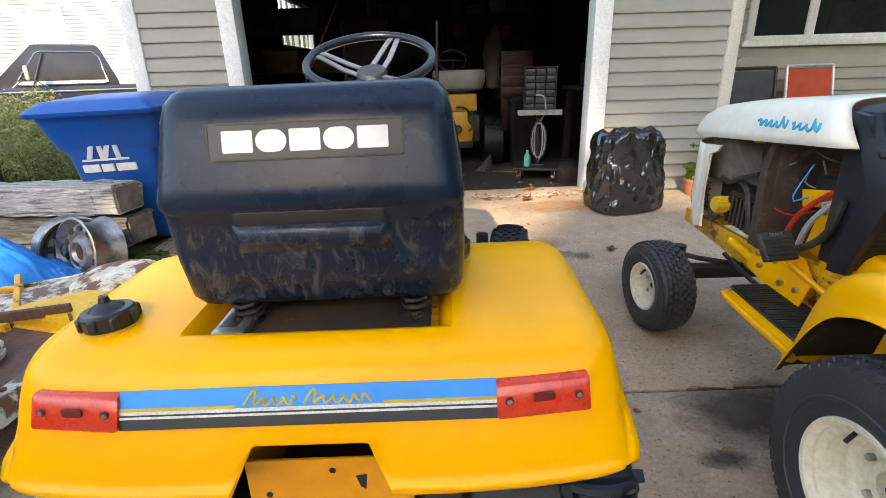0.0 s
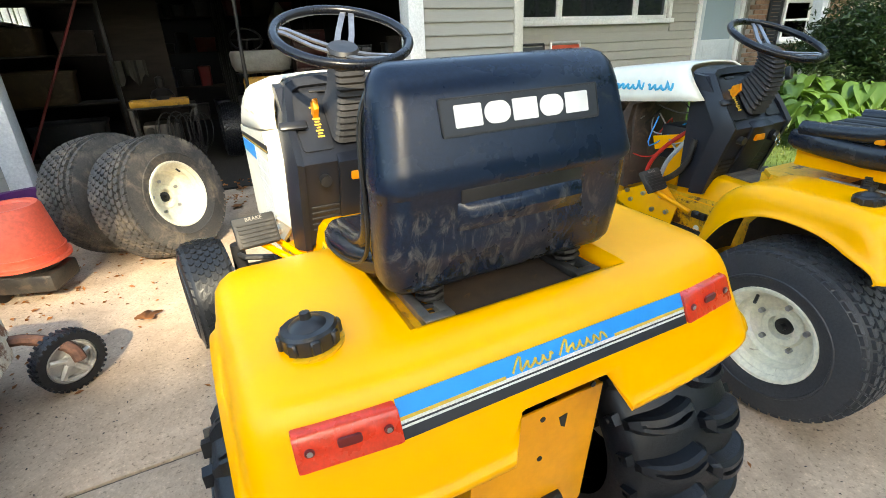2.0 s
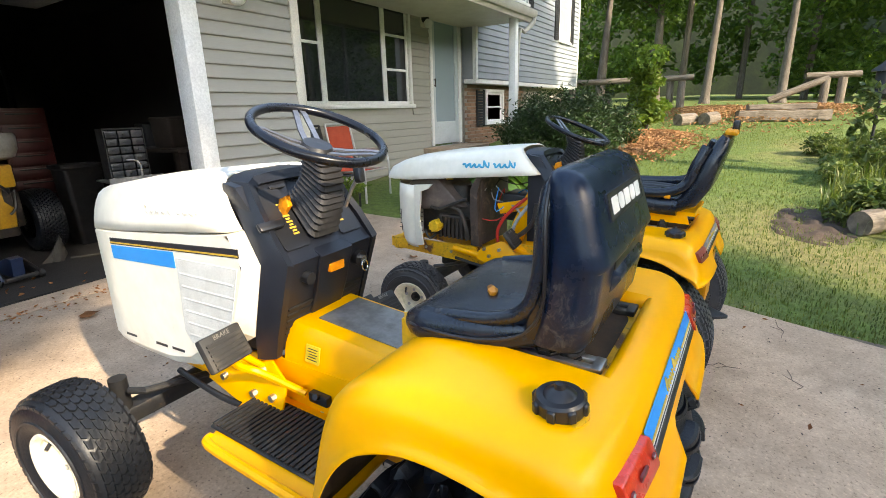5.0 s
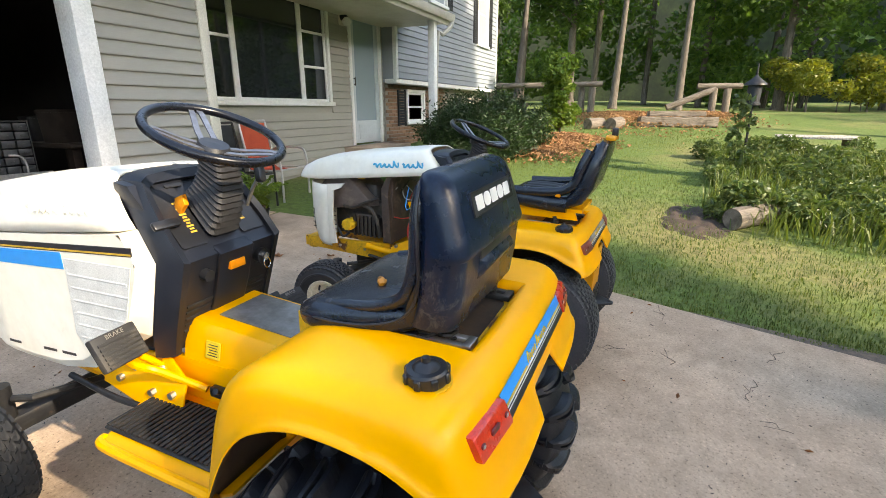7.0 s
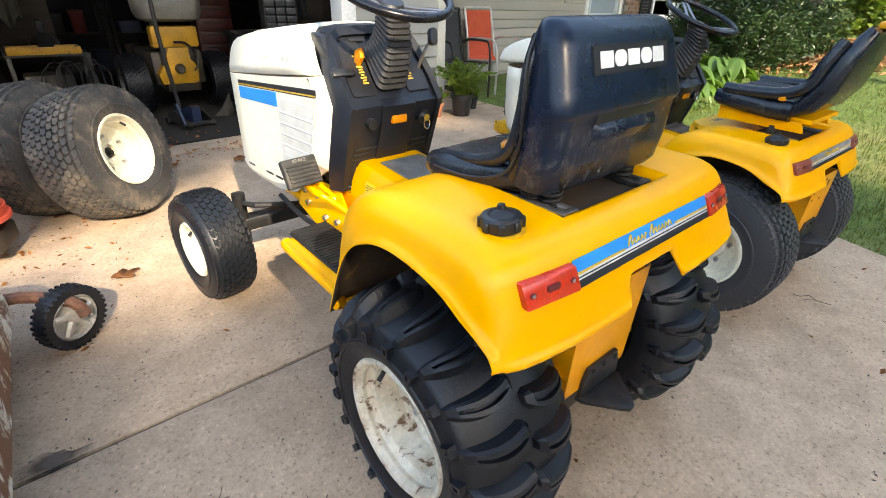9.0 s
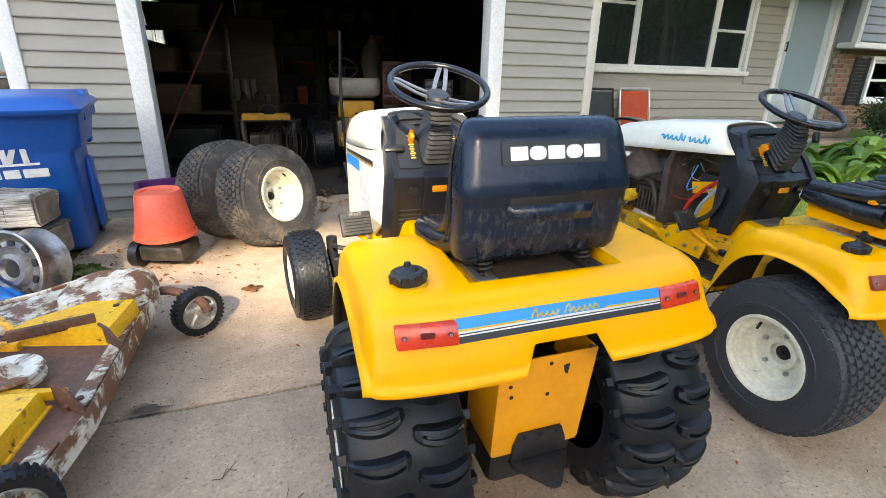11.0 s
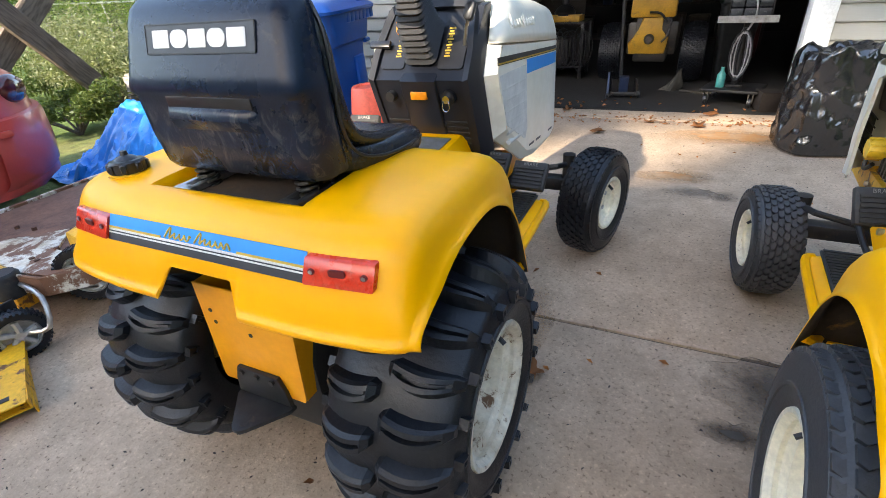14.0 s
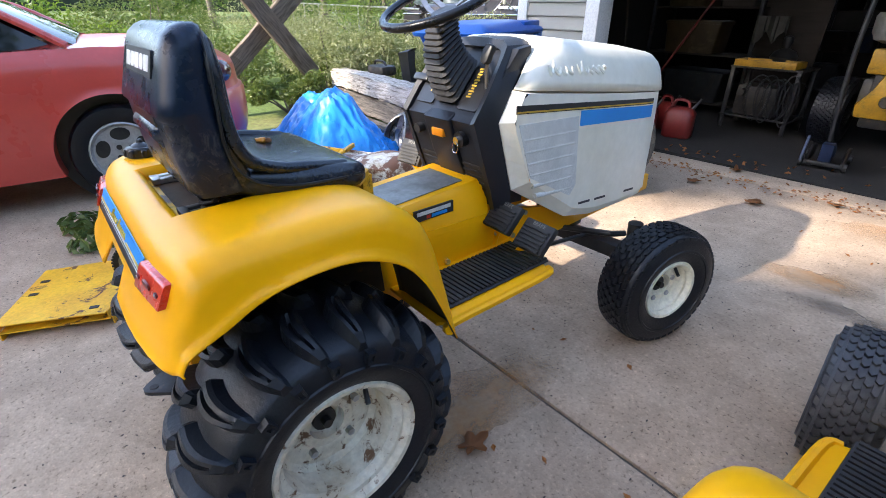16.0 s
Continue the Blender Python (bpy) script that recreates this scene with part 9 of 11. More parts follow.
prism(bm, [(-0.06, 0.05), (0.24, 0.06), (0.22, 0.12), (-0.02, 0.20), (-0.08, 0.19)], "x", -0.05, 0.03, 0.006)
prism(bm, [(-0.14, 0.06), (-0.10, 0.06), (0.0, 0.22), (-0.03, 0.23)], "x", -0.16, -0.14, 0.003)
part("lift_arm", bm, SHADED_BLUE, jk, "blue lift arm")
bm = bmesh.new()
tube(bm, [(-0.03, 0.22, 0.10), (-0.08, 0.24, 0.8), (-0.06, 0.25, 1.55)], 0.018, seg=10, n=3)
part("handle", bm, BLACK_METAL, jk, "long black handle")
for x in (-0.15, 0.13):
    for y in (-0.06, 0.26):
        bm = bmesh.new()
        rod(bm, (x - 0.012, y, 0.035), (x + 0.012, y, 0.035), 0.035, seg=14)
        part("wheel", bm, BLACK_METAL, jk)

# old yellow machine with a white seat, standing behind the jack
ym = inside("yellow_machine", 0.37, 5.15, 0, "old yellow riding machine with a dusty white seat", "machine")
bm = bmesh.new()
box(bm, -0.24, 0.24, 0.10, 0.90, 0.28, 0.60, 0.03)
box(bm, -0.16, 0.16, 0.02, 0.30, 0.22, 0.70, 0.02)
part("chassis", bm, ENGINE_BLACK, ym)
bm = bmesh.new()
box(bm, -0.22, 0.20, -0.02, 0.12, 0.64, 0.83, 0.02)
part("seat_support", bm, MACHINE_YELLOW, ym, "yellow seat support")
bm = bmesh.new()
prism(bm, [(-0.20, 0.30), (0.14, 0.30), (0.16, 0.46), (0.08, 0.52), (0.10, 0.64), (-0.10, 0.64), (-0.12, 0.52), (-0.22, 0.40)], "y", 0.0, 0.10, 0.012)
part("gear_case", bm, MACHINE_YELLOW, ym, "grimy yellow gear case")
bm = bmesh.new()
rod(bm, (-0.02, 0.0, 0.44), (-0.02, -0.05, 0.44), 0.05, 0.035, seg=16)
part("hub_cover", bm, ENGINE_BLACK, ym)
bm = bmesh.new()
loft(bm, [[(x, y, z) for x, y in rrect(w, dd, r, 5, 0, 0.14)] for z, w, dd, r in ((0.865, 0.42, 0.26, 0.10), (0.89, 0.54, 0.34, 0.12), (0.95, 0.59, 0.38, 0.13), (1.06, 0.60, 0.40, 0.14), (1.085, 0.57, 0.37, 0.13), (1.07, 0.50, 0.30, 0.11), (1.03, 0.40, 0.22, 0.08))])
part("seat", bm, OFF_WHITE, ym, "dusty white tub-shaped seat")
bm = bmesh.new()
tube(bm, [(0.17 * math.cos(a) - 0.06, 0.62 + 0.12 * math.sin(a), 1.20 + 0.12 * math.sin(a)) for a in (2 * math.pi * i / 20 for i in range(20))], 0.012, seg=8, closed=True)
rod(bm, (-0.06, 0.62, 1.20), (-0.06, 0.85, 0.60), 0.016, seg=8)
rod(bm, (-0.23, 0.62, 1.20), (0.11, 0.62, 1.20), 0.010, seg=8)
part("steering_wheel", bm, BLACK_PLASTIC, ym)
bm = bmesh.new()
tube(bm, [(0.13, -0.03, 0.60), (0.06, -0.05, 0.68), (-0.04, -0.05, 0.69)], 0.012, seg=6, n=3)
tube(bm, [(0.17, -0.02, 0.62), (0.15, -0.04, 0.48), (0.10, -0.04, 0.42)], 0.010, seg=6, n=3)
part("link", bm, BLACK_METAL, ym)
for s in (-1, 1):
    wheel(ym, s * 0.40, 0.28, s, 0.29, 0.22, 0.15, "turf", TYRE, STEEL, dish=0.07)

# pale bag hanging from the ceiling
bm = bmesh.new()
rows = ((0.0, 0.02, 0.02), (0.03, 0.11, 0.08), (0.25, 0.155, 0.11), (0.50, 0.17, 0.12), (0.68, 0.14, 0.10), (0.80, 0.08, 0.06), (0.90, 0.02, 0.02))
rb = random.Random(8)
rings = []
for z, a, b in rows:
    rings.append([((a * (1 + 0.12 * math.sin(3 * q + 9 * z))) * math.cos(q), b * (1 + 0.15 * math.sin(4 * q + 6 * z)) * math.sin(q), z) for q in (2 * math.pi * k / 20 for k in range(20))])
loft(bm, rings)
# both sack cloths are darkened, garage shade put into their colours
PALE_SACK = mat("pale_sack_cloth", (0.22, 0.20, 0.165), 0.9, c2=(0.15, 0.135, 0.11), scale=8, bump=0.3)
SACK = mat("shaded_sack_cloth", (0.06, 0.054, 0.042), 0.9, c2=(0.04, 0.035, 0.027), scale=8, bump=0.3)
hb = one("hanging_bag", bm, PALE_SACK, 0.98, 7.30, 0, "pale cloth bag hanging from the ceiling", "bag", 0.80)
bm = bmesh.new()
rod(bm, (0, 0, 0.90), (0, 0, 1.76), 0.004, seg=5)
part("cord", bm, BLACK_PLASTIC, hb)
bm = bmesh.new()
loft(bm, [[(x, y, z) for x, y in rrect(w, w * 0.8, 0.04, 4)] for z, w in ((0, 0.26), (0.01, 0.27), (0.72, 0.34), (0.74, 0.38), (0.77, 0.38), (0.765, 0.33), (0.05, 0.25))])
one("grey_bin", bm, SHADED_GREY, 1.13, 5.40, 4, "grey open plastic bin with a tapered body", "bin")

# cloth and cord on the floor
bm = bmesh.new()
rings = []
for k, (z, r) in enumerate(((0.0, 0.09), (0.03, 0.075), (0.08, 0.05), (0.15, 0.02), (0.20, 0.006))):
    rings.append([(r * (1 + 0.4 * math.sin(3 * q + k)) * math.cos(q) + 0.02 * k, r * (1 + 0.3 * math.cos(4 * q + k)) * math.sin(q) * 0.7, z) for q in (2 * math.pi * i / 14 for i in range(14))])
loft(bm, rings)
one("rag", bm, SACK, 0.63, 4.90, 20, "crumpled grey rag on the floor", "rag")
bm = bmesh.new()
tube(bm, [(0, 0, 0.01), (0.10, -0.06, 0.01), (0.22, -0.10, 0.01), (0.34, -0.06, 0.01)], 0.011, seg=7, n=5)
one("hose_end", bm, SACK, 0.72, 4.84, 0, "short grey hose lying on the floor", "hose")

# work cart with an orange tool tray and hoses hung over its front
wc = inside("work_cart", -0.66, 5.36, 0, "black work cart with an orange tray and hanging hoses", "cart")
for x in (-0.30, 0.28):
    for y in (0.0, 0.42):
        bm = bmesh.new()
        box(bm, x, x + 0.035, y, y + 0.035, 0, 0.60, 0.003)
        part("leg", bm, BLACK_METAL, wc)
bm = bmesh.new()
box(bm, -0.31, 0.32, -0.01, 0.47, 0.58, 0.60, 0.004)
part("shelf", bm, BLACK_METAL, wc)
bm = bmesh.new()
box(bm, -0.31, 0.32, -0.01, 0.47, 0.12, 0.14, 0.004)
part("shelf", bm, BLACK_METAL, wc)
bm = bmesh.new()
for b in ((-0.28, 0.26, -0.02, 0.0, 0.60, 0.66), (-0.28, 0.26, 0.24, 0.26, 0.60, 0.66), (-0.28, -0.26, 0.0, 0.24, 0.60, 0.66), (0.24, 0.26, 0.0, 0.24, 0.60, 0.66), (-0.26, 0.24, 0.0, 0.24, 0.60, 0.61)):
    box(bm, *b, 0.004)
part("tray", bm, MACHINE_YELLOW, wc, "orange-yellow open tray")
bm = bmesh.new()
lathe(bm, [(0.60, 0.0), (0.61, 0.11), (0.68, 0.12), (0.73, 0.09), (0.76, 0.03), (0.82, 0.045), (0.86, 0.04), (0.88, 0.0)], "z", 18, Matrix.Translation((0.02, 0.34, 0)))
part("air_tank", bm, BLACK_PLASTIC, wc)
bm = bmesh.new()
box(bm, -0.22, 0.14, 0.06, 0.40, 0.14, 0.42, 0.02)
rod(bm, (-0.16, 0.05, 0.36), (-0.16, 0.0, 0.36), 0.035, seg=14)
part("pump", bm, ENGINE_BLACK, wc)
rb = random.Random(14)
for k in range(9):
    cx, L, w = -0.02 + 0.045 * k, rb.uniform(0.16, 0.24), rb.uniform(0.05, 0.10)
    bm = bmesh.new()
    tube(bm, [(cx + w * math.cos(a) * (1 + 0.2 * math.sin(a)), -0.05 - 0.012 * (k % 4), 0.33 + L * math.sin(a)) for a in (2 * math.pi * i / 16 for i in range(16))], 0.0065, seg=6, closed=True)
    part("hose_loop", bm, BLACK_PLASTIC if k % 3 else SHADED_GREY, wc)
bm = bmesh.new()
box(bm, -0.30, 0.30, -0.012, 0.012, 0, 1.75, 0.003, pose(0, 0, 0, -5, 0, 0))
one("leaning_board", bm, SHADED_WOOD, -0.80, 6.10, 0, "tall brown board leaning upright", "board")
bm = bmesh.new()
rings = []
for k in range(6):
    f = k / 5
    rings.append([(-0.15 + 0.30 * i / 11, -0.02 - 0.03 * math.sin(i * 1.7) + y_, 0.0 - 0.20 * f * (1 + 0.3 * math.sin(i * 1.1))) for y_ in (0.0, 0.012) for i in (range(12) if y_ == 0 else range(11, -1, -1))])
loft(bm, rings)
cl2 = one("draped_cloth", bm, SACK, -0.88, 5.86, 0, "grey cloth draped over a rail", "cloth", 1.04)

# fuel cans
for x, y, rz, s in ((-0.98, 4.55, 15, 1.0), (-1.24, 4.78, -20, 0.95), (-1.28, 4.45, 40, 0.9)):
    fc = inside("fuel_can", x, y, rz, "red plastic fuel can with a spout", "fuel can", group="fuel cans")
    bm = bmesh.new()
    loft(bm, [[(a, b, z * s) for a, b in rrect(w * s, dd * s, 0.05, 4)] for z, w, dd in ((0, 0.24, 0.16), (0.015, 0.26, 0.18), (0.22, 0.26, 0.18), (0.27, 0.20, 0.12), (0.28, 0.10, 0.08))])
    part("tank", bm, SHADED_RED, fc)
    bm = bmesh.new()
    tube(bm, [(-0.09 * s, 0, 0.25 * s), (-0.06 * s, 0, 0.33 * s), (0.04 * s, 0, 0.33 * s), (0.07 * s, 0, 0.26 * s)], 0.014, seg=8, n=3)
    part("handle", bm, SHADED_RED, fc)
    bm = bmesh.new()
    rod(bm, (0.08 * s, 0, 0.24 * s), (0.15 * s, 0, 0.36 * s), 0.018, 0.011, seg=10)
    part("spout", bm, BLACK_PLASTIC if x < -0.9 else ORANGE_YELLOW, fc)

# red-handled broom leaning on the shelves
br = inside("broom", -1.90, 5.38, 0, "broom with a long red handle leaning to one side", "broom")
bm = bmesh.new()
rod(bm, (0.02, 0.01, 0.16), (0.88, 0.25, 1.85), 0.013, seg=10)
part("handle", bm, SHADED_RED, br, "long red handle")
bm = bmesh.new()
box(bm, -0.14, 0.14, -0.03, 0.03, 0.10, 0.17, 0.01)
part("head", bm, SHADED_WOOD, br)
bm = bmesh.new()
for k in range(30):
    x = -0.13 + 0.26 * k / 29
    rod(bm, (x, 0.015 * math.sin(k * 2.1), 0.11), (x * 1.15, 0.025 * math.sin(k * 1.3), 0.0), 0.006, seg=4)
tagged(part("bristles", bm, BLACK_PLASTIC, br), kind="stuff")


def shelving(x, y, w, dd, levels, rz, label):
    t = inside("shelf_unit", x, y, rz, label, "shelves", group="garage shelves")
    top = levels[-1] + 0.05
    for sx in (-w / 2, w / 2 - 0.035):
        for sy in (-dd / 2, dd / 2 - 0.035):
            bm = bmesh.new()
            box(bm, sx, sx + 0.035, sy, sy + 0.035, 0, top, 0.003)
            part("post", bm, SHADED_GREY, t)
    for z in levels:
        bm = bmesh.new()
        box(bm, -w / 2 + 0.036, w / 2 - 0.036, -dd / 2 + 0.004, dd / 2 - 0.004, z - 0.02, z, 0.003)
        part("shelf", bm, SHADED_WOOD, t)
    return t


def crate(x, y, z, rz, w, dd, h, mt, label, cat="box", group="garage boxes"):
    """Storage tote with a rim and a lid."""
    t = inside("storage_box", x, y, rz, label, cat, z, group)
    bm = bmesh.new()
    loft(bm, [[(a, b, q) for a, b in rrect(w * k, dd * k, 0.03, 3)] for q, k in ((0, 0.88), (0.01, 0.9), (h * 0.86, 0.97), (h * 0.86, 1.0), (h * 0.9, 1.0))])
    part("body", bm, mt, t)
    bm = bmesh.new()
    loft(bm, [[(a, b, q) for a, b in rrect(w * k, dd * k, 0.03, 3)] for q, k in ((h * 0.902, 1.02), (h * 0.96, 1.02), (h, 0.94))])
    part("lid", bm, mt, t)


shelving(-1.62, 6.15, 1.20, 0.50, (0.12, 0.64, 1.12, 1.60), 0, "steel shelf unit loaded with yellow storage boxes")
crate(-1.72, 6.10, 0.64, 3, 0.62, 0.42, 0.34, SHADED_YELLOW, "yellow lidded storage box on a shelf")
crate(-1.84, 6.12, 1.12, -4, 0.48, 0.40, 0.26, SHADED_YELLOW, "yellow lidded storage box on a shelf")
crate(-1.32, 6.12, 1.12, 6, 0.36, 0.36, 0.22, SHADED_CARDBOARD, "brown cardboard carton on a shelf")
crate(-1.60, 6.12, 1.60, 0, 0.60, 0.40, 0.25, SHADED_GREY, "grey lidded storage box on a shelf")
crate(-1.60, 6.12, 0.12, 0, 0.70, 0.42, 0.34, SHADED_GREY, "grey lidded storage box on a shelf")

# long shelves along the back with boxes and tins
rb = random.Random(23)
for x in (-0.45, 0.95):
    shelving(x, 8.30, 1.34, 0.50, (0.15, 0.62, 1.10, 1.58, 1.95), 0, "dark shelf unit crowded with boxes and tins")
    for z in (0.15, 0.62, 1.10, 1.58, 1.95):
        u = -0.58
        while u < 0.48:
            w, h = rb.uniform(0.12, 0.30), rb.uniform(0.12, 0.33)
            mt = rb.choice([SHADED_CARDBOARD, SHADED_GREY, SHADED_WOOD, SHADED_RED, SHADED_GREY, SHADED_BLUE, SHADED_GREY, SHADED_WOOD])
            names = {SHADED_CARDBOARD: "brown cardboard", SHADED_GREY: "grey plastic", SHADED_YELLOW: "yellow plastic", SHADED_RED: "red plastic", OFF_WHITE: "white plastic", SHADED_BLUE: "blue plastic", SHADED_WOOD: "wooden"}
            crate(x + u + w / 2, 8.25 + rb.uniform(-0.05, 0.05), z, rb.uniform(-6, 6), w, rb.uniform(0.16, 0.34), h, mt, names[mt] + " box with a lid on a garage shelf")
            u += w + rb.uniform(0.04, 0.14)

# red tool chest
# red enamel lowered to near black, the room's shade in its colour
CHEST_RED = mat("shaded_red_enamel", (0.06, 0.007, 0.006), 0.45, c2=(0.04, 0.006, 0.005), scale=5, bump=0.03)
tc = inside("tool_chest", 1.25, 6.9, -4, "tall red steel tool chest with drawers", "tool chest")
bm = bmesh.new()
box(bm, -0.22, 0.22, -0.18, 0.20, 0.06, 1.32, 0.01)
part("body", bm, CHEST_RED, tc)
for k in range(8):
    bm = bmesh.new()
    box(bm, -0.20, 0.20, -0.196, -0.181, 0.10 + k * 0.15, 0.235 + k * 0.15, 0.004)
    dr = part("drawer", bm, CHEST_RED, tc)
    bm = bmesh.new()
    box(bm, -0.14, 0.14, -0.214, -0.197, 0.20 + k * 0.15, 0.215 + k * 0.15, 0.003)
    part("handle", bm, BLACK_METAL, dr)
bm = bmesh.new()
box(bm, -0.20, 0.20, -0.16, 0.18, 0.0, 0.06)
part("plinth", bm, BLACK_METAL, tc)

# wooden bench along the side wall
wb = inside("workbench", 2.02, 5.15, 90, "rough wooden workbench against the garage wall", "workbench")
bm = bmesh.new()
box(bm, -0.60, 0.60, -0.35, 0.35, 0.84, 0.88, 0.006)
part("worktop", bm, SHADED_WOOD, wb)
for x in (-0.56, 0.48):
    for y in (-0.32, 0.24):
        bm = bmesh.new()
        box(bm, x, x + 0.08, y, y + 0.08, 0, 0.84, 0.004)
        part("leg", bm, SHADED_WOOD, wb)
crate(1.90, 4.95, 0.88, 8, 0.34, 0.30, 0.30, SHADED_CARDBOARD, "brown cardboard carton on the workbench")
crate(1.96, 5.45, 0.88, -8, 0.30, 0.26, 0.24, SHADED_GREY, "grey plastic box on the workbench")

# long-handled tools standing in the corner
rb = random.Random(31)
for k, (x, y, mt, hd, label) in enumerate(((-1.98, 4.30, SHADED_WOOD, SHADED_GREY, "long-handled shovel leaning in the corner"), (-2.06, 4.55, SHADED_GREY, BLACK_METAL, "grey long-handled rake leaning in the corner"), (-2.02, 4.80, SHADED_RED, BLACK_METAL, "red-handled hoe leaning in the corner"), (-1.90, 5.02, SHADED_WOOD, SHADED_YELLOW, "yellow snow shovel leaning in the corner"))):
    t = inside("long_tool", x, y, rb.uniform(-10, 10), label, "garden tool", group="long-handled tools")
    bm = bmesh.new()
    rod(bm, (0.0, 0, 0.22), (-0.16, 0, 1.55), 0.015, seg=8)
    part("handle", bm, mt, t)
    bm = bmesh.new()
    loft(bm, [[(0.012 * s2 + 0.03, w * s1, z) for s1, s2 in ((-1, -1), (1, -1), (1, 1), (-1, 1))] for z, w in ((0.0, 0.02), (0.03, 0.09), (0.20, 0.11), (0.24, 0.05), (0.28, 0.02))])
    part("blade", bm, hd, t)

# dead leaves blown over the threshold
rng = np.random.RandomState(64)
pts = [(rng.uniform(-1.4, 1.4), 3.99 + abs(rng.normal(0, 0.16)), FLOOR_Z + 0.004) for _ in range(50)]
tagged(leaves("leaf_litter", pts, 0.045, LEAF_BROWN, 65, 0.6, up=0.9, jitter=0.02), "dry brown leaves blown over the garage threshold", "leaves", kind="stuff")

# ---- garden, trees and distance ----
def clump_points(rng, centres, n):
    """Points spread through soft balls: centres are (x, y, z, rx, ry, rz)."""
    out = []
    wts = np.array([c[3] * c[4] * c[5] for c in centres]) ** 0.75
    cnt = np.maximum(1, (n * wts / wts.sum()).astype(int))
    for c, k in zip(centres, cnt):
        d = rng.normal(size=(k, 3))
        d /= np.linalg.norm(d, axis=1)[:, None]
        r = rng.uniform(0.25, 1, k) ** 0.45
        out.append(np.array(c[:3]) + d * r[:, None] * np.array(c[3:]))
    return np.concatenate(out)


def tree(x, y, h, crown_z, crown_r, r0, seed, n=7000, leaf=0.16, material=None, label="", lean=(0, 0), crown_h=None, clumps=26, name="tree"):
    z0 = ground_z(x, y) - 0.05
    t = thing(name, pose(x, y, z0), label or "tall tree with a grey-brown trunk and green leaves", "tree", "garden trees")
    rnd = random.Random(seed)
    rng = np.random.RandomState(seed)
    bm = bmesh.new()
    trunk = [(lean[0] * f * h + 0.05 * h * 0.1 * math.sin(f * 5 + seed), lean[1] * f * h, f * h * 0.9) for f in (0, 0.1, 0.25, 0.45, 0.7, 1.0)]
    tube(bm, trunk, r0, seg=12, n=4, taper=r0 * 0.25)
    tube(bm, [(0, 0, -0.05), (0, 0, 0.35)], r0 * 1.35, seg=12, taper=r0 * 0.95)
    crown_h = crown_h or crown_r
    cs = []
    top = Vector((lean[0] * h, lean[1] * h, crown_z))
    for k in range(clumps):
        a = rnd.uniform(0, 6.28)
        q = rnd.uniform(0.15, 0.95)
        c = top + Vector((math.cos(a) * q * crown_r, math.sin(a) * q * crown_r, rnd.uniform(-0.9, 0.9) * crown_h * math.sqrt(max(0.05, 1 - q * q))))
        s = crown_r * rnd.uniform(0.22, 0.40)
        cs.append((c.x, c.y, c.z, s, s, s * 0.62))
        if k % 2 == 0:
            f = min(0.95, max(0.2, (c.z - 0.25 * crown_h) / (h * 0.9)))
            st = Vector((lean[0] * f * h, lean[1] * f * h, f * h * 0.9))
            tube(bm, [st, st.lerp(c, 0.5) + Vector((0, 0, 0.08 * crown_r)), c], r0 * 0.30, seg=6, n=3, taper=r0 * 0.06)
    part("trunk", bm, BARK, t)
    leaves("crown", clump_points(rng, cs, n), leaf, material or LEAF_TREE, seed, 0.6, parent=t)
    return t


# unseen trees added beyond the foot of the drive shade the near part of it
for k, (x, y, cz, cr) in enumerate(((-5.4, -16.1, 10.0, 1.8), (-2.4, -15.9, 10.5, 1.95))):
    tree(x, y, cz + 2.2, cz, cr, 0.20, 77 + k, n=22000, leaf=0.21, clumps=120, crown_h=1.40, label="unseen slender leafy tree added beyond the drive to shade it")
# unseen tall trees added down the drive keep the sun off the house front above its foot
for k, x in enumerate((-4.6, 1.0, 5.6)):
    tree(x, -7.4 - 0.3 * (k % 2), 12.5, 9.9, 3.0, 0.24, 60 + k, n=21000, leaf=0.27, clumps=100, crown_h=2.0, label="unseen tall tree with a high crown, added to shade the house front")

# trunks of the far garden
tree(17.0, 4.7, 9.5, 7.3, 2.6, 0.15, 11, n=9000, material=LEAF_WOODS, leaf=0.20, lean=(0.02, -0.06), label="leaning tree trunk with ivy leaves below its crown")
tree(19.5, 1.55, 11.0, 8.3, 3.0, 0.16, 12, n=9000, material=LEAF_WOODS, leaf=0.22, lean=(0.0, -0.04))
tree(20.5, -0.75, 11.0, 8.5, 3.0, 0.17, 13, n=9000, material=LEAF_WOODS, leaf=0.22, lean=(0.0, -0.015))
tree(13.5, -5.3, 9.0, 7.2, 2.8, 0.14, 14, n=9000, material=LEAF_WOODS, leaf=0.20, lean=(0.0, -0.05))
tree(16.6, 6.4, 8.0, 5.2, 2.0, 0.16, 15, n=5000, leaf=0.18)
tree(24.0, 4.0, 11.0, 7.0, 3.6, 0.25, 16, n=6000, leaf=0.24)
tree(26.0, -5.0, 11.0, 7.5, 3.8, 0.25, 17, n=6000, leaf=0.24)
rng = np.random.RandomState(40)

# woods closing the view: one mass of many leaves with dark gaps
cs = []
for k in range(230):
    a = radians(rng.uniform(-42, 42))
    d = rng.uniform(27, 42)
    x, y = d * math.cos(a), d * math.sin(a)
    s = rng.uniform(1.2, 2.6)
    cs.append((x, y, ground_z(x, y) + rng.uniform(0.8, 15), s, s, s * 0.7))
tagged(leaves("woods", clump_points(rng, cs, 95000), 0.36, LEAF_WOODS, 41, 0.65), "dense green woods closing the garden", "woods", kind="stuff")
# unseen trees behind the view, added to cut low sky light into the garage
cs = []
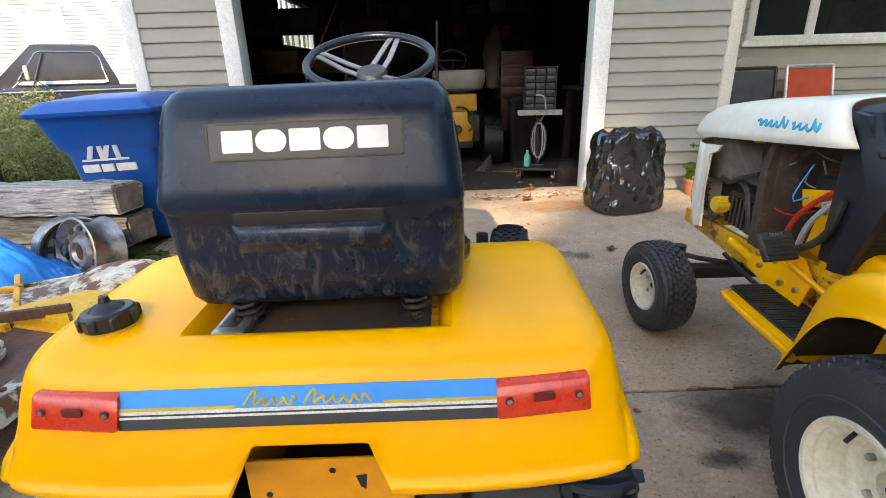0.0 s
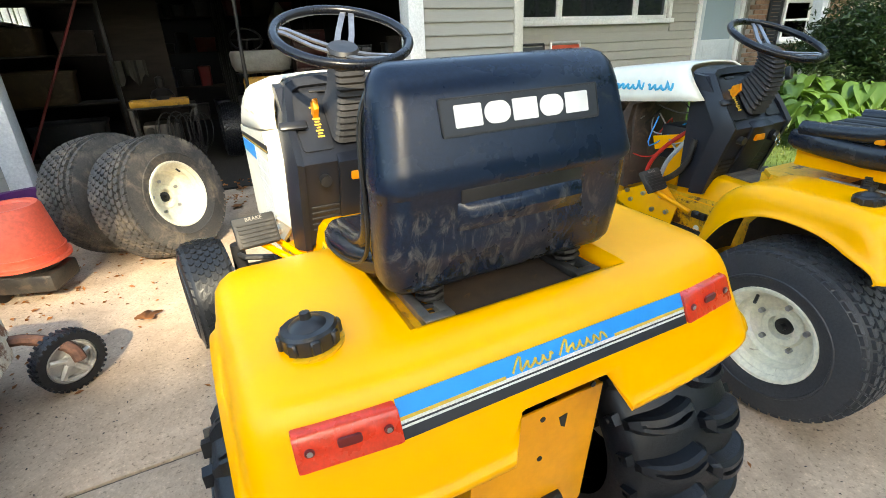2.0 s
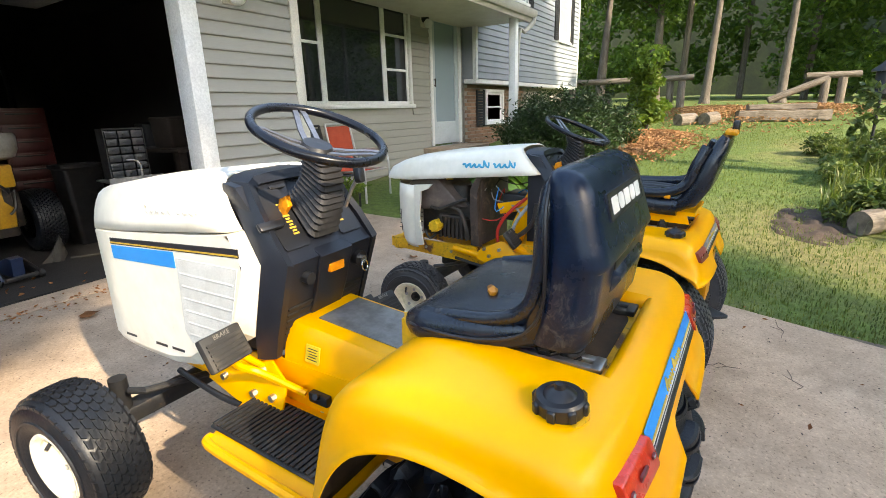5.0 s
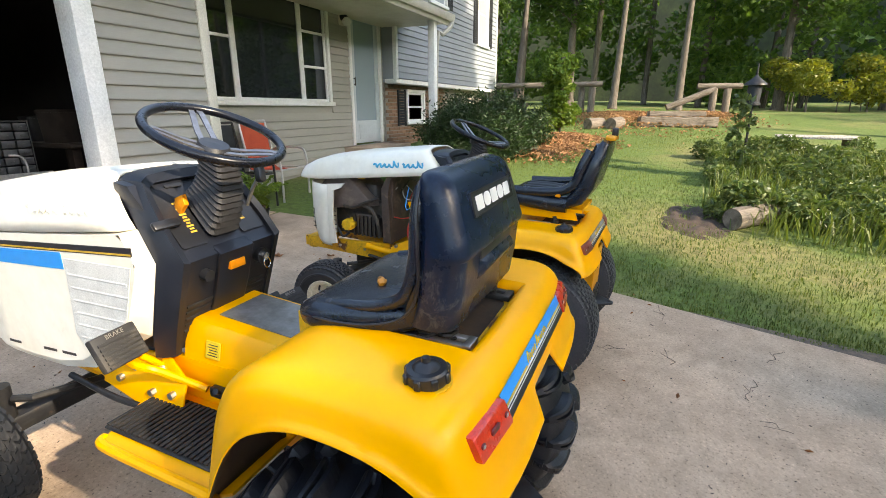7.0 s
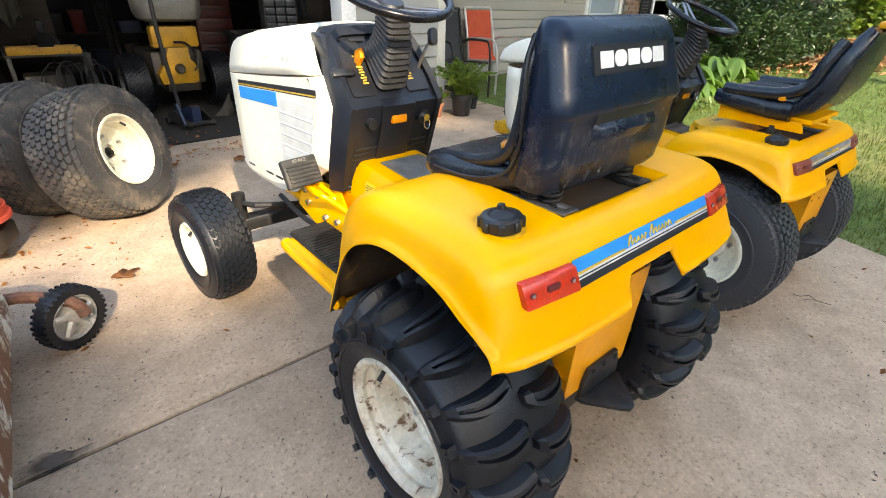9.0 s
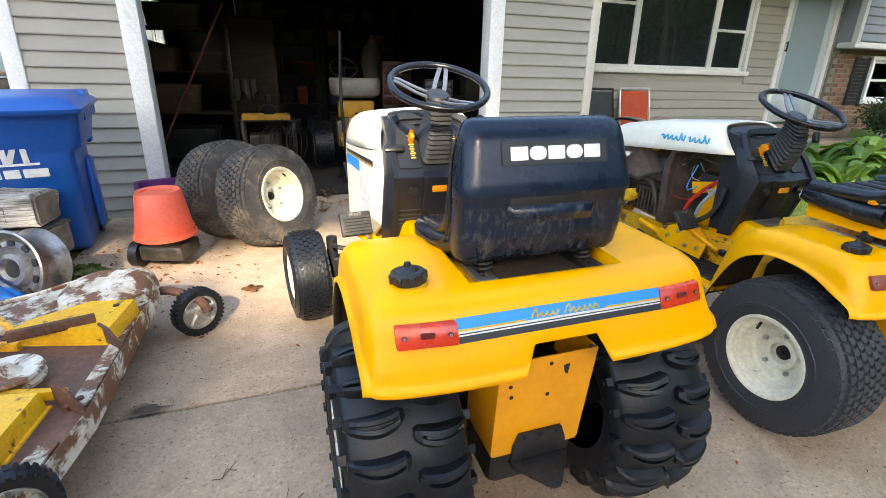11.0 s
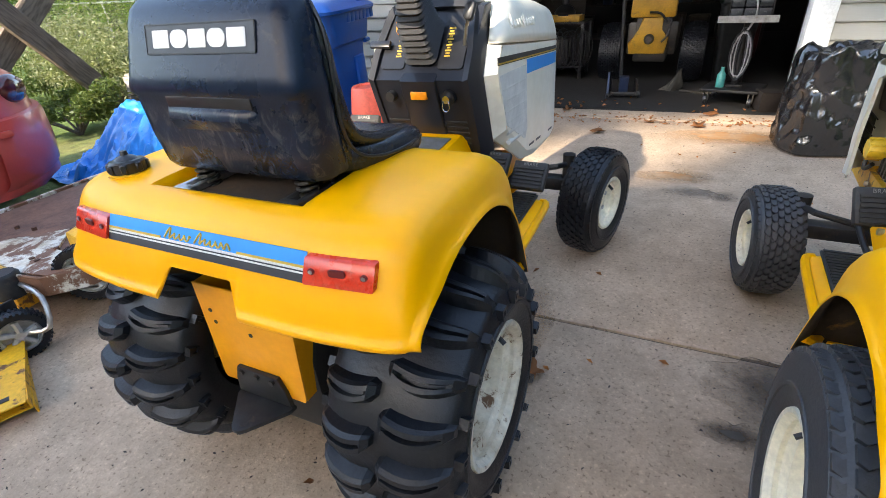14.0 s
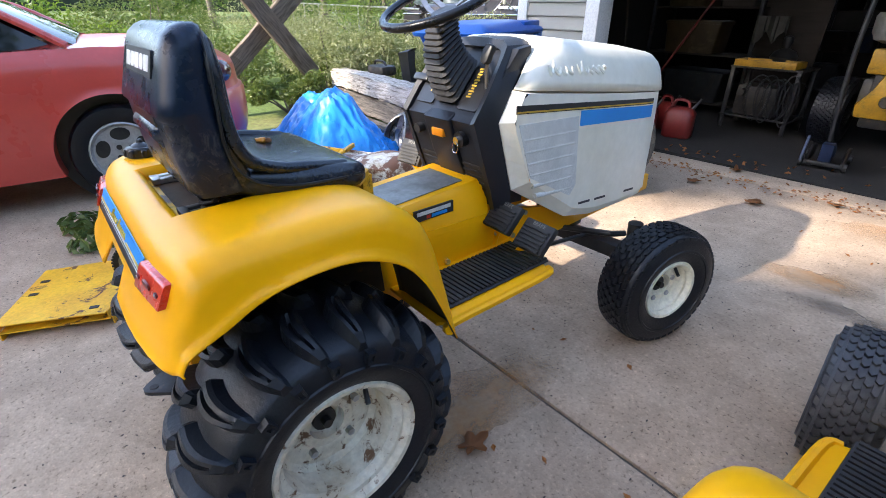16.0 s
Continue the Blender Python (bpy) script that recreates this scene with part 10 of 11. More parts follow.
for k in range(130):
    x, y = rng.uniform(-26, 30), rng.uniform(-21, -15)
    s = rng.uniform(1.2, 2.2)
    cs.append((x, y, ground_z(x, y) + rng.uniform(0.3, 6.5), s, s, s * 0.75))
tagged(leaves("unseen_woods", clump_points(rng, cs, 26000), 0.34, LEAF_TREE, 45, 0.65), "unseen trees added beyond the drive to cut the low sky light", "woods", kind="stuff")
# unseen sheet behind the view, added to block the low sky
bm = bmesh.new()
loft(bm, [[(-60, -24, -2), (-20, -26, -2), (20, -26, -2), (60, -24, -2)], [(-60, -24.5, 9), (-20, -26.5, 9.5), (20, -26.5, 9), (60, -24.5, 9)]], closed=False)
back_mesh = bm
cs = []
for k in range(12):
    x, y = rng.uniform(23, 26), rng.uniform(-8.4, -4.6)
    s = rng.uniform(0.5, 0.9)
    cs.append((x, y, ground_z(x, y) + rng.uniform(0.4, 1.9), s, s, s * 0.8))
sh = thing("shrub", pose(0, 0, 0), "yellow-green shrubs before the woods", "shrub")
leaves("foliage", clump_points(rng, cs, 6000), 0.17, LEAF_YELLOW, 42, 0.6, parent=sh)
for c in cs:
    bm = bmesh.new()
    tube(bm, [(c[0], c[1], ground_z(c[0], c[1]) - 0.05), (c[0] + 0.1, c[1], c[2] * 0.5 + 0.4), c[:3]], 0.03, seg=6, n=3, taper=0.012)
    part("branch", bm, BARK, sh)
bm = bmesh.new()
for k in range(16):
    a = radians(-40 + 80 * k / 15 + rng.uniform(-2, 2))
    d = rng.uniform(26, 33)
    x, y = d * math.cos(a), d * math.sin(a)
    tube(bm, [(x, y, ground_z(x, y) - 0.2), (x + rng.uniform(-0.4, 0.4), y + rng.uniform(-0.4, 0.4), 12)], 0.16, seg=8, taper=0.1)
tagged(part("wood_trunks", bm, BARK), "bare trunks standing in the woods", "trunks", kind="stuff")
# plain sheet for far trees, shade between them put into its dark colour
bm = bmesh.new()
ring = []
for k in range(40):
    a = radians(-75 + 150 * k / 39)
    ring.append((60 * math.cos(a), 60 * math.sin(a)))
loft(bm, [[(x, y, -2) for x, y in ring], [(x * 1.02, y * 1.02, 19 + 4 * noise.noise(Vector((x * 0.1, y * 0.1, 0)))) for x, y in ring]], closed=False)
tagged(part("backdrop", bm, mat("shaded_distant_trees", (0.008, 0.015, 0.005), 0.95, c2=(0.022, 0.034, 0.010), scale=0.5, fine=3, fine_amt=0.5, bump=0.0)), "plain sheet as distant tree line, shade in its colour", "backdrop", kind="structure")

tagged(part("unseen_backdrop", back_mesh, bpy.data.materials["shaded_distant_trees"]), "plain sheet as distant tree line, shade in its colour", "backdrop", kind="structure")


def bush(x, y, spread, h, n, material, leaf, seed, label, name="bush", aspect=0.5, k=14):
    z = ground_z(x, y)
    t = thing(name, pose(x, y, z), label, name)
    rng = np.random.RandomState(seed)
    cs = []
    for i in range(k):
        a, q = rng.uniform(0, 6.28), rng.uniform(0, 1) ** 0.6
        s = rng.uniform(0.28, 0.42) * min(spread, h)
        cs.append((math.cos(a) * q * spread, math.sin(a) * q * spread, h * (0.30 + 0.55 * rng.uniform(0, 1) * (1 - 0.55 * q)), s, s, s * 0.8))
    bm = bmesh.new()
    for c in cs[::2]:
        tube(bm, [(0, 0, 0), (c[0] * 0.5, c[1] * 0.5, c[2] * 0.6), c[:3]], 0.018, seg=5, n=3, taper=0.006)
    part("branch", bm, BARK, t)
    leaves("foliage", clump_points(rng, cs, n), leaf, material, seed, aspect, parent=t)
    return t


def yew(x, y, r, h, seed):
    """Feathery evergreen with rising sprays."""
    t = thing("bush", pose(x, y, ground_z(x, y)), "dark green feathery evergreen bush by the porch", "bush")
    rng = np.random.RandomState(seed)
    pts = []
    bm = bmesh.new()
    for k in range(150):
        a, el, L = rng.uniform(0, 6.28), rng.uniform(0.25, 1.35), rng.uniform(0.6, 1.05)
        d = np.array([math.cos(a) * math.cos(el) * r, math.sin(a) * math.cos(el) * r, math.sin(el) * h]) * L
        if k % 4 == 0:
            tube(bm, [(0, 0, 0), tuple(d * 0.5 + np.array([0, 0, 0.08])), tuple(d)], 0.012, seg=5, n=3, taper=0.003)
        for i in range(95):
            f = rng.uniform(0.25, 1.0)
            pts.append(d * f + np.array([0, 0, 0.16 * h * f * (1 - f)]) + rng.normal(size=3) * 0.06)
    part("branch", bm, BARK, t)
    leaves("foliage", pts, 0.075, LEAF_DARK, seed, 0.22, parent=t)


yew(6.9, 2.55, 1.05, 1.25, 51)
yew(8.0, 2.35, 0.95, 1.15, 52)
yew(7.6, 3.2, 0.9, 1.1, 53)


def hosta(x, y, r, seed):
    t = thing("hosta", pose(x, y, max(ground_z(x, y), drive_z(min(x, 3), y))), "broad-leaved green hosta plant beside the drive", "plant", "hosta bed")
    rnd = random.Random(seed)
    for k in range(34):
        a = rnd.uniform(0, 6.28)
        q = r * rnd.uniform(0.35, 1.0)
        hgt = 0.46 - 0.28 * q / r + rnd.uniform(-0.05, 0.06)
        w = rnd.uniform(0.065, 0.10)
        L = rnd.uniform(0.20, 0.28)
        bm = bmesh.new()
        rows = []
        for i in range(7):
            f = i / 6
            wd = w * math.sin(math.pi * min(1, f * 0.92 + 0.06)) ** 0.7
            dx = q * 0.6 + L * f
            zz = hgt + 0.05 * math.sin(f * 2.2) - 0.20 * f * f
            rows.append([(dx, -wd, zz + 0.018), (dx, -wd * 0.5, zz + 0.004), (dx, 0, zz - 0.012), (dx, wd * 0.5, zz + 0.004), (dx, wd, zz + 0.018)])
        loft(bm, rows, closed=False)
        tube(bm, [(0.02, 0, 0), (q * 0.35, 0, hgt * 0.8), (q * 0.6, 0, hgt - 0.01)], 0.005, seg=5, n=3)
        xf(bm, bm.verts, pose(0, 0, 0, 0, 0, math.degrees(a)))
        part("leaf", bm, LEAF_HOSTA, t)


for k, (x, y, r) in enumerate(((4.15, 2.45, 0.42), (4.75, 2.15, 0.45), (4.5, 2.85, 0.40), (5.2, 2.55, 0.42), (5.6, 2.1, 0.42), (5.05, 3.05, 0.38), (5.85, 2.75, 0.4), (3.95, 3.05, 0.36))):
    hosta(x, y, r, 60 + k)

# vine-covered post
vp = thing("vine_post", pose(10.6, 1.9, ground_z(10.6, 1.9)), "post thickly covered with light green vine leaves", "plant")
bm = bmesh.new()
rod(bm, (0, 0, 0), (0, 0, 1.75), 0.05, seg=10)
part("post", bm, BARK, vp)
rng = np.random.RandomState(55)
cs = [(rng.uniform(-0.18, 0.18), rng.uniform(-0.2, 0.2), 0.3 + 0.1 * k, 0.26, 0.28, 0.16) for k in range(15)]
leaves("foliage", clump_points(rng, cs, 2600), 0.11, LEAF_LIGHT, 55, 0.75, parent=vp)

# wood chips
MULCH = leaf_mat("wood_chip", (0.26, 0.12, 0.05), (0.44, 0.25, 0.12), 0.0, 0.9)
pts = []
for cx, cy, sx, sy, n in ((8.6, 1.75, 0.9, 0.55, 2600), (9.8, 1.6, 0.9, 0.7, 2200), (15.0, 0.6, 2.2, 1.6, 3600), (16.5, -1.6, 1.8, 1.0, 2200)):
    for _ in range(n):
        x, y = cx + rng.normal() * sx * 0.6, cy + rng.normal() * sy * 0.6
        e = ((x - cx) / sx) ** 2 + ((y - cy) / sy) ** 2
        pts.append((x, y, ground_z(x, y) + 0.03 + 0.16 * max(0, 1 - e * 0.5) * rng.uniform(0.7, 1)))
tagged(leaves("mulch", pts, 0.085, MULCH, 56, 0.45, up=1.2), "heaps of orange wood chips in the garden", "mulch", kind="stuff")


LOG_BARK = mat("weathered_log", (0.20, 0.165, 0.13), 0.9, c2=(0.10, 0.08, 0.06), scale=5, stretch=(0.6, 6, 6), fine=24, fine_amt=0.3, bump=0.8)


def log(a, b, r, seed, label="grey cut log lying in the garden", name="log", group="garden logs"):
    a, b = Vector(a), Vector(b)
    t = thing(name, Matrix.Translation(a) @ (b - a).to_track_quat("X", "Z").to_matrix().to_4x4(), label, "log", group)
    L = (b - a).length
    bm = bmesh.new()
    rings = []
    for i in range(9):
        x = L * i / 8
        rings.append([(x, r * (1 + 0.10 * noise.noise(Vector((x * 2, k, seed)))) * math.cos(k * 0.4488), r * (1 + 0.10 * noise.noise(Vector((x * 2, k, seed + 5)))) * math.sin(k * 0.4488)) for k in range(14)])
    loft(bm, rings, cap0=False, cap1=False)
    part("bark", bm, LOG_BARK, t)
    for x in (0.004, L - 0.016):
        bm = bmesh.new()
        rod(bm, (x, 0, 0), (x + 0.012, 0, 0), r * 0.96, seg=14)
        part("end_grain", bm, WOOD_END, t)


def gp(x, y, up):
    return (x, y, ground_z(x, y) + up)


log(gp(4.58, -1.02, 0.10), gp(5.0, -1.42, 0.11), 0.115, 1)
log(gp(12.6, 0.95, 0.14), gp(13.0, 0.75, 0.14), 0.16, 2)
log(gp(12.4, 1.5, 0.13), gp(12.8, 1.2, 0.13), 0.15, 3)
timber(gp(13.6, 0.30, 0.13), gp(14.2, -1.60, 0.13), 0.32, 0.26, 21, mt=LOG_BARK, label="weathered grey squared timber edging the garden bed", group="garden timbers")
timber(gp(13.9, 0.10, 0.32), gp(14.4, -1.30, 0.32), 0.22, 0.13, 22, mt=LOG_BARK, label="weathered grey squared timber edging the garden bed", group="garden timbers")
# log rails on stumps
log(gp(15.5, 5.6, 0.95), gp(16.8, 1.7, 0.98), 0.09, 4, "long round log rail resting on stumps", "log_rail", "log rails")
log(gp(17.1, -0.35, 0.25), gp(17.5, -1.75, 0.85), 0.10, 5, "sloping round log rail resting on stumps", "log_rail", "log rails")
log(gp(17.4, -1.2, 0.92), gp(17.7, -2.5, 0.94), 0.09, 6, "round log rail resting on stumps", "log_rail", "log rails")
for k, (x, y) in enumerate(((16.7, 2.0), (16.8, 2.35), (17.5, -1.7), (17.6, -2.1), (15.7, 5.2))):
    log(gp(x, y, -0.05), gp(x, y, 0.86), 0.11, 30 + k, "upright log stump carrying a rail", "stump", "log stumps")
for k in range(7):
    y = 2.9 + 0.05 * k
    log(gp(10.9, 2.75 + 0.05 * (k % 2), 0.08 + 0.10 * k), gp(11.4, 3.9, 0.08 + 0.10 * k), 0.055, 40 + k, "split firewood stacked beside the vine", "split_log", "stacked firewood")

# lantern feeder on a pole
fd = thing("bird_feeder", pose(7.6, -1.45, ground_z(7.6, -1.45)), "black lantern-shaped bird feeder on a pole", "feeder")
bm = bmesh.new()
rod(bm, (0, 0, 0), (0, 0, 1.10), 0.018, seg=8)
part("pole", bm, BLACK_METAL, fd)
bm = bmesh.new()
lathe(bm, [(1.00, 0.05), (1.02, 0.10), (1.05, 0.10), (1.06, 0.085), (1.30, 0.095), (1.31, 0.0)], "z", 16)
part("cage", bm, SHUTTER, fd)
bm = bmesh.new()
lathe(bm, [(1.30, 0.15), (1.33, 0.14), (1.40, 0.05), (1.44, 0.015), (1.60, 0.010), (1.60, 0.0)], "z", 16)
part("cap", bm, BLACK_METAL, fd)

# weathered boards lying as a low platform
pf = thing("wooden_platform", pose(10.5, -3.0, ground_z(10.5, -3.0) + 0.02, 0, 0, -8), "low platform of weathered grey boards", "platform")
for k in range(5):
    bm = bmesh.new()
    box(bm, -0.45 + k * 0.19, -0.28 + k * 0.19, -0.65, 0.65, 0.24, 0.28, 0.005)
    part("board", bm, WEATHERED, pf)
bm = bmesh.new()
for y in (-0.5, 0.5):
    box(bm, -0.45, 0.45, y - 0.05, y + 0.05, 0.0, 0.24)
part("bearer", bm, WOOD_DARK, pf)

# weed bed beyond the lawn
rng = np.random.RandomState(70)
pts, pts2, pts3 = [], [], []
for _ in range(6500):
    x, y = rng.uniform(4.2, 9.5), rng.uniform(-4.6, -0.5)
    if y > -0.75 - 0.10 * (x - 4.4) + 0.25 * noise.noise(Vector((x, y, 0))) or (x < 5.2 and y > -1.3 and rng.rand() < 0.7):
        continue
    if x < 4.4 + 0.5 * (-1.2 - y) * (-0.4):
        continue
    pts.append((x, y, ground_z(x, y)))
tagged(blades("weed_grass", pts, 0.36, 0.008, GRASS_M, 71, 0.9), "rank long grass in the garden bed", "grass", kind="stuff")
cs = []
for k in range(95):
    x, y = rng.uniform(4.5, 9.8), rng.uniform(-4.4, -1.0)
    s = rng.uniform(0.15, 0.34)
    cs.append((x, y, ground_z(x, y) + rng.uniform(0.08, 0.30), s, s, s * 0.6))
tagged(leaves("weeds", clump_points(rng, cs, 26000), 0.075, LEAF_WEED, 72, 0.5), "tangled green weeds in the garden bed", "weeds", kind="stuff")
cs = [(7.1 + 0.05 * math.sin(k), -1.28 + 0.04 * math.cos(2 * k), ground_z(7.1, -1.3) + 0.2 + 0.13 * k, 0.13, 0.14, 0.10) for k in range(8)]
cl = thing("climbing_weed", pose(0, 0, 0), "tall leafy weed climbing by the feeder", "plant")
leaves("foliage", clump_points(rng, cs, 170), 0.11, LEAF_WEED, 73, 0.7, parent=cl)
bm = bmesh.new()
tube(bm, [(7.1, -1.28, ground_z(7.1, -1.28)), (7.12, -1.26, 1.0), (7.1, -1.3, 1.45)], 0.008, seg=5, n=4)
part("stem", bm, LEAF_WEED, cl)
SOIL = mat("dark_soil", (0.075, 0.05, 0.035), 0.95, c2=(0.045, 0.03, 0.022), scale=9, bump=0.9, bump_scale=25)
bm = bmesh.new()
gridn = 26
g = [[bm.verts.new((4.15 + 1.3 * i / gridn, -0.95 + 0.75 * j / gridn - 0.22 * i / gridn, 0)) for i in range(gridn + 1)] for j in range(gridn + 1)]
for row in g:
    for v in row:
        u, w = (v.co.x - 4.8) / 0.65, (v.co.y + 0.70) / 0.38
        e = max(0, 1 - u * u - w * w)
        v.co.z = ground_z(v.co.x, v.co.y) - 0.03 + 0.055 * e ** 0.5 + 0.05 * noise.noise(v.co * 9) * (e > 0)
for j in range(gridn):
    for i in range(gridn):
        bm.faces.new((g[j][i], g[j][i + 1], g[j + 1][i + 1], g[j + 1][i]))
tagged(part("soil_bank", bm, SOIL), "bare dark soil at the edge of the bed", "soil", kind="stuff")

# mown lawn
pts = []
for _ in range(80000):
    x = 2.2 + 11 * rng.uniform(0, 1) ** 1.7
    y = rng.uniform(-4.5, 2.6)
    edge = 2.52 + 0.30 * y if y < 0 else 2.52 + 0.25 * y
    if x < edge + 0.02 or (x < 3.4 and y > 2.2):
        continue
    if x > 4.4 and y < -0.9 - 0.10 * (x - 4.4):
        continue
    pts.append((x, y, ground_z(x, y)))
tagged(blades("lawn_grass", pts, 0.042, 0.003, GRASS_M, 74, 0.9), "short mown grass with dry patches", "grass", kind="stuff")

# ---- yard beyond the timbers ----
rng = np.random.RandomState(80)
cs = []
for k in range(85):
    x, y = rng.uniform(-7.5, -2.9), rng.uniform(3.55, 6.4)
    s = rng.uniform(0.18, 0.36)
    cs.append((x, y, ground_z(x, y) + rng.uniform(0.05, 0.92), s, s, s * 0.8))
tagged(leaves("weed_thicket", clump_points(rng, cs, 26000), 0.045, LEAF_PALE, 81, 0.4), "pale flowering weed thicket behind the timbers", "weeds", kind="stuff")
cs = []
for k in range(40):
    x, y = rng.uniform(-8.5, -2.6), rng.uniform(3.4, 6.0)
    s = rng.uniform(0.15, 0.32)
    cs.append((x, y, ground_z(x, y) + rng.uniform(0.05, 0.35), s, s, s * 0.8))
tagged(leaves("weeds", clump_points(rng, cs, 9000), 0.06, LEAF_WEED, 82, 0.4), "green weeds behind the timbers", "weeds", kind="stuff")
pts = []
for _ in range(3500):
    x, y = rng.uniform(-8, -2.5), rng.uniform(3.4, 6.8)
    pts.append((x, y, ground_z(x, y)))
tagged(blades("tall_grass", pts, 0.75, 0.006, GRASS_M, 83, 0.6), "tall grass stalks behind the timbers", "grass", kind="stuff")
for k, (x, y, s, h, mt) in enumerate(((-6.2, 3.6, 0.75, 1.1, LEAF_PALE), (-7.2, 2.6, 0.8, 1.0, LEAF_WEED), (-8.6, 1.2, 0.8, 0.9, LEAF_WEED), (-5.0, 4.6, 0.7, 1.1, LEAF_PALE), (-7.8, 4.4, 0.9, 1.3, LEAF_PALE), (-9.5, 6.5, 1.2, 1.7, LEAF_WEED), (-11.5, 4.5, 1.2, 1.6, LEAF_PALE), (-10.5, 2.2, 1.1, 1.3, LEAF_WEED), (-12.5, 8.0, 1.4, 2.2, LEAF_LIGHT), (-14.5, 3.0, 1.4, 2.0, LEAF_WEED), (-8.1, 0.2, 0.9, 1.5, LEAF_LIGHT), (-9.3, 1.7, 1.0, 1.8, LEAF_WEED), (-5.5, 3.9, 0.6, 1.0, LEAF_PALE), (-4.75, 3.55, 0.6, 1.0, LEAF_PALE), (-4.9, 2.35, 0.42, 0.7, LEAF_WEED), (-7.4, -0.9, 0.8, 1.2, LEAF_WEED))):
    bush(x, y, s, h, 3600, mt, 0.055, 90 + k, "wild flowering shrub in the side yard", aspect=0.4)
for k, (x, y, r) in enumerate(((-2.0, -0.05, 0.16), (-2.35, -0.10, 0.14), (-1.62, 1.95, 0.14), (-1.75, 2.38, 0.16), (-2.15, 0.20, 0.17), (-1.88, 0.16, 0.13), (-2.5, 0.22, 0.15))):
    z = drive_z(x, y)
    t = thing("weed_plant", pose(x, y, z), "low leafy weed growing from a crack", "plant", "low weeds")
    rng2 = np.random.RandomState(95 + k)
    leaves("foliage", clump_points(rng2, [(0, 0, 0.04, r, r, 0.05)], 90), 0.075, LEAF_WEED, 95 + k, 0.5, parent=t)

# dead stalk with dark curled leaves
dw = thing("dead_weed", pose(-4.55, 4.25, ground_z(-4.55, 4.25)), "tall dead weed with dark curled leaves", "plant")
rng2 = np.random.RandomState(17)
pts = []
bm = bmesh.new()
tube(bm, [(0, 0, 0), (0.05, 0.02, 0.7), (0.02, 0.0, 1.3), (-0.05, 0.02, 1.95)], 0.013, seg=6, n=4, taper=0.005)
for k in range(13):
    z = 0.75 + 0.09 * k
    a, L = rng2.uniform(0, 6.28), rng2.uniform(0.14, 0.34)
    e = (L * math.cos(a), L * math.sin(a), z + 0.55 * L)
    tube(bm, [(0.02, 0, z), (e[0] * 0.6, e[1] * 0.6, z + 0.42 * L), e], 0.006, seg=5, n=3, taper=0.003)
    for q in range(6):
        f = rng2.uniform(0.35, 1.1)
        pts.append((e[0] * f + rng2.normal() * 0.02, e[1] * f + rng2.normal() * 0.02, z + 0.5 * L * f + rng2.normal() * 0.03))
part("stalk", bm, BARK, dw)
leaves("foliage", pts, 0.085, LEAF_DEAD, 18, 0.55, parent=dw)

# two crossed planks standing in the yard
for a, b, k in (((-5.12, 3.08, 0.08), (-5.20, 1.95, 1.58), 31), ((-5.26, 1.32, 0.08), (-5.34, 3.04, 1.57), 32)):
    timber(a, b, 0.09, 0.21, k, "plank", WOOD_DARK, "brown rough plank leaning upright in the yard", "plank", "crossed planks")

# wire fence
fn = thing("wire_fence", pose(0, 0, 0), "thin galvanised wire fence across the yard", "fence")
for k in range(8):
    bm = bmesh.new()
    x = -22 + 2.1 * k
    y = 9.5 - 0.45 * k
    rod(bm, (x, y, ground_z(x, y) - 0.1), (x, y, ground_z(x, y) + 1.15), 0.022, seg=8)
    part("post", bm, STEEL, fn)
bm = bmesh.new()
rod(bm, (-22, 9.5, ground_z(-22, 9.5) + 1.12), (-7.3, 6.35, ground_z(-7.3, 6.35) + 1.12), 0.02, seg=8)
for z in (0.3, 0.6, 0.9):
    rod(bm, (-22, 9.5, ground_z(-22, 9.5) + z), (-7.3, 6.35, ground_z(-7.3, 6.35) + z), 0.004, seg=5)
part("rail", bm, STEEL, fn)

# trees and bushes across the yard
for k, (x, y, h, cz, cr, mt) in enumerate(((-15, 6.5, 7, 4.6, 2.2, LEAF_TREE), (-19, 10, 8, 5, 2.8, LEAF_LIGHT), (-24, 7, 9, 5.5, 3.2, LEAF_TREE), (-22, 14, 9, 5, 3, LEAF_LIGHT), (-29, 12, 10, 6, 3.5, LEAF_TREE), (-17, 16, 8, 5, 2.6, LEAF_TREE), (-30, 20, 10, 5.5, 3.5, LEAF_TREE))):
    tree(x, y, h, cz, cr, 0.17, 120 + k, n=5200, leaf=0.20, material=mt, label="leafy yard tree beyond the wire fence")
rng = np.random.RandomState(99)
cs = []
for k in range(70):
    a = radians(rng.uniform(110, 180))
    d = rng.uniform(36, 50)
    s = rng.uniform(1.5, 3)
    cs.append((d * math.cos(a), d * math.sin(a), rng.uniform(0.5, 8), s, s, s * 0.7))
tagged(leaves("woods_far", clump_points(rng, cs, 16000), 0.42, LEAF_TREE, 98, 0.65), "green trees across the neighbouring yards", "woods", kind="stuff")
bm = bmesh.new()
ring = [(75 * math.cos(radians(a)), 75 * math.sin(radians(a))) for a in range(95, 250, 5)]
loft(bm, [[(x, y, -2) for x, y in ring], [(x * 1.02, y * 1.02, 8) for x, y in ring]], closed=False)
tagged(part("backdrop_yard", bm, bpy.data.materials["shaded_distant_trees"]), "plain sheet as distant tree line, shade in its colour", "backdrop", kind="structure")

# neighbour's white house
nh = wall("wall_neighbour", [(-21, -8.6, 16.0, 16.2, -0.2, 5.5), (-8.8, -8.6, 16.2, 24, -0.2, 5.5)], WHITE_SIDING, "white lap-sided wall of the neighbouring house")
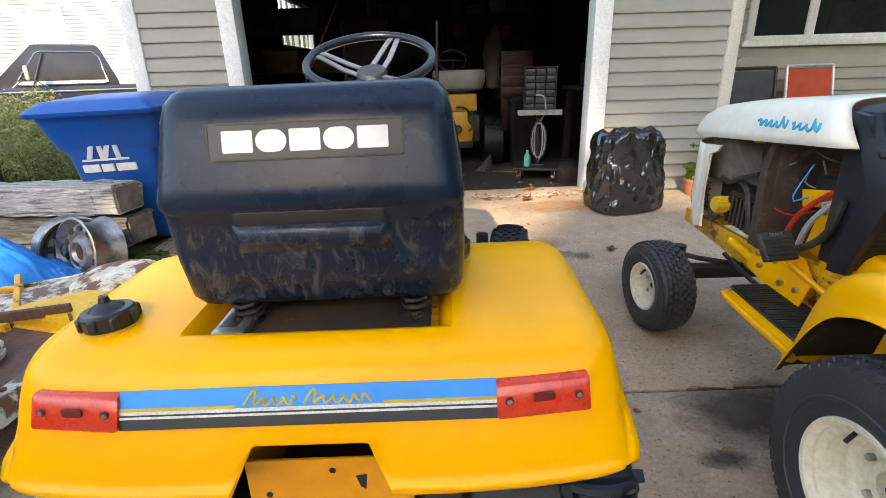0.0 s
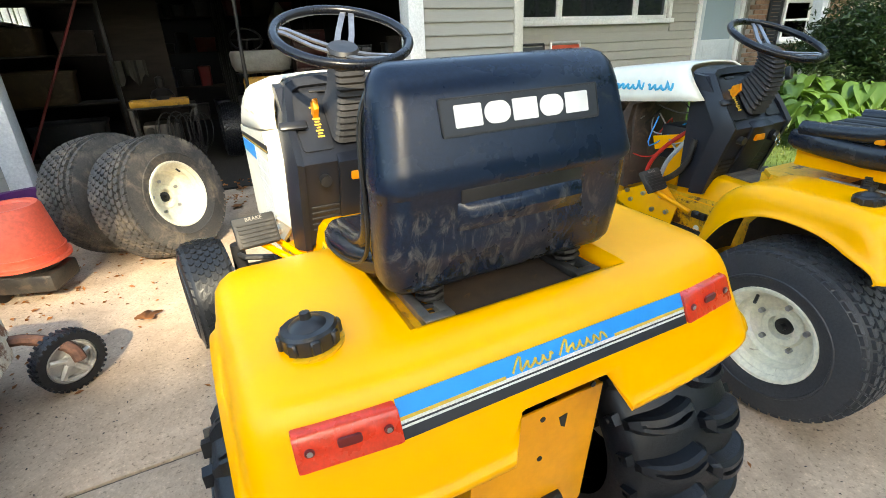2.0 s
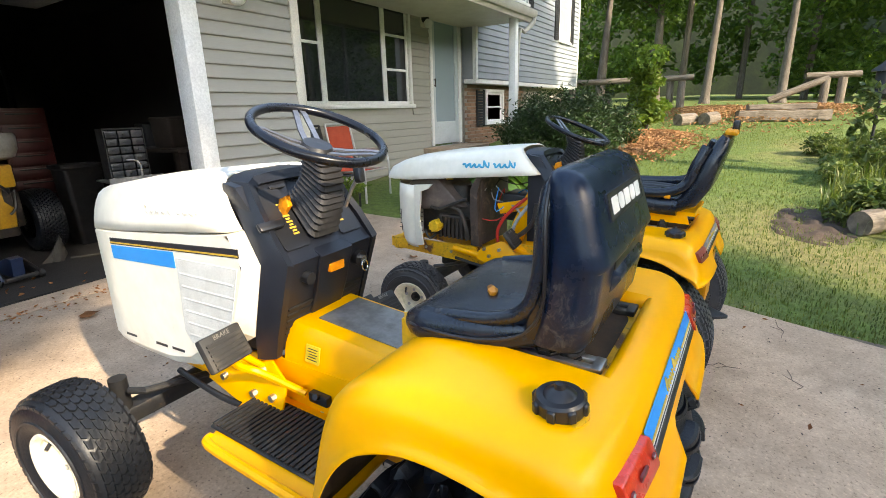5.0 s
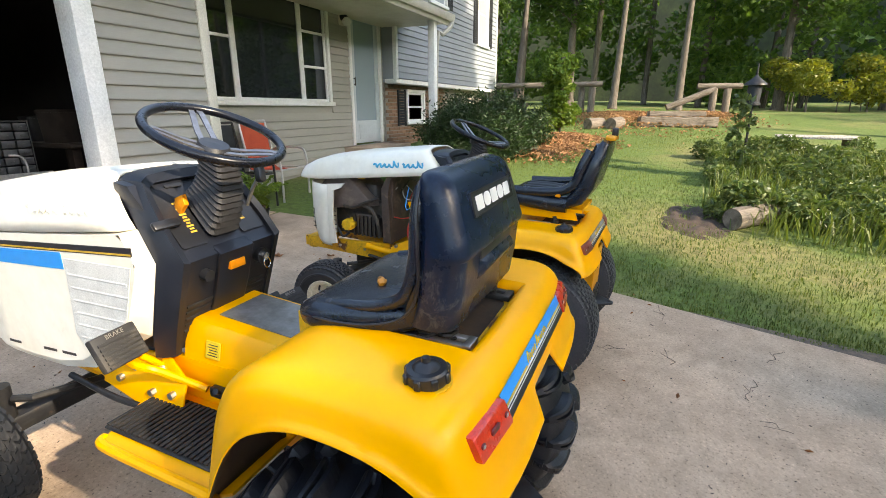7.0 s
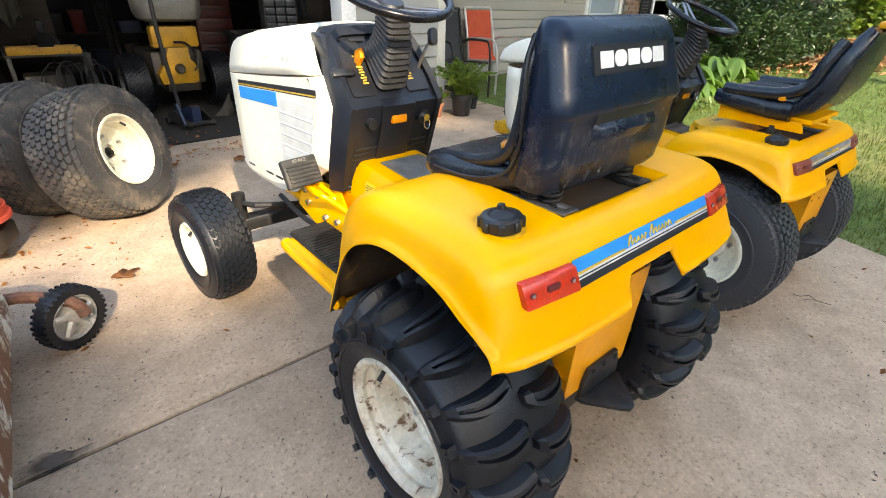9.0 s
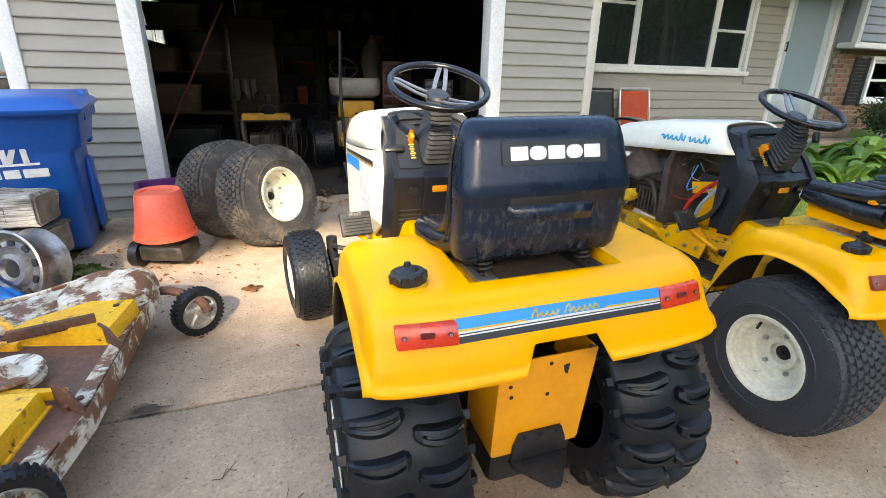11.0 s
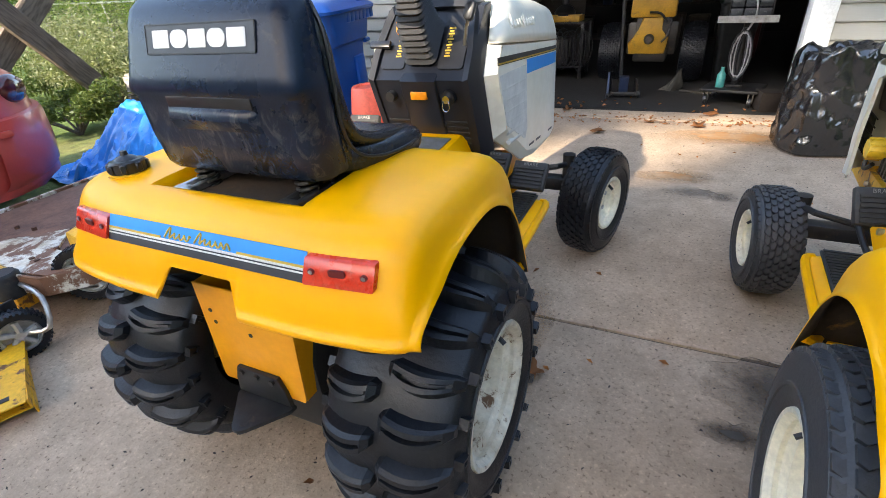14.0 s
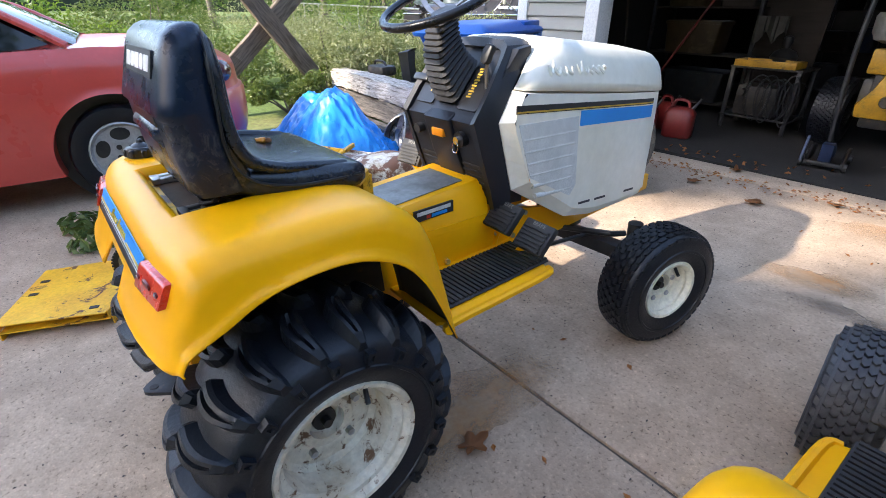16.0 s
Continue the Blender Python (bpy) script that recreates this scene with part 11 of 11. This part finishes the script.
siding(nh, -21, -8.62, 16.0, 0.2, 5.4, WHITE_SIDING, [(-12.6, -11.5, 2.05, 3.4), (-18.2, -17.0, 1.9, 3.4)])
framed_window("window_5", -12.54, -11.56, 2.1, 3.35, 15.98, [(-12.54, -11.56, [2.72])], "white-framed window in the neighbouring house", depth=0.04)
framed_window("window_6", -18.1, -17.1, 1.95, 3.35, 15.98, [(-18.1, -17.1, [2.65])], "white-framed window in the neighbouring house", depth=0.04)
bm = bmesh.new()
prism(bm, [(15.5, 5.4), (15.5, 5.55), (20, 7.5), (24.5, 5.4)], "x", -21.5, -8.2)
tagged(part("roof_neighbour", bm, SLATE), "dark roof of the neighbouring house", "roof", kind="structure")

# old pickup parked in the yard
TRUCK = mat("dull_dark_truck_paint", (0.030, 0.027, 0.030), 0.32, c2=(0.042, 0.038, 0.040), scale=3, bump=0.0, coat=0.3, dirt=(0.10, 0.085, 0.07), dirt_scale=4, dirt_lo=0.6, dirt_hi=0.85)
# pale base colour stands in for glare and the bright wall seen through
TRUCK_GLASS, _nt, _b = nodes_of("bright_truck_glass")
_b.inputs["Base Color"].default_value = (0.72, 0.80, 0.84, 1)
_b.inputs["Roughness"].default_value = 0.08


def pickup():
    t = thing("pickup_truck", pose(-6.82, 9.2, 0.04, 0, 0, 40), "old dark pickup truck parked behind the weeds", "truck")
    # local: nose to -x
    bm = bmesh.new()
    rings = []
    for z, x0, x1, w in ((0.45, -2.85, 2.6, 0.90), (0.85, -2.92, 2.6, 0.96), (1.04, -2.88, 2.6, 0.96), (1.12, -2.80, 2.58, 0.92)):
        rings.append([(x0, -w, z), (x1, -w, z), (x1, w, z), (x0, w, z)])
    loft(bm, rings)
    part("body", bm, TRUCK, t)
    bm = bmesh.new()
    rings = []
    for x, zt in ((-2.90, 1.12), (-2.84, 1.18), (-2.6, 1.22), (-2.0, 1.25), (-1.35, 1.27), (-1.15, 1.27)):
        rings.append([(x, -0.93, 1.10), (x, -0.90, zt - 0.06), (x, -0.80, zt - 0.012), (x, -0.3, zt + 0.012), (x, 0.3, zt + 0.012), (x, 0.80, zt - 0.012), (x, 0.90, zt - 0.06), (x, 0.93, 1.10)])
    loft(bm, rings, closed=False)
    part("hood", bm, TRUCK, t, "dull dark hood with a light sheen")
    bm = bmesh.new()
    loft(bm, [[(-1.35, -0.88, 1.08), (0.60, -0.88, 1.08), (0.60, 0.88, 1.08), (-1.35, 0.88, 1.08)], [(-1.15, -0.86, 1.22), (0.58, -0.86, 1.22), (0.58, 0.86, 1.22), (-1.15, 0.86, 1.22)], [(-0.62, -0.73, 1.74), (0.42, -0.73, 1.74), (0.42, 0.73, 1.74), (-0.62, 0.73, 1.74)], [(-0.56, -0.69, 1.80), (0.38, -0.69, 1.80), (0.38, 0.69, 1.80), (-0.56, 0.69, 1.80)], [(-0.46, -0.60, 1.825), (0.32, -0.60, 1.825), (0.32, 0.60, 1.825), (-0.46, 0.60, 1.825)]])
    part("cab", bm, TRUCK, t)
    # side window with a quarter light, bright rim
    g = ((-0.90, 1.17), (-0.84, 1.155), (0.36, 1.155), (0.42, 1.18), (0.37, 1.60), (0.28, 1.69), (-0.46, 1.69), (-0.53, 1.66))
    bm = bmesh.new()
    loft(bm, [[(x, -(0.885 - 0.235 * (z - 1.10) / 0.64 * 0.72) - d, z) for x, z in g] for d in (-0.01, 0.006)])
    sw = part("side_window", bm, TRUCK_GLASS, t, "pale glass with the bright wall behind put into its colour")
    bm = bmesh.new()
    tube(bm, [(x, -(0.893 - 0.235 * (z - 1.10) / 0.64 * 0.72), z) for x, z in g], 0.016, seg=6, closed=True)
    part("window_rim", bm, CHROME, sw)
    bm = bmesh.new()
    rod(bm, (-0.66, -0.885, 1.16), (-0.42, -0.765, 1.68), 0.014, seg=6)
    part("divider", bm, TRUCK, sw)
    bm = bmesh.new()
    loft(bm, [[(-1.27, -0.74, 1.24), (-1.27, 0.74, 1.24), (-1.24, 0.74, 1.24), (-1.24, -0.74, 1.24)], [(-0.72, -0.64, 1.74), (-0.72, 0.64, 1.74), (-0.69, 0.64, 1.74), (-0.69, -0.64, 1.74)]])
    part("windscreen", bm, TRUCK_GLASS, t, "pale windscreen with its glare put into its colour")
    bm = bmesh.new()
    rod(bm, (-2.9, -0.968, 1.045), (2.6, -0.968, 1.045), 0.016, seg=6)
    part("chrome_trim", bm, CHROME, t)
    # mirror on its bracket
    bm = bmesh.new()
    for p in ((-0.95, -0.89, 1.12), (-0.45, -0.89, 1.10)):
        rod(bm, p, (-0.72, -1.12, 1.30), 0.010, seg=6)
    br = part("mirror_bracket", bm, CHROME, t)
    bm = bmesh.new()
    box(bm, -0.75, -0.69, -1.20, -1.04, 1.24, 1.46, 0.02)
    part("mirror", bm, OFF_PAINT, br, "pale square wing mirror")
    bm = bmesh.new()
    box(bm, 0.72, 2.52, -0.80, 0.80, 1.105, 1.128)
    part("bed_lining", bm, RUST, t, "rusty bed")
    bm = bmesh.new()
    rod(bm, (-1.15, -0.80, 1.28), (-1.28, -0.80, 2.7), 0.006, seg=5)
    part("aerial", bm, STEEL, t)
    bm = bmesh.new()
    box(bm, -3.02, -2.90, -0.95, 0.95, 0.52, 0.70, 0.03)
    part("bumper", bm, CHROME, t)
    for x in (-2.05, 1.6):
        bm = bmesh.new()
        lathe(bm, [(-0.97, 0.20), (-0.985, 0.33), (-0.96, 0.36), (-0.78, 0.36), (-0.75, 0.30)], "x", 28, Matrix.Translation((x, 0, 0.36)) @ pose(0, 0, 0, 0, 0, 90))
        w = part("wheel", bm, TYRE, t)
        bm = bmesh.new()
        lathe(bm, [(-0.965, 0.205), (-0.955, 0.12), (-0.985, 0.08), (-0.985, 0.0)], "x", 24, Matrix.Translation((x, 0, 0.36)) @ pose(0, 0, 0, 0, 0, 90))
        part("hub_cap", bm, STEEL, w)


OFF_PAINT = mat("pale_mirror_paint", (0.55, 0.52, 0.45), 0.5, scale=8)
pickup()

# black boot and small tool left on the timbers
bt = thing("rubber_scraper", on_drive(-3.32, 3.12, 10, 0.44), "upright black plastic scoop behind the timbers", "scoop")
bm = bmesh.new()
loft(bm, [[(-0.07, -0.05, 0), (0.10, -0.05, 0), (0.10, 0.06, 0), (-0.07, 0.06, 0)], [(-0.10, -0.06, 0.20), (0.08, -0.06, 0.20), (0.08, 0.06, 0.20), (-0.10, 0.06, 0.20)], [(-0.12, -0.07, 0.31), (0.08, -0.07, 0.33), (0.08, 0.07, 0.33), (-0.12, 0.07, 0.31)], [(0.02, -0.05, 0.34), (0.15, -0.05, 0.36), (0.15, 0.05, 0.36), (0.02, 0.05, 0.34)]])
xf(bm, bm.verts, Matrix.Diagonal((0.72, 0.8, 0.95, 1)))
part("scoop", bm, BLACK_PLASTIC, bt)
cw = thing("chainsaw", on_drive(-3.88, 3.14, 0, 0.46), "small dark power tool lying behind the timbers", "tool")
bm = bmesh.new()
box(bm, -0.18, 0.16, -0.10, 0.10, 0.0, 0.11, 0.03)
tube(bm, [(-0.15, 0, 0.09), (-0.12, 0, 0.15), (0.04, 0, 0.15), (0.10, 0, 0.09)], 0.014, seg=8, n=3)
part("body", bm, ENGINE_BLACK, cw)
for k, (x, y, s, mt, nm) in enumerate(((-1.78, 1.82, 0.10, RUST, "scrap"), (-2.0, 1.72, 0.08, ENGINE_BLACK, "scrap"), (-1.55, 1.72, 0.07, BLACK_METAL, "scrap"), (-2.25, 1.60, 0.09, WOOD_END, "scrap"), (-1.62, 2.02, 0.07, WOOD_END, "scrap"), (-2.35, 1.9, 0.09, BLACK_METAL, "scrap"))):
    bm = bmesh.new()
    box(bm, -s, s, -s * 0.6, s * 0.6, 0, s * 0.9, s * 0.15, pose(0, 0, 0, 5 * k, 8, 0))
    rod(bm, (-s, 0, s * 0.4), (s * 1.5, s * 0.3, s * 0.6), s * 0.2, seg=8)
    ob = part("scrap_piece", bm, mt)
    ob.matrix_world = on_drive(x, y, 37 * k)
    tagged(ob, "piece of rusty scrap on the ground", "scrap", "scrap heap")
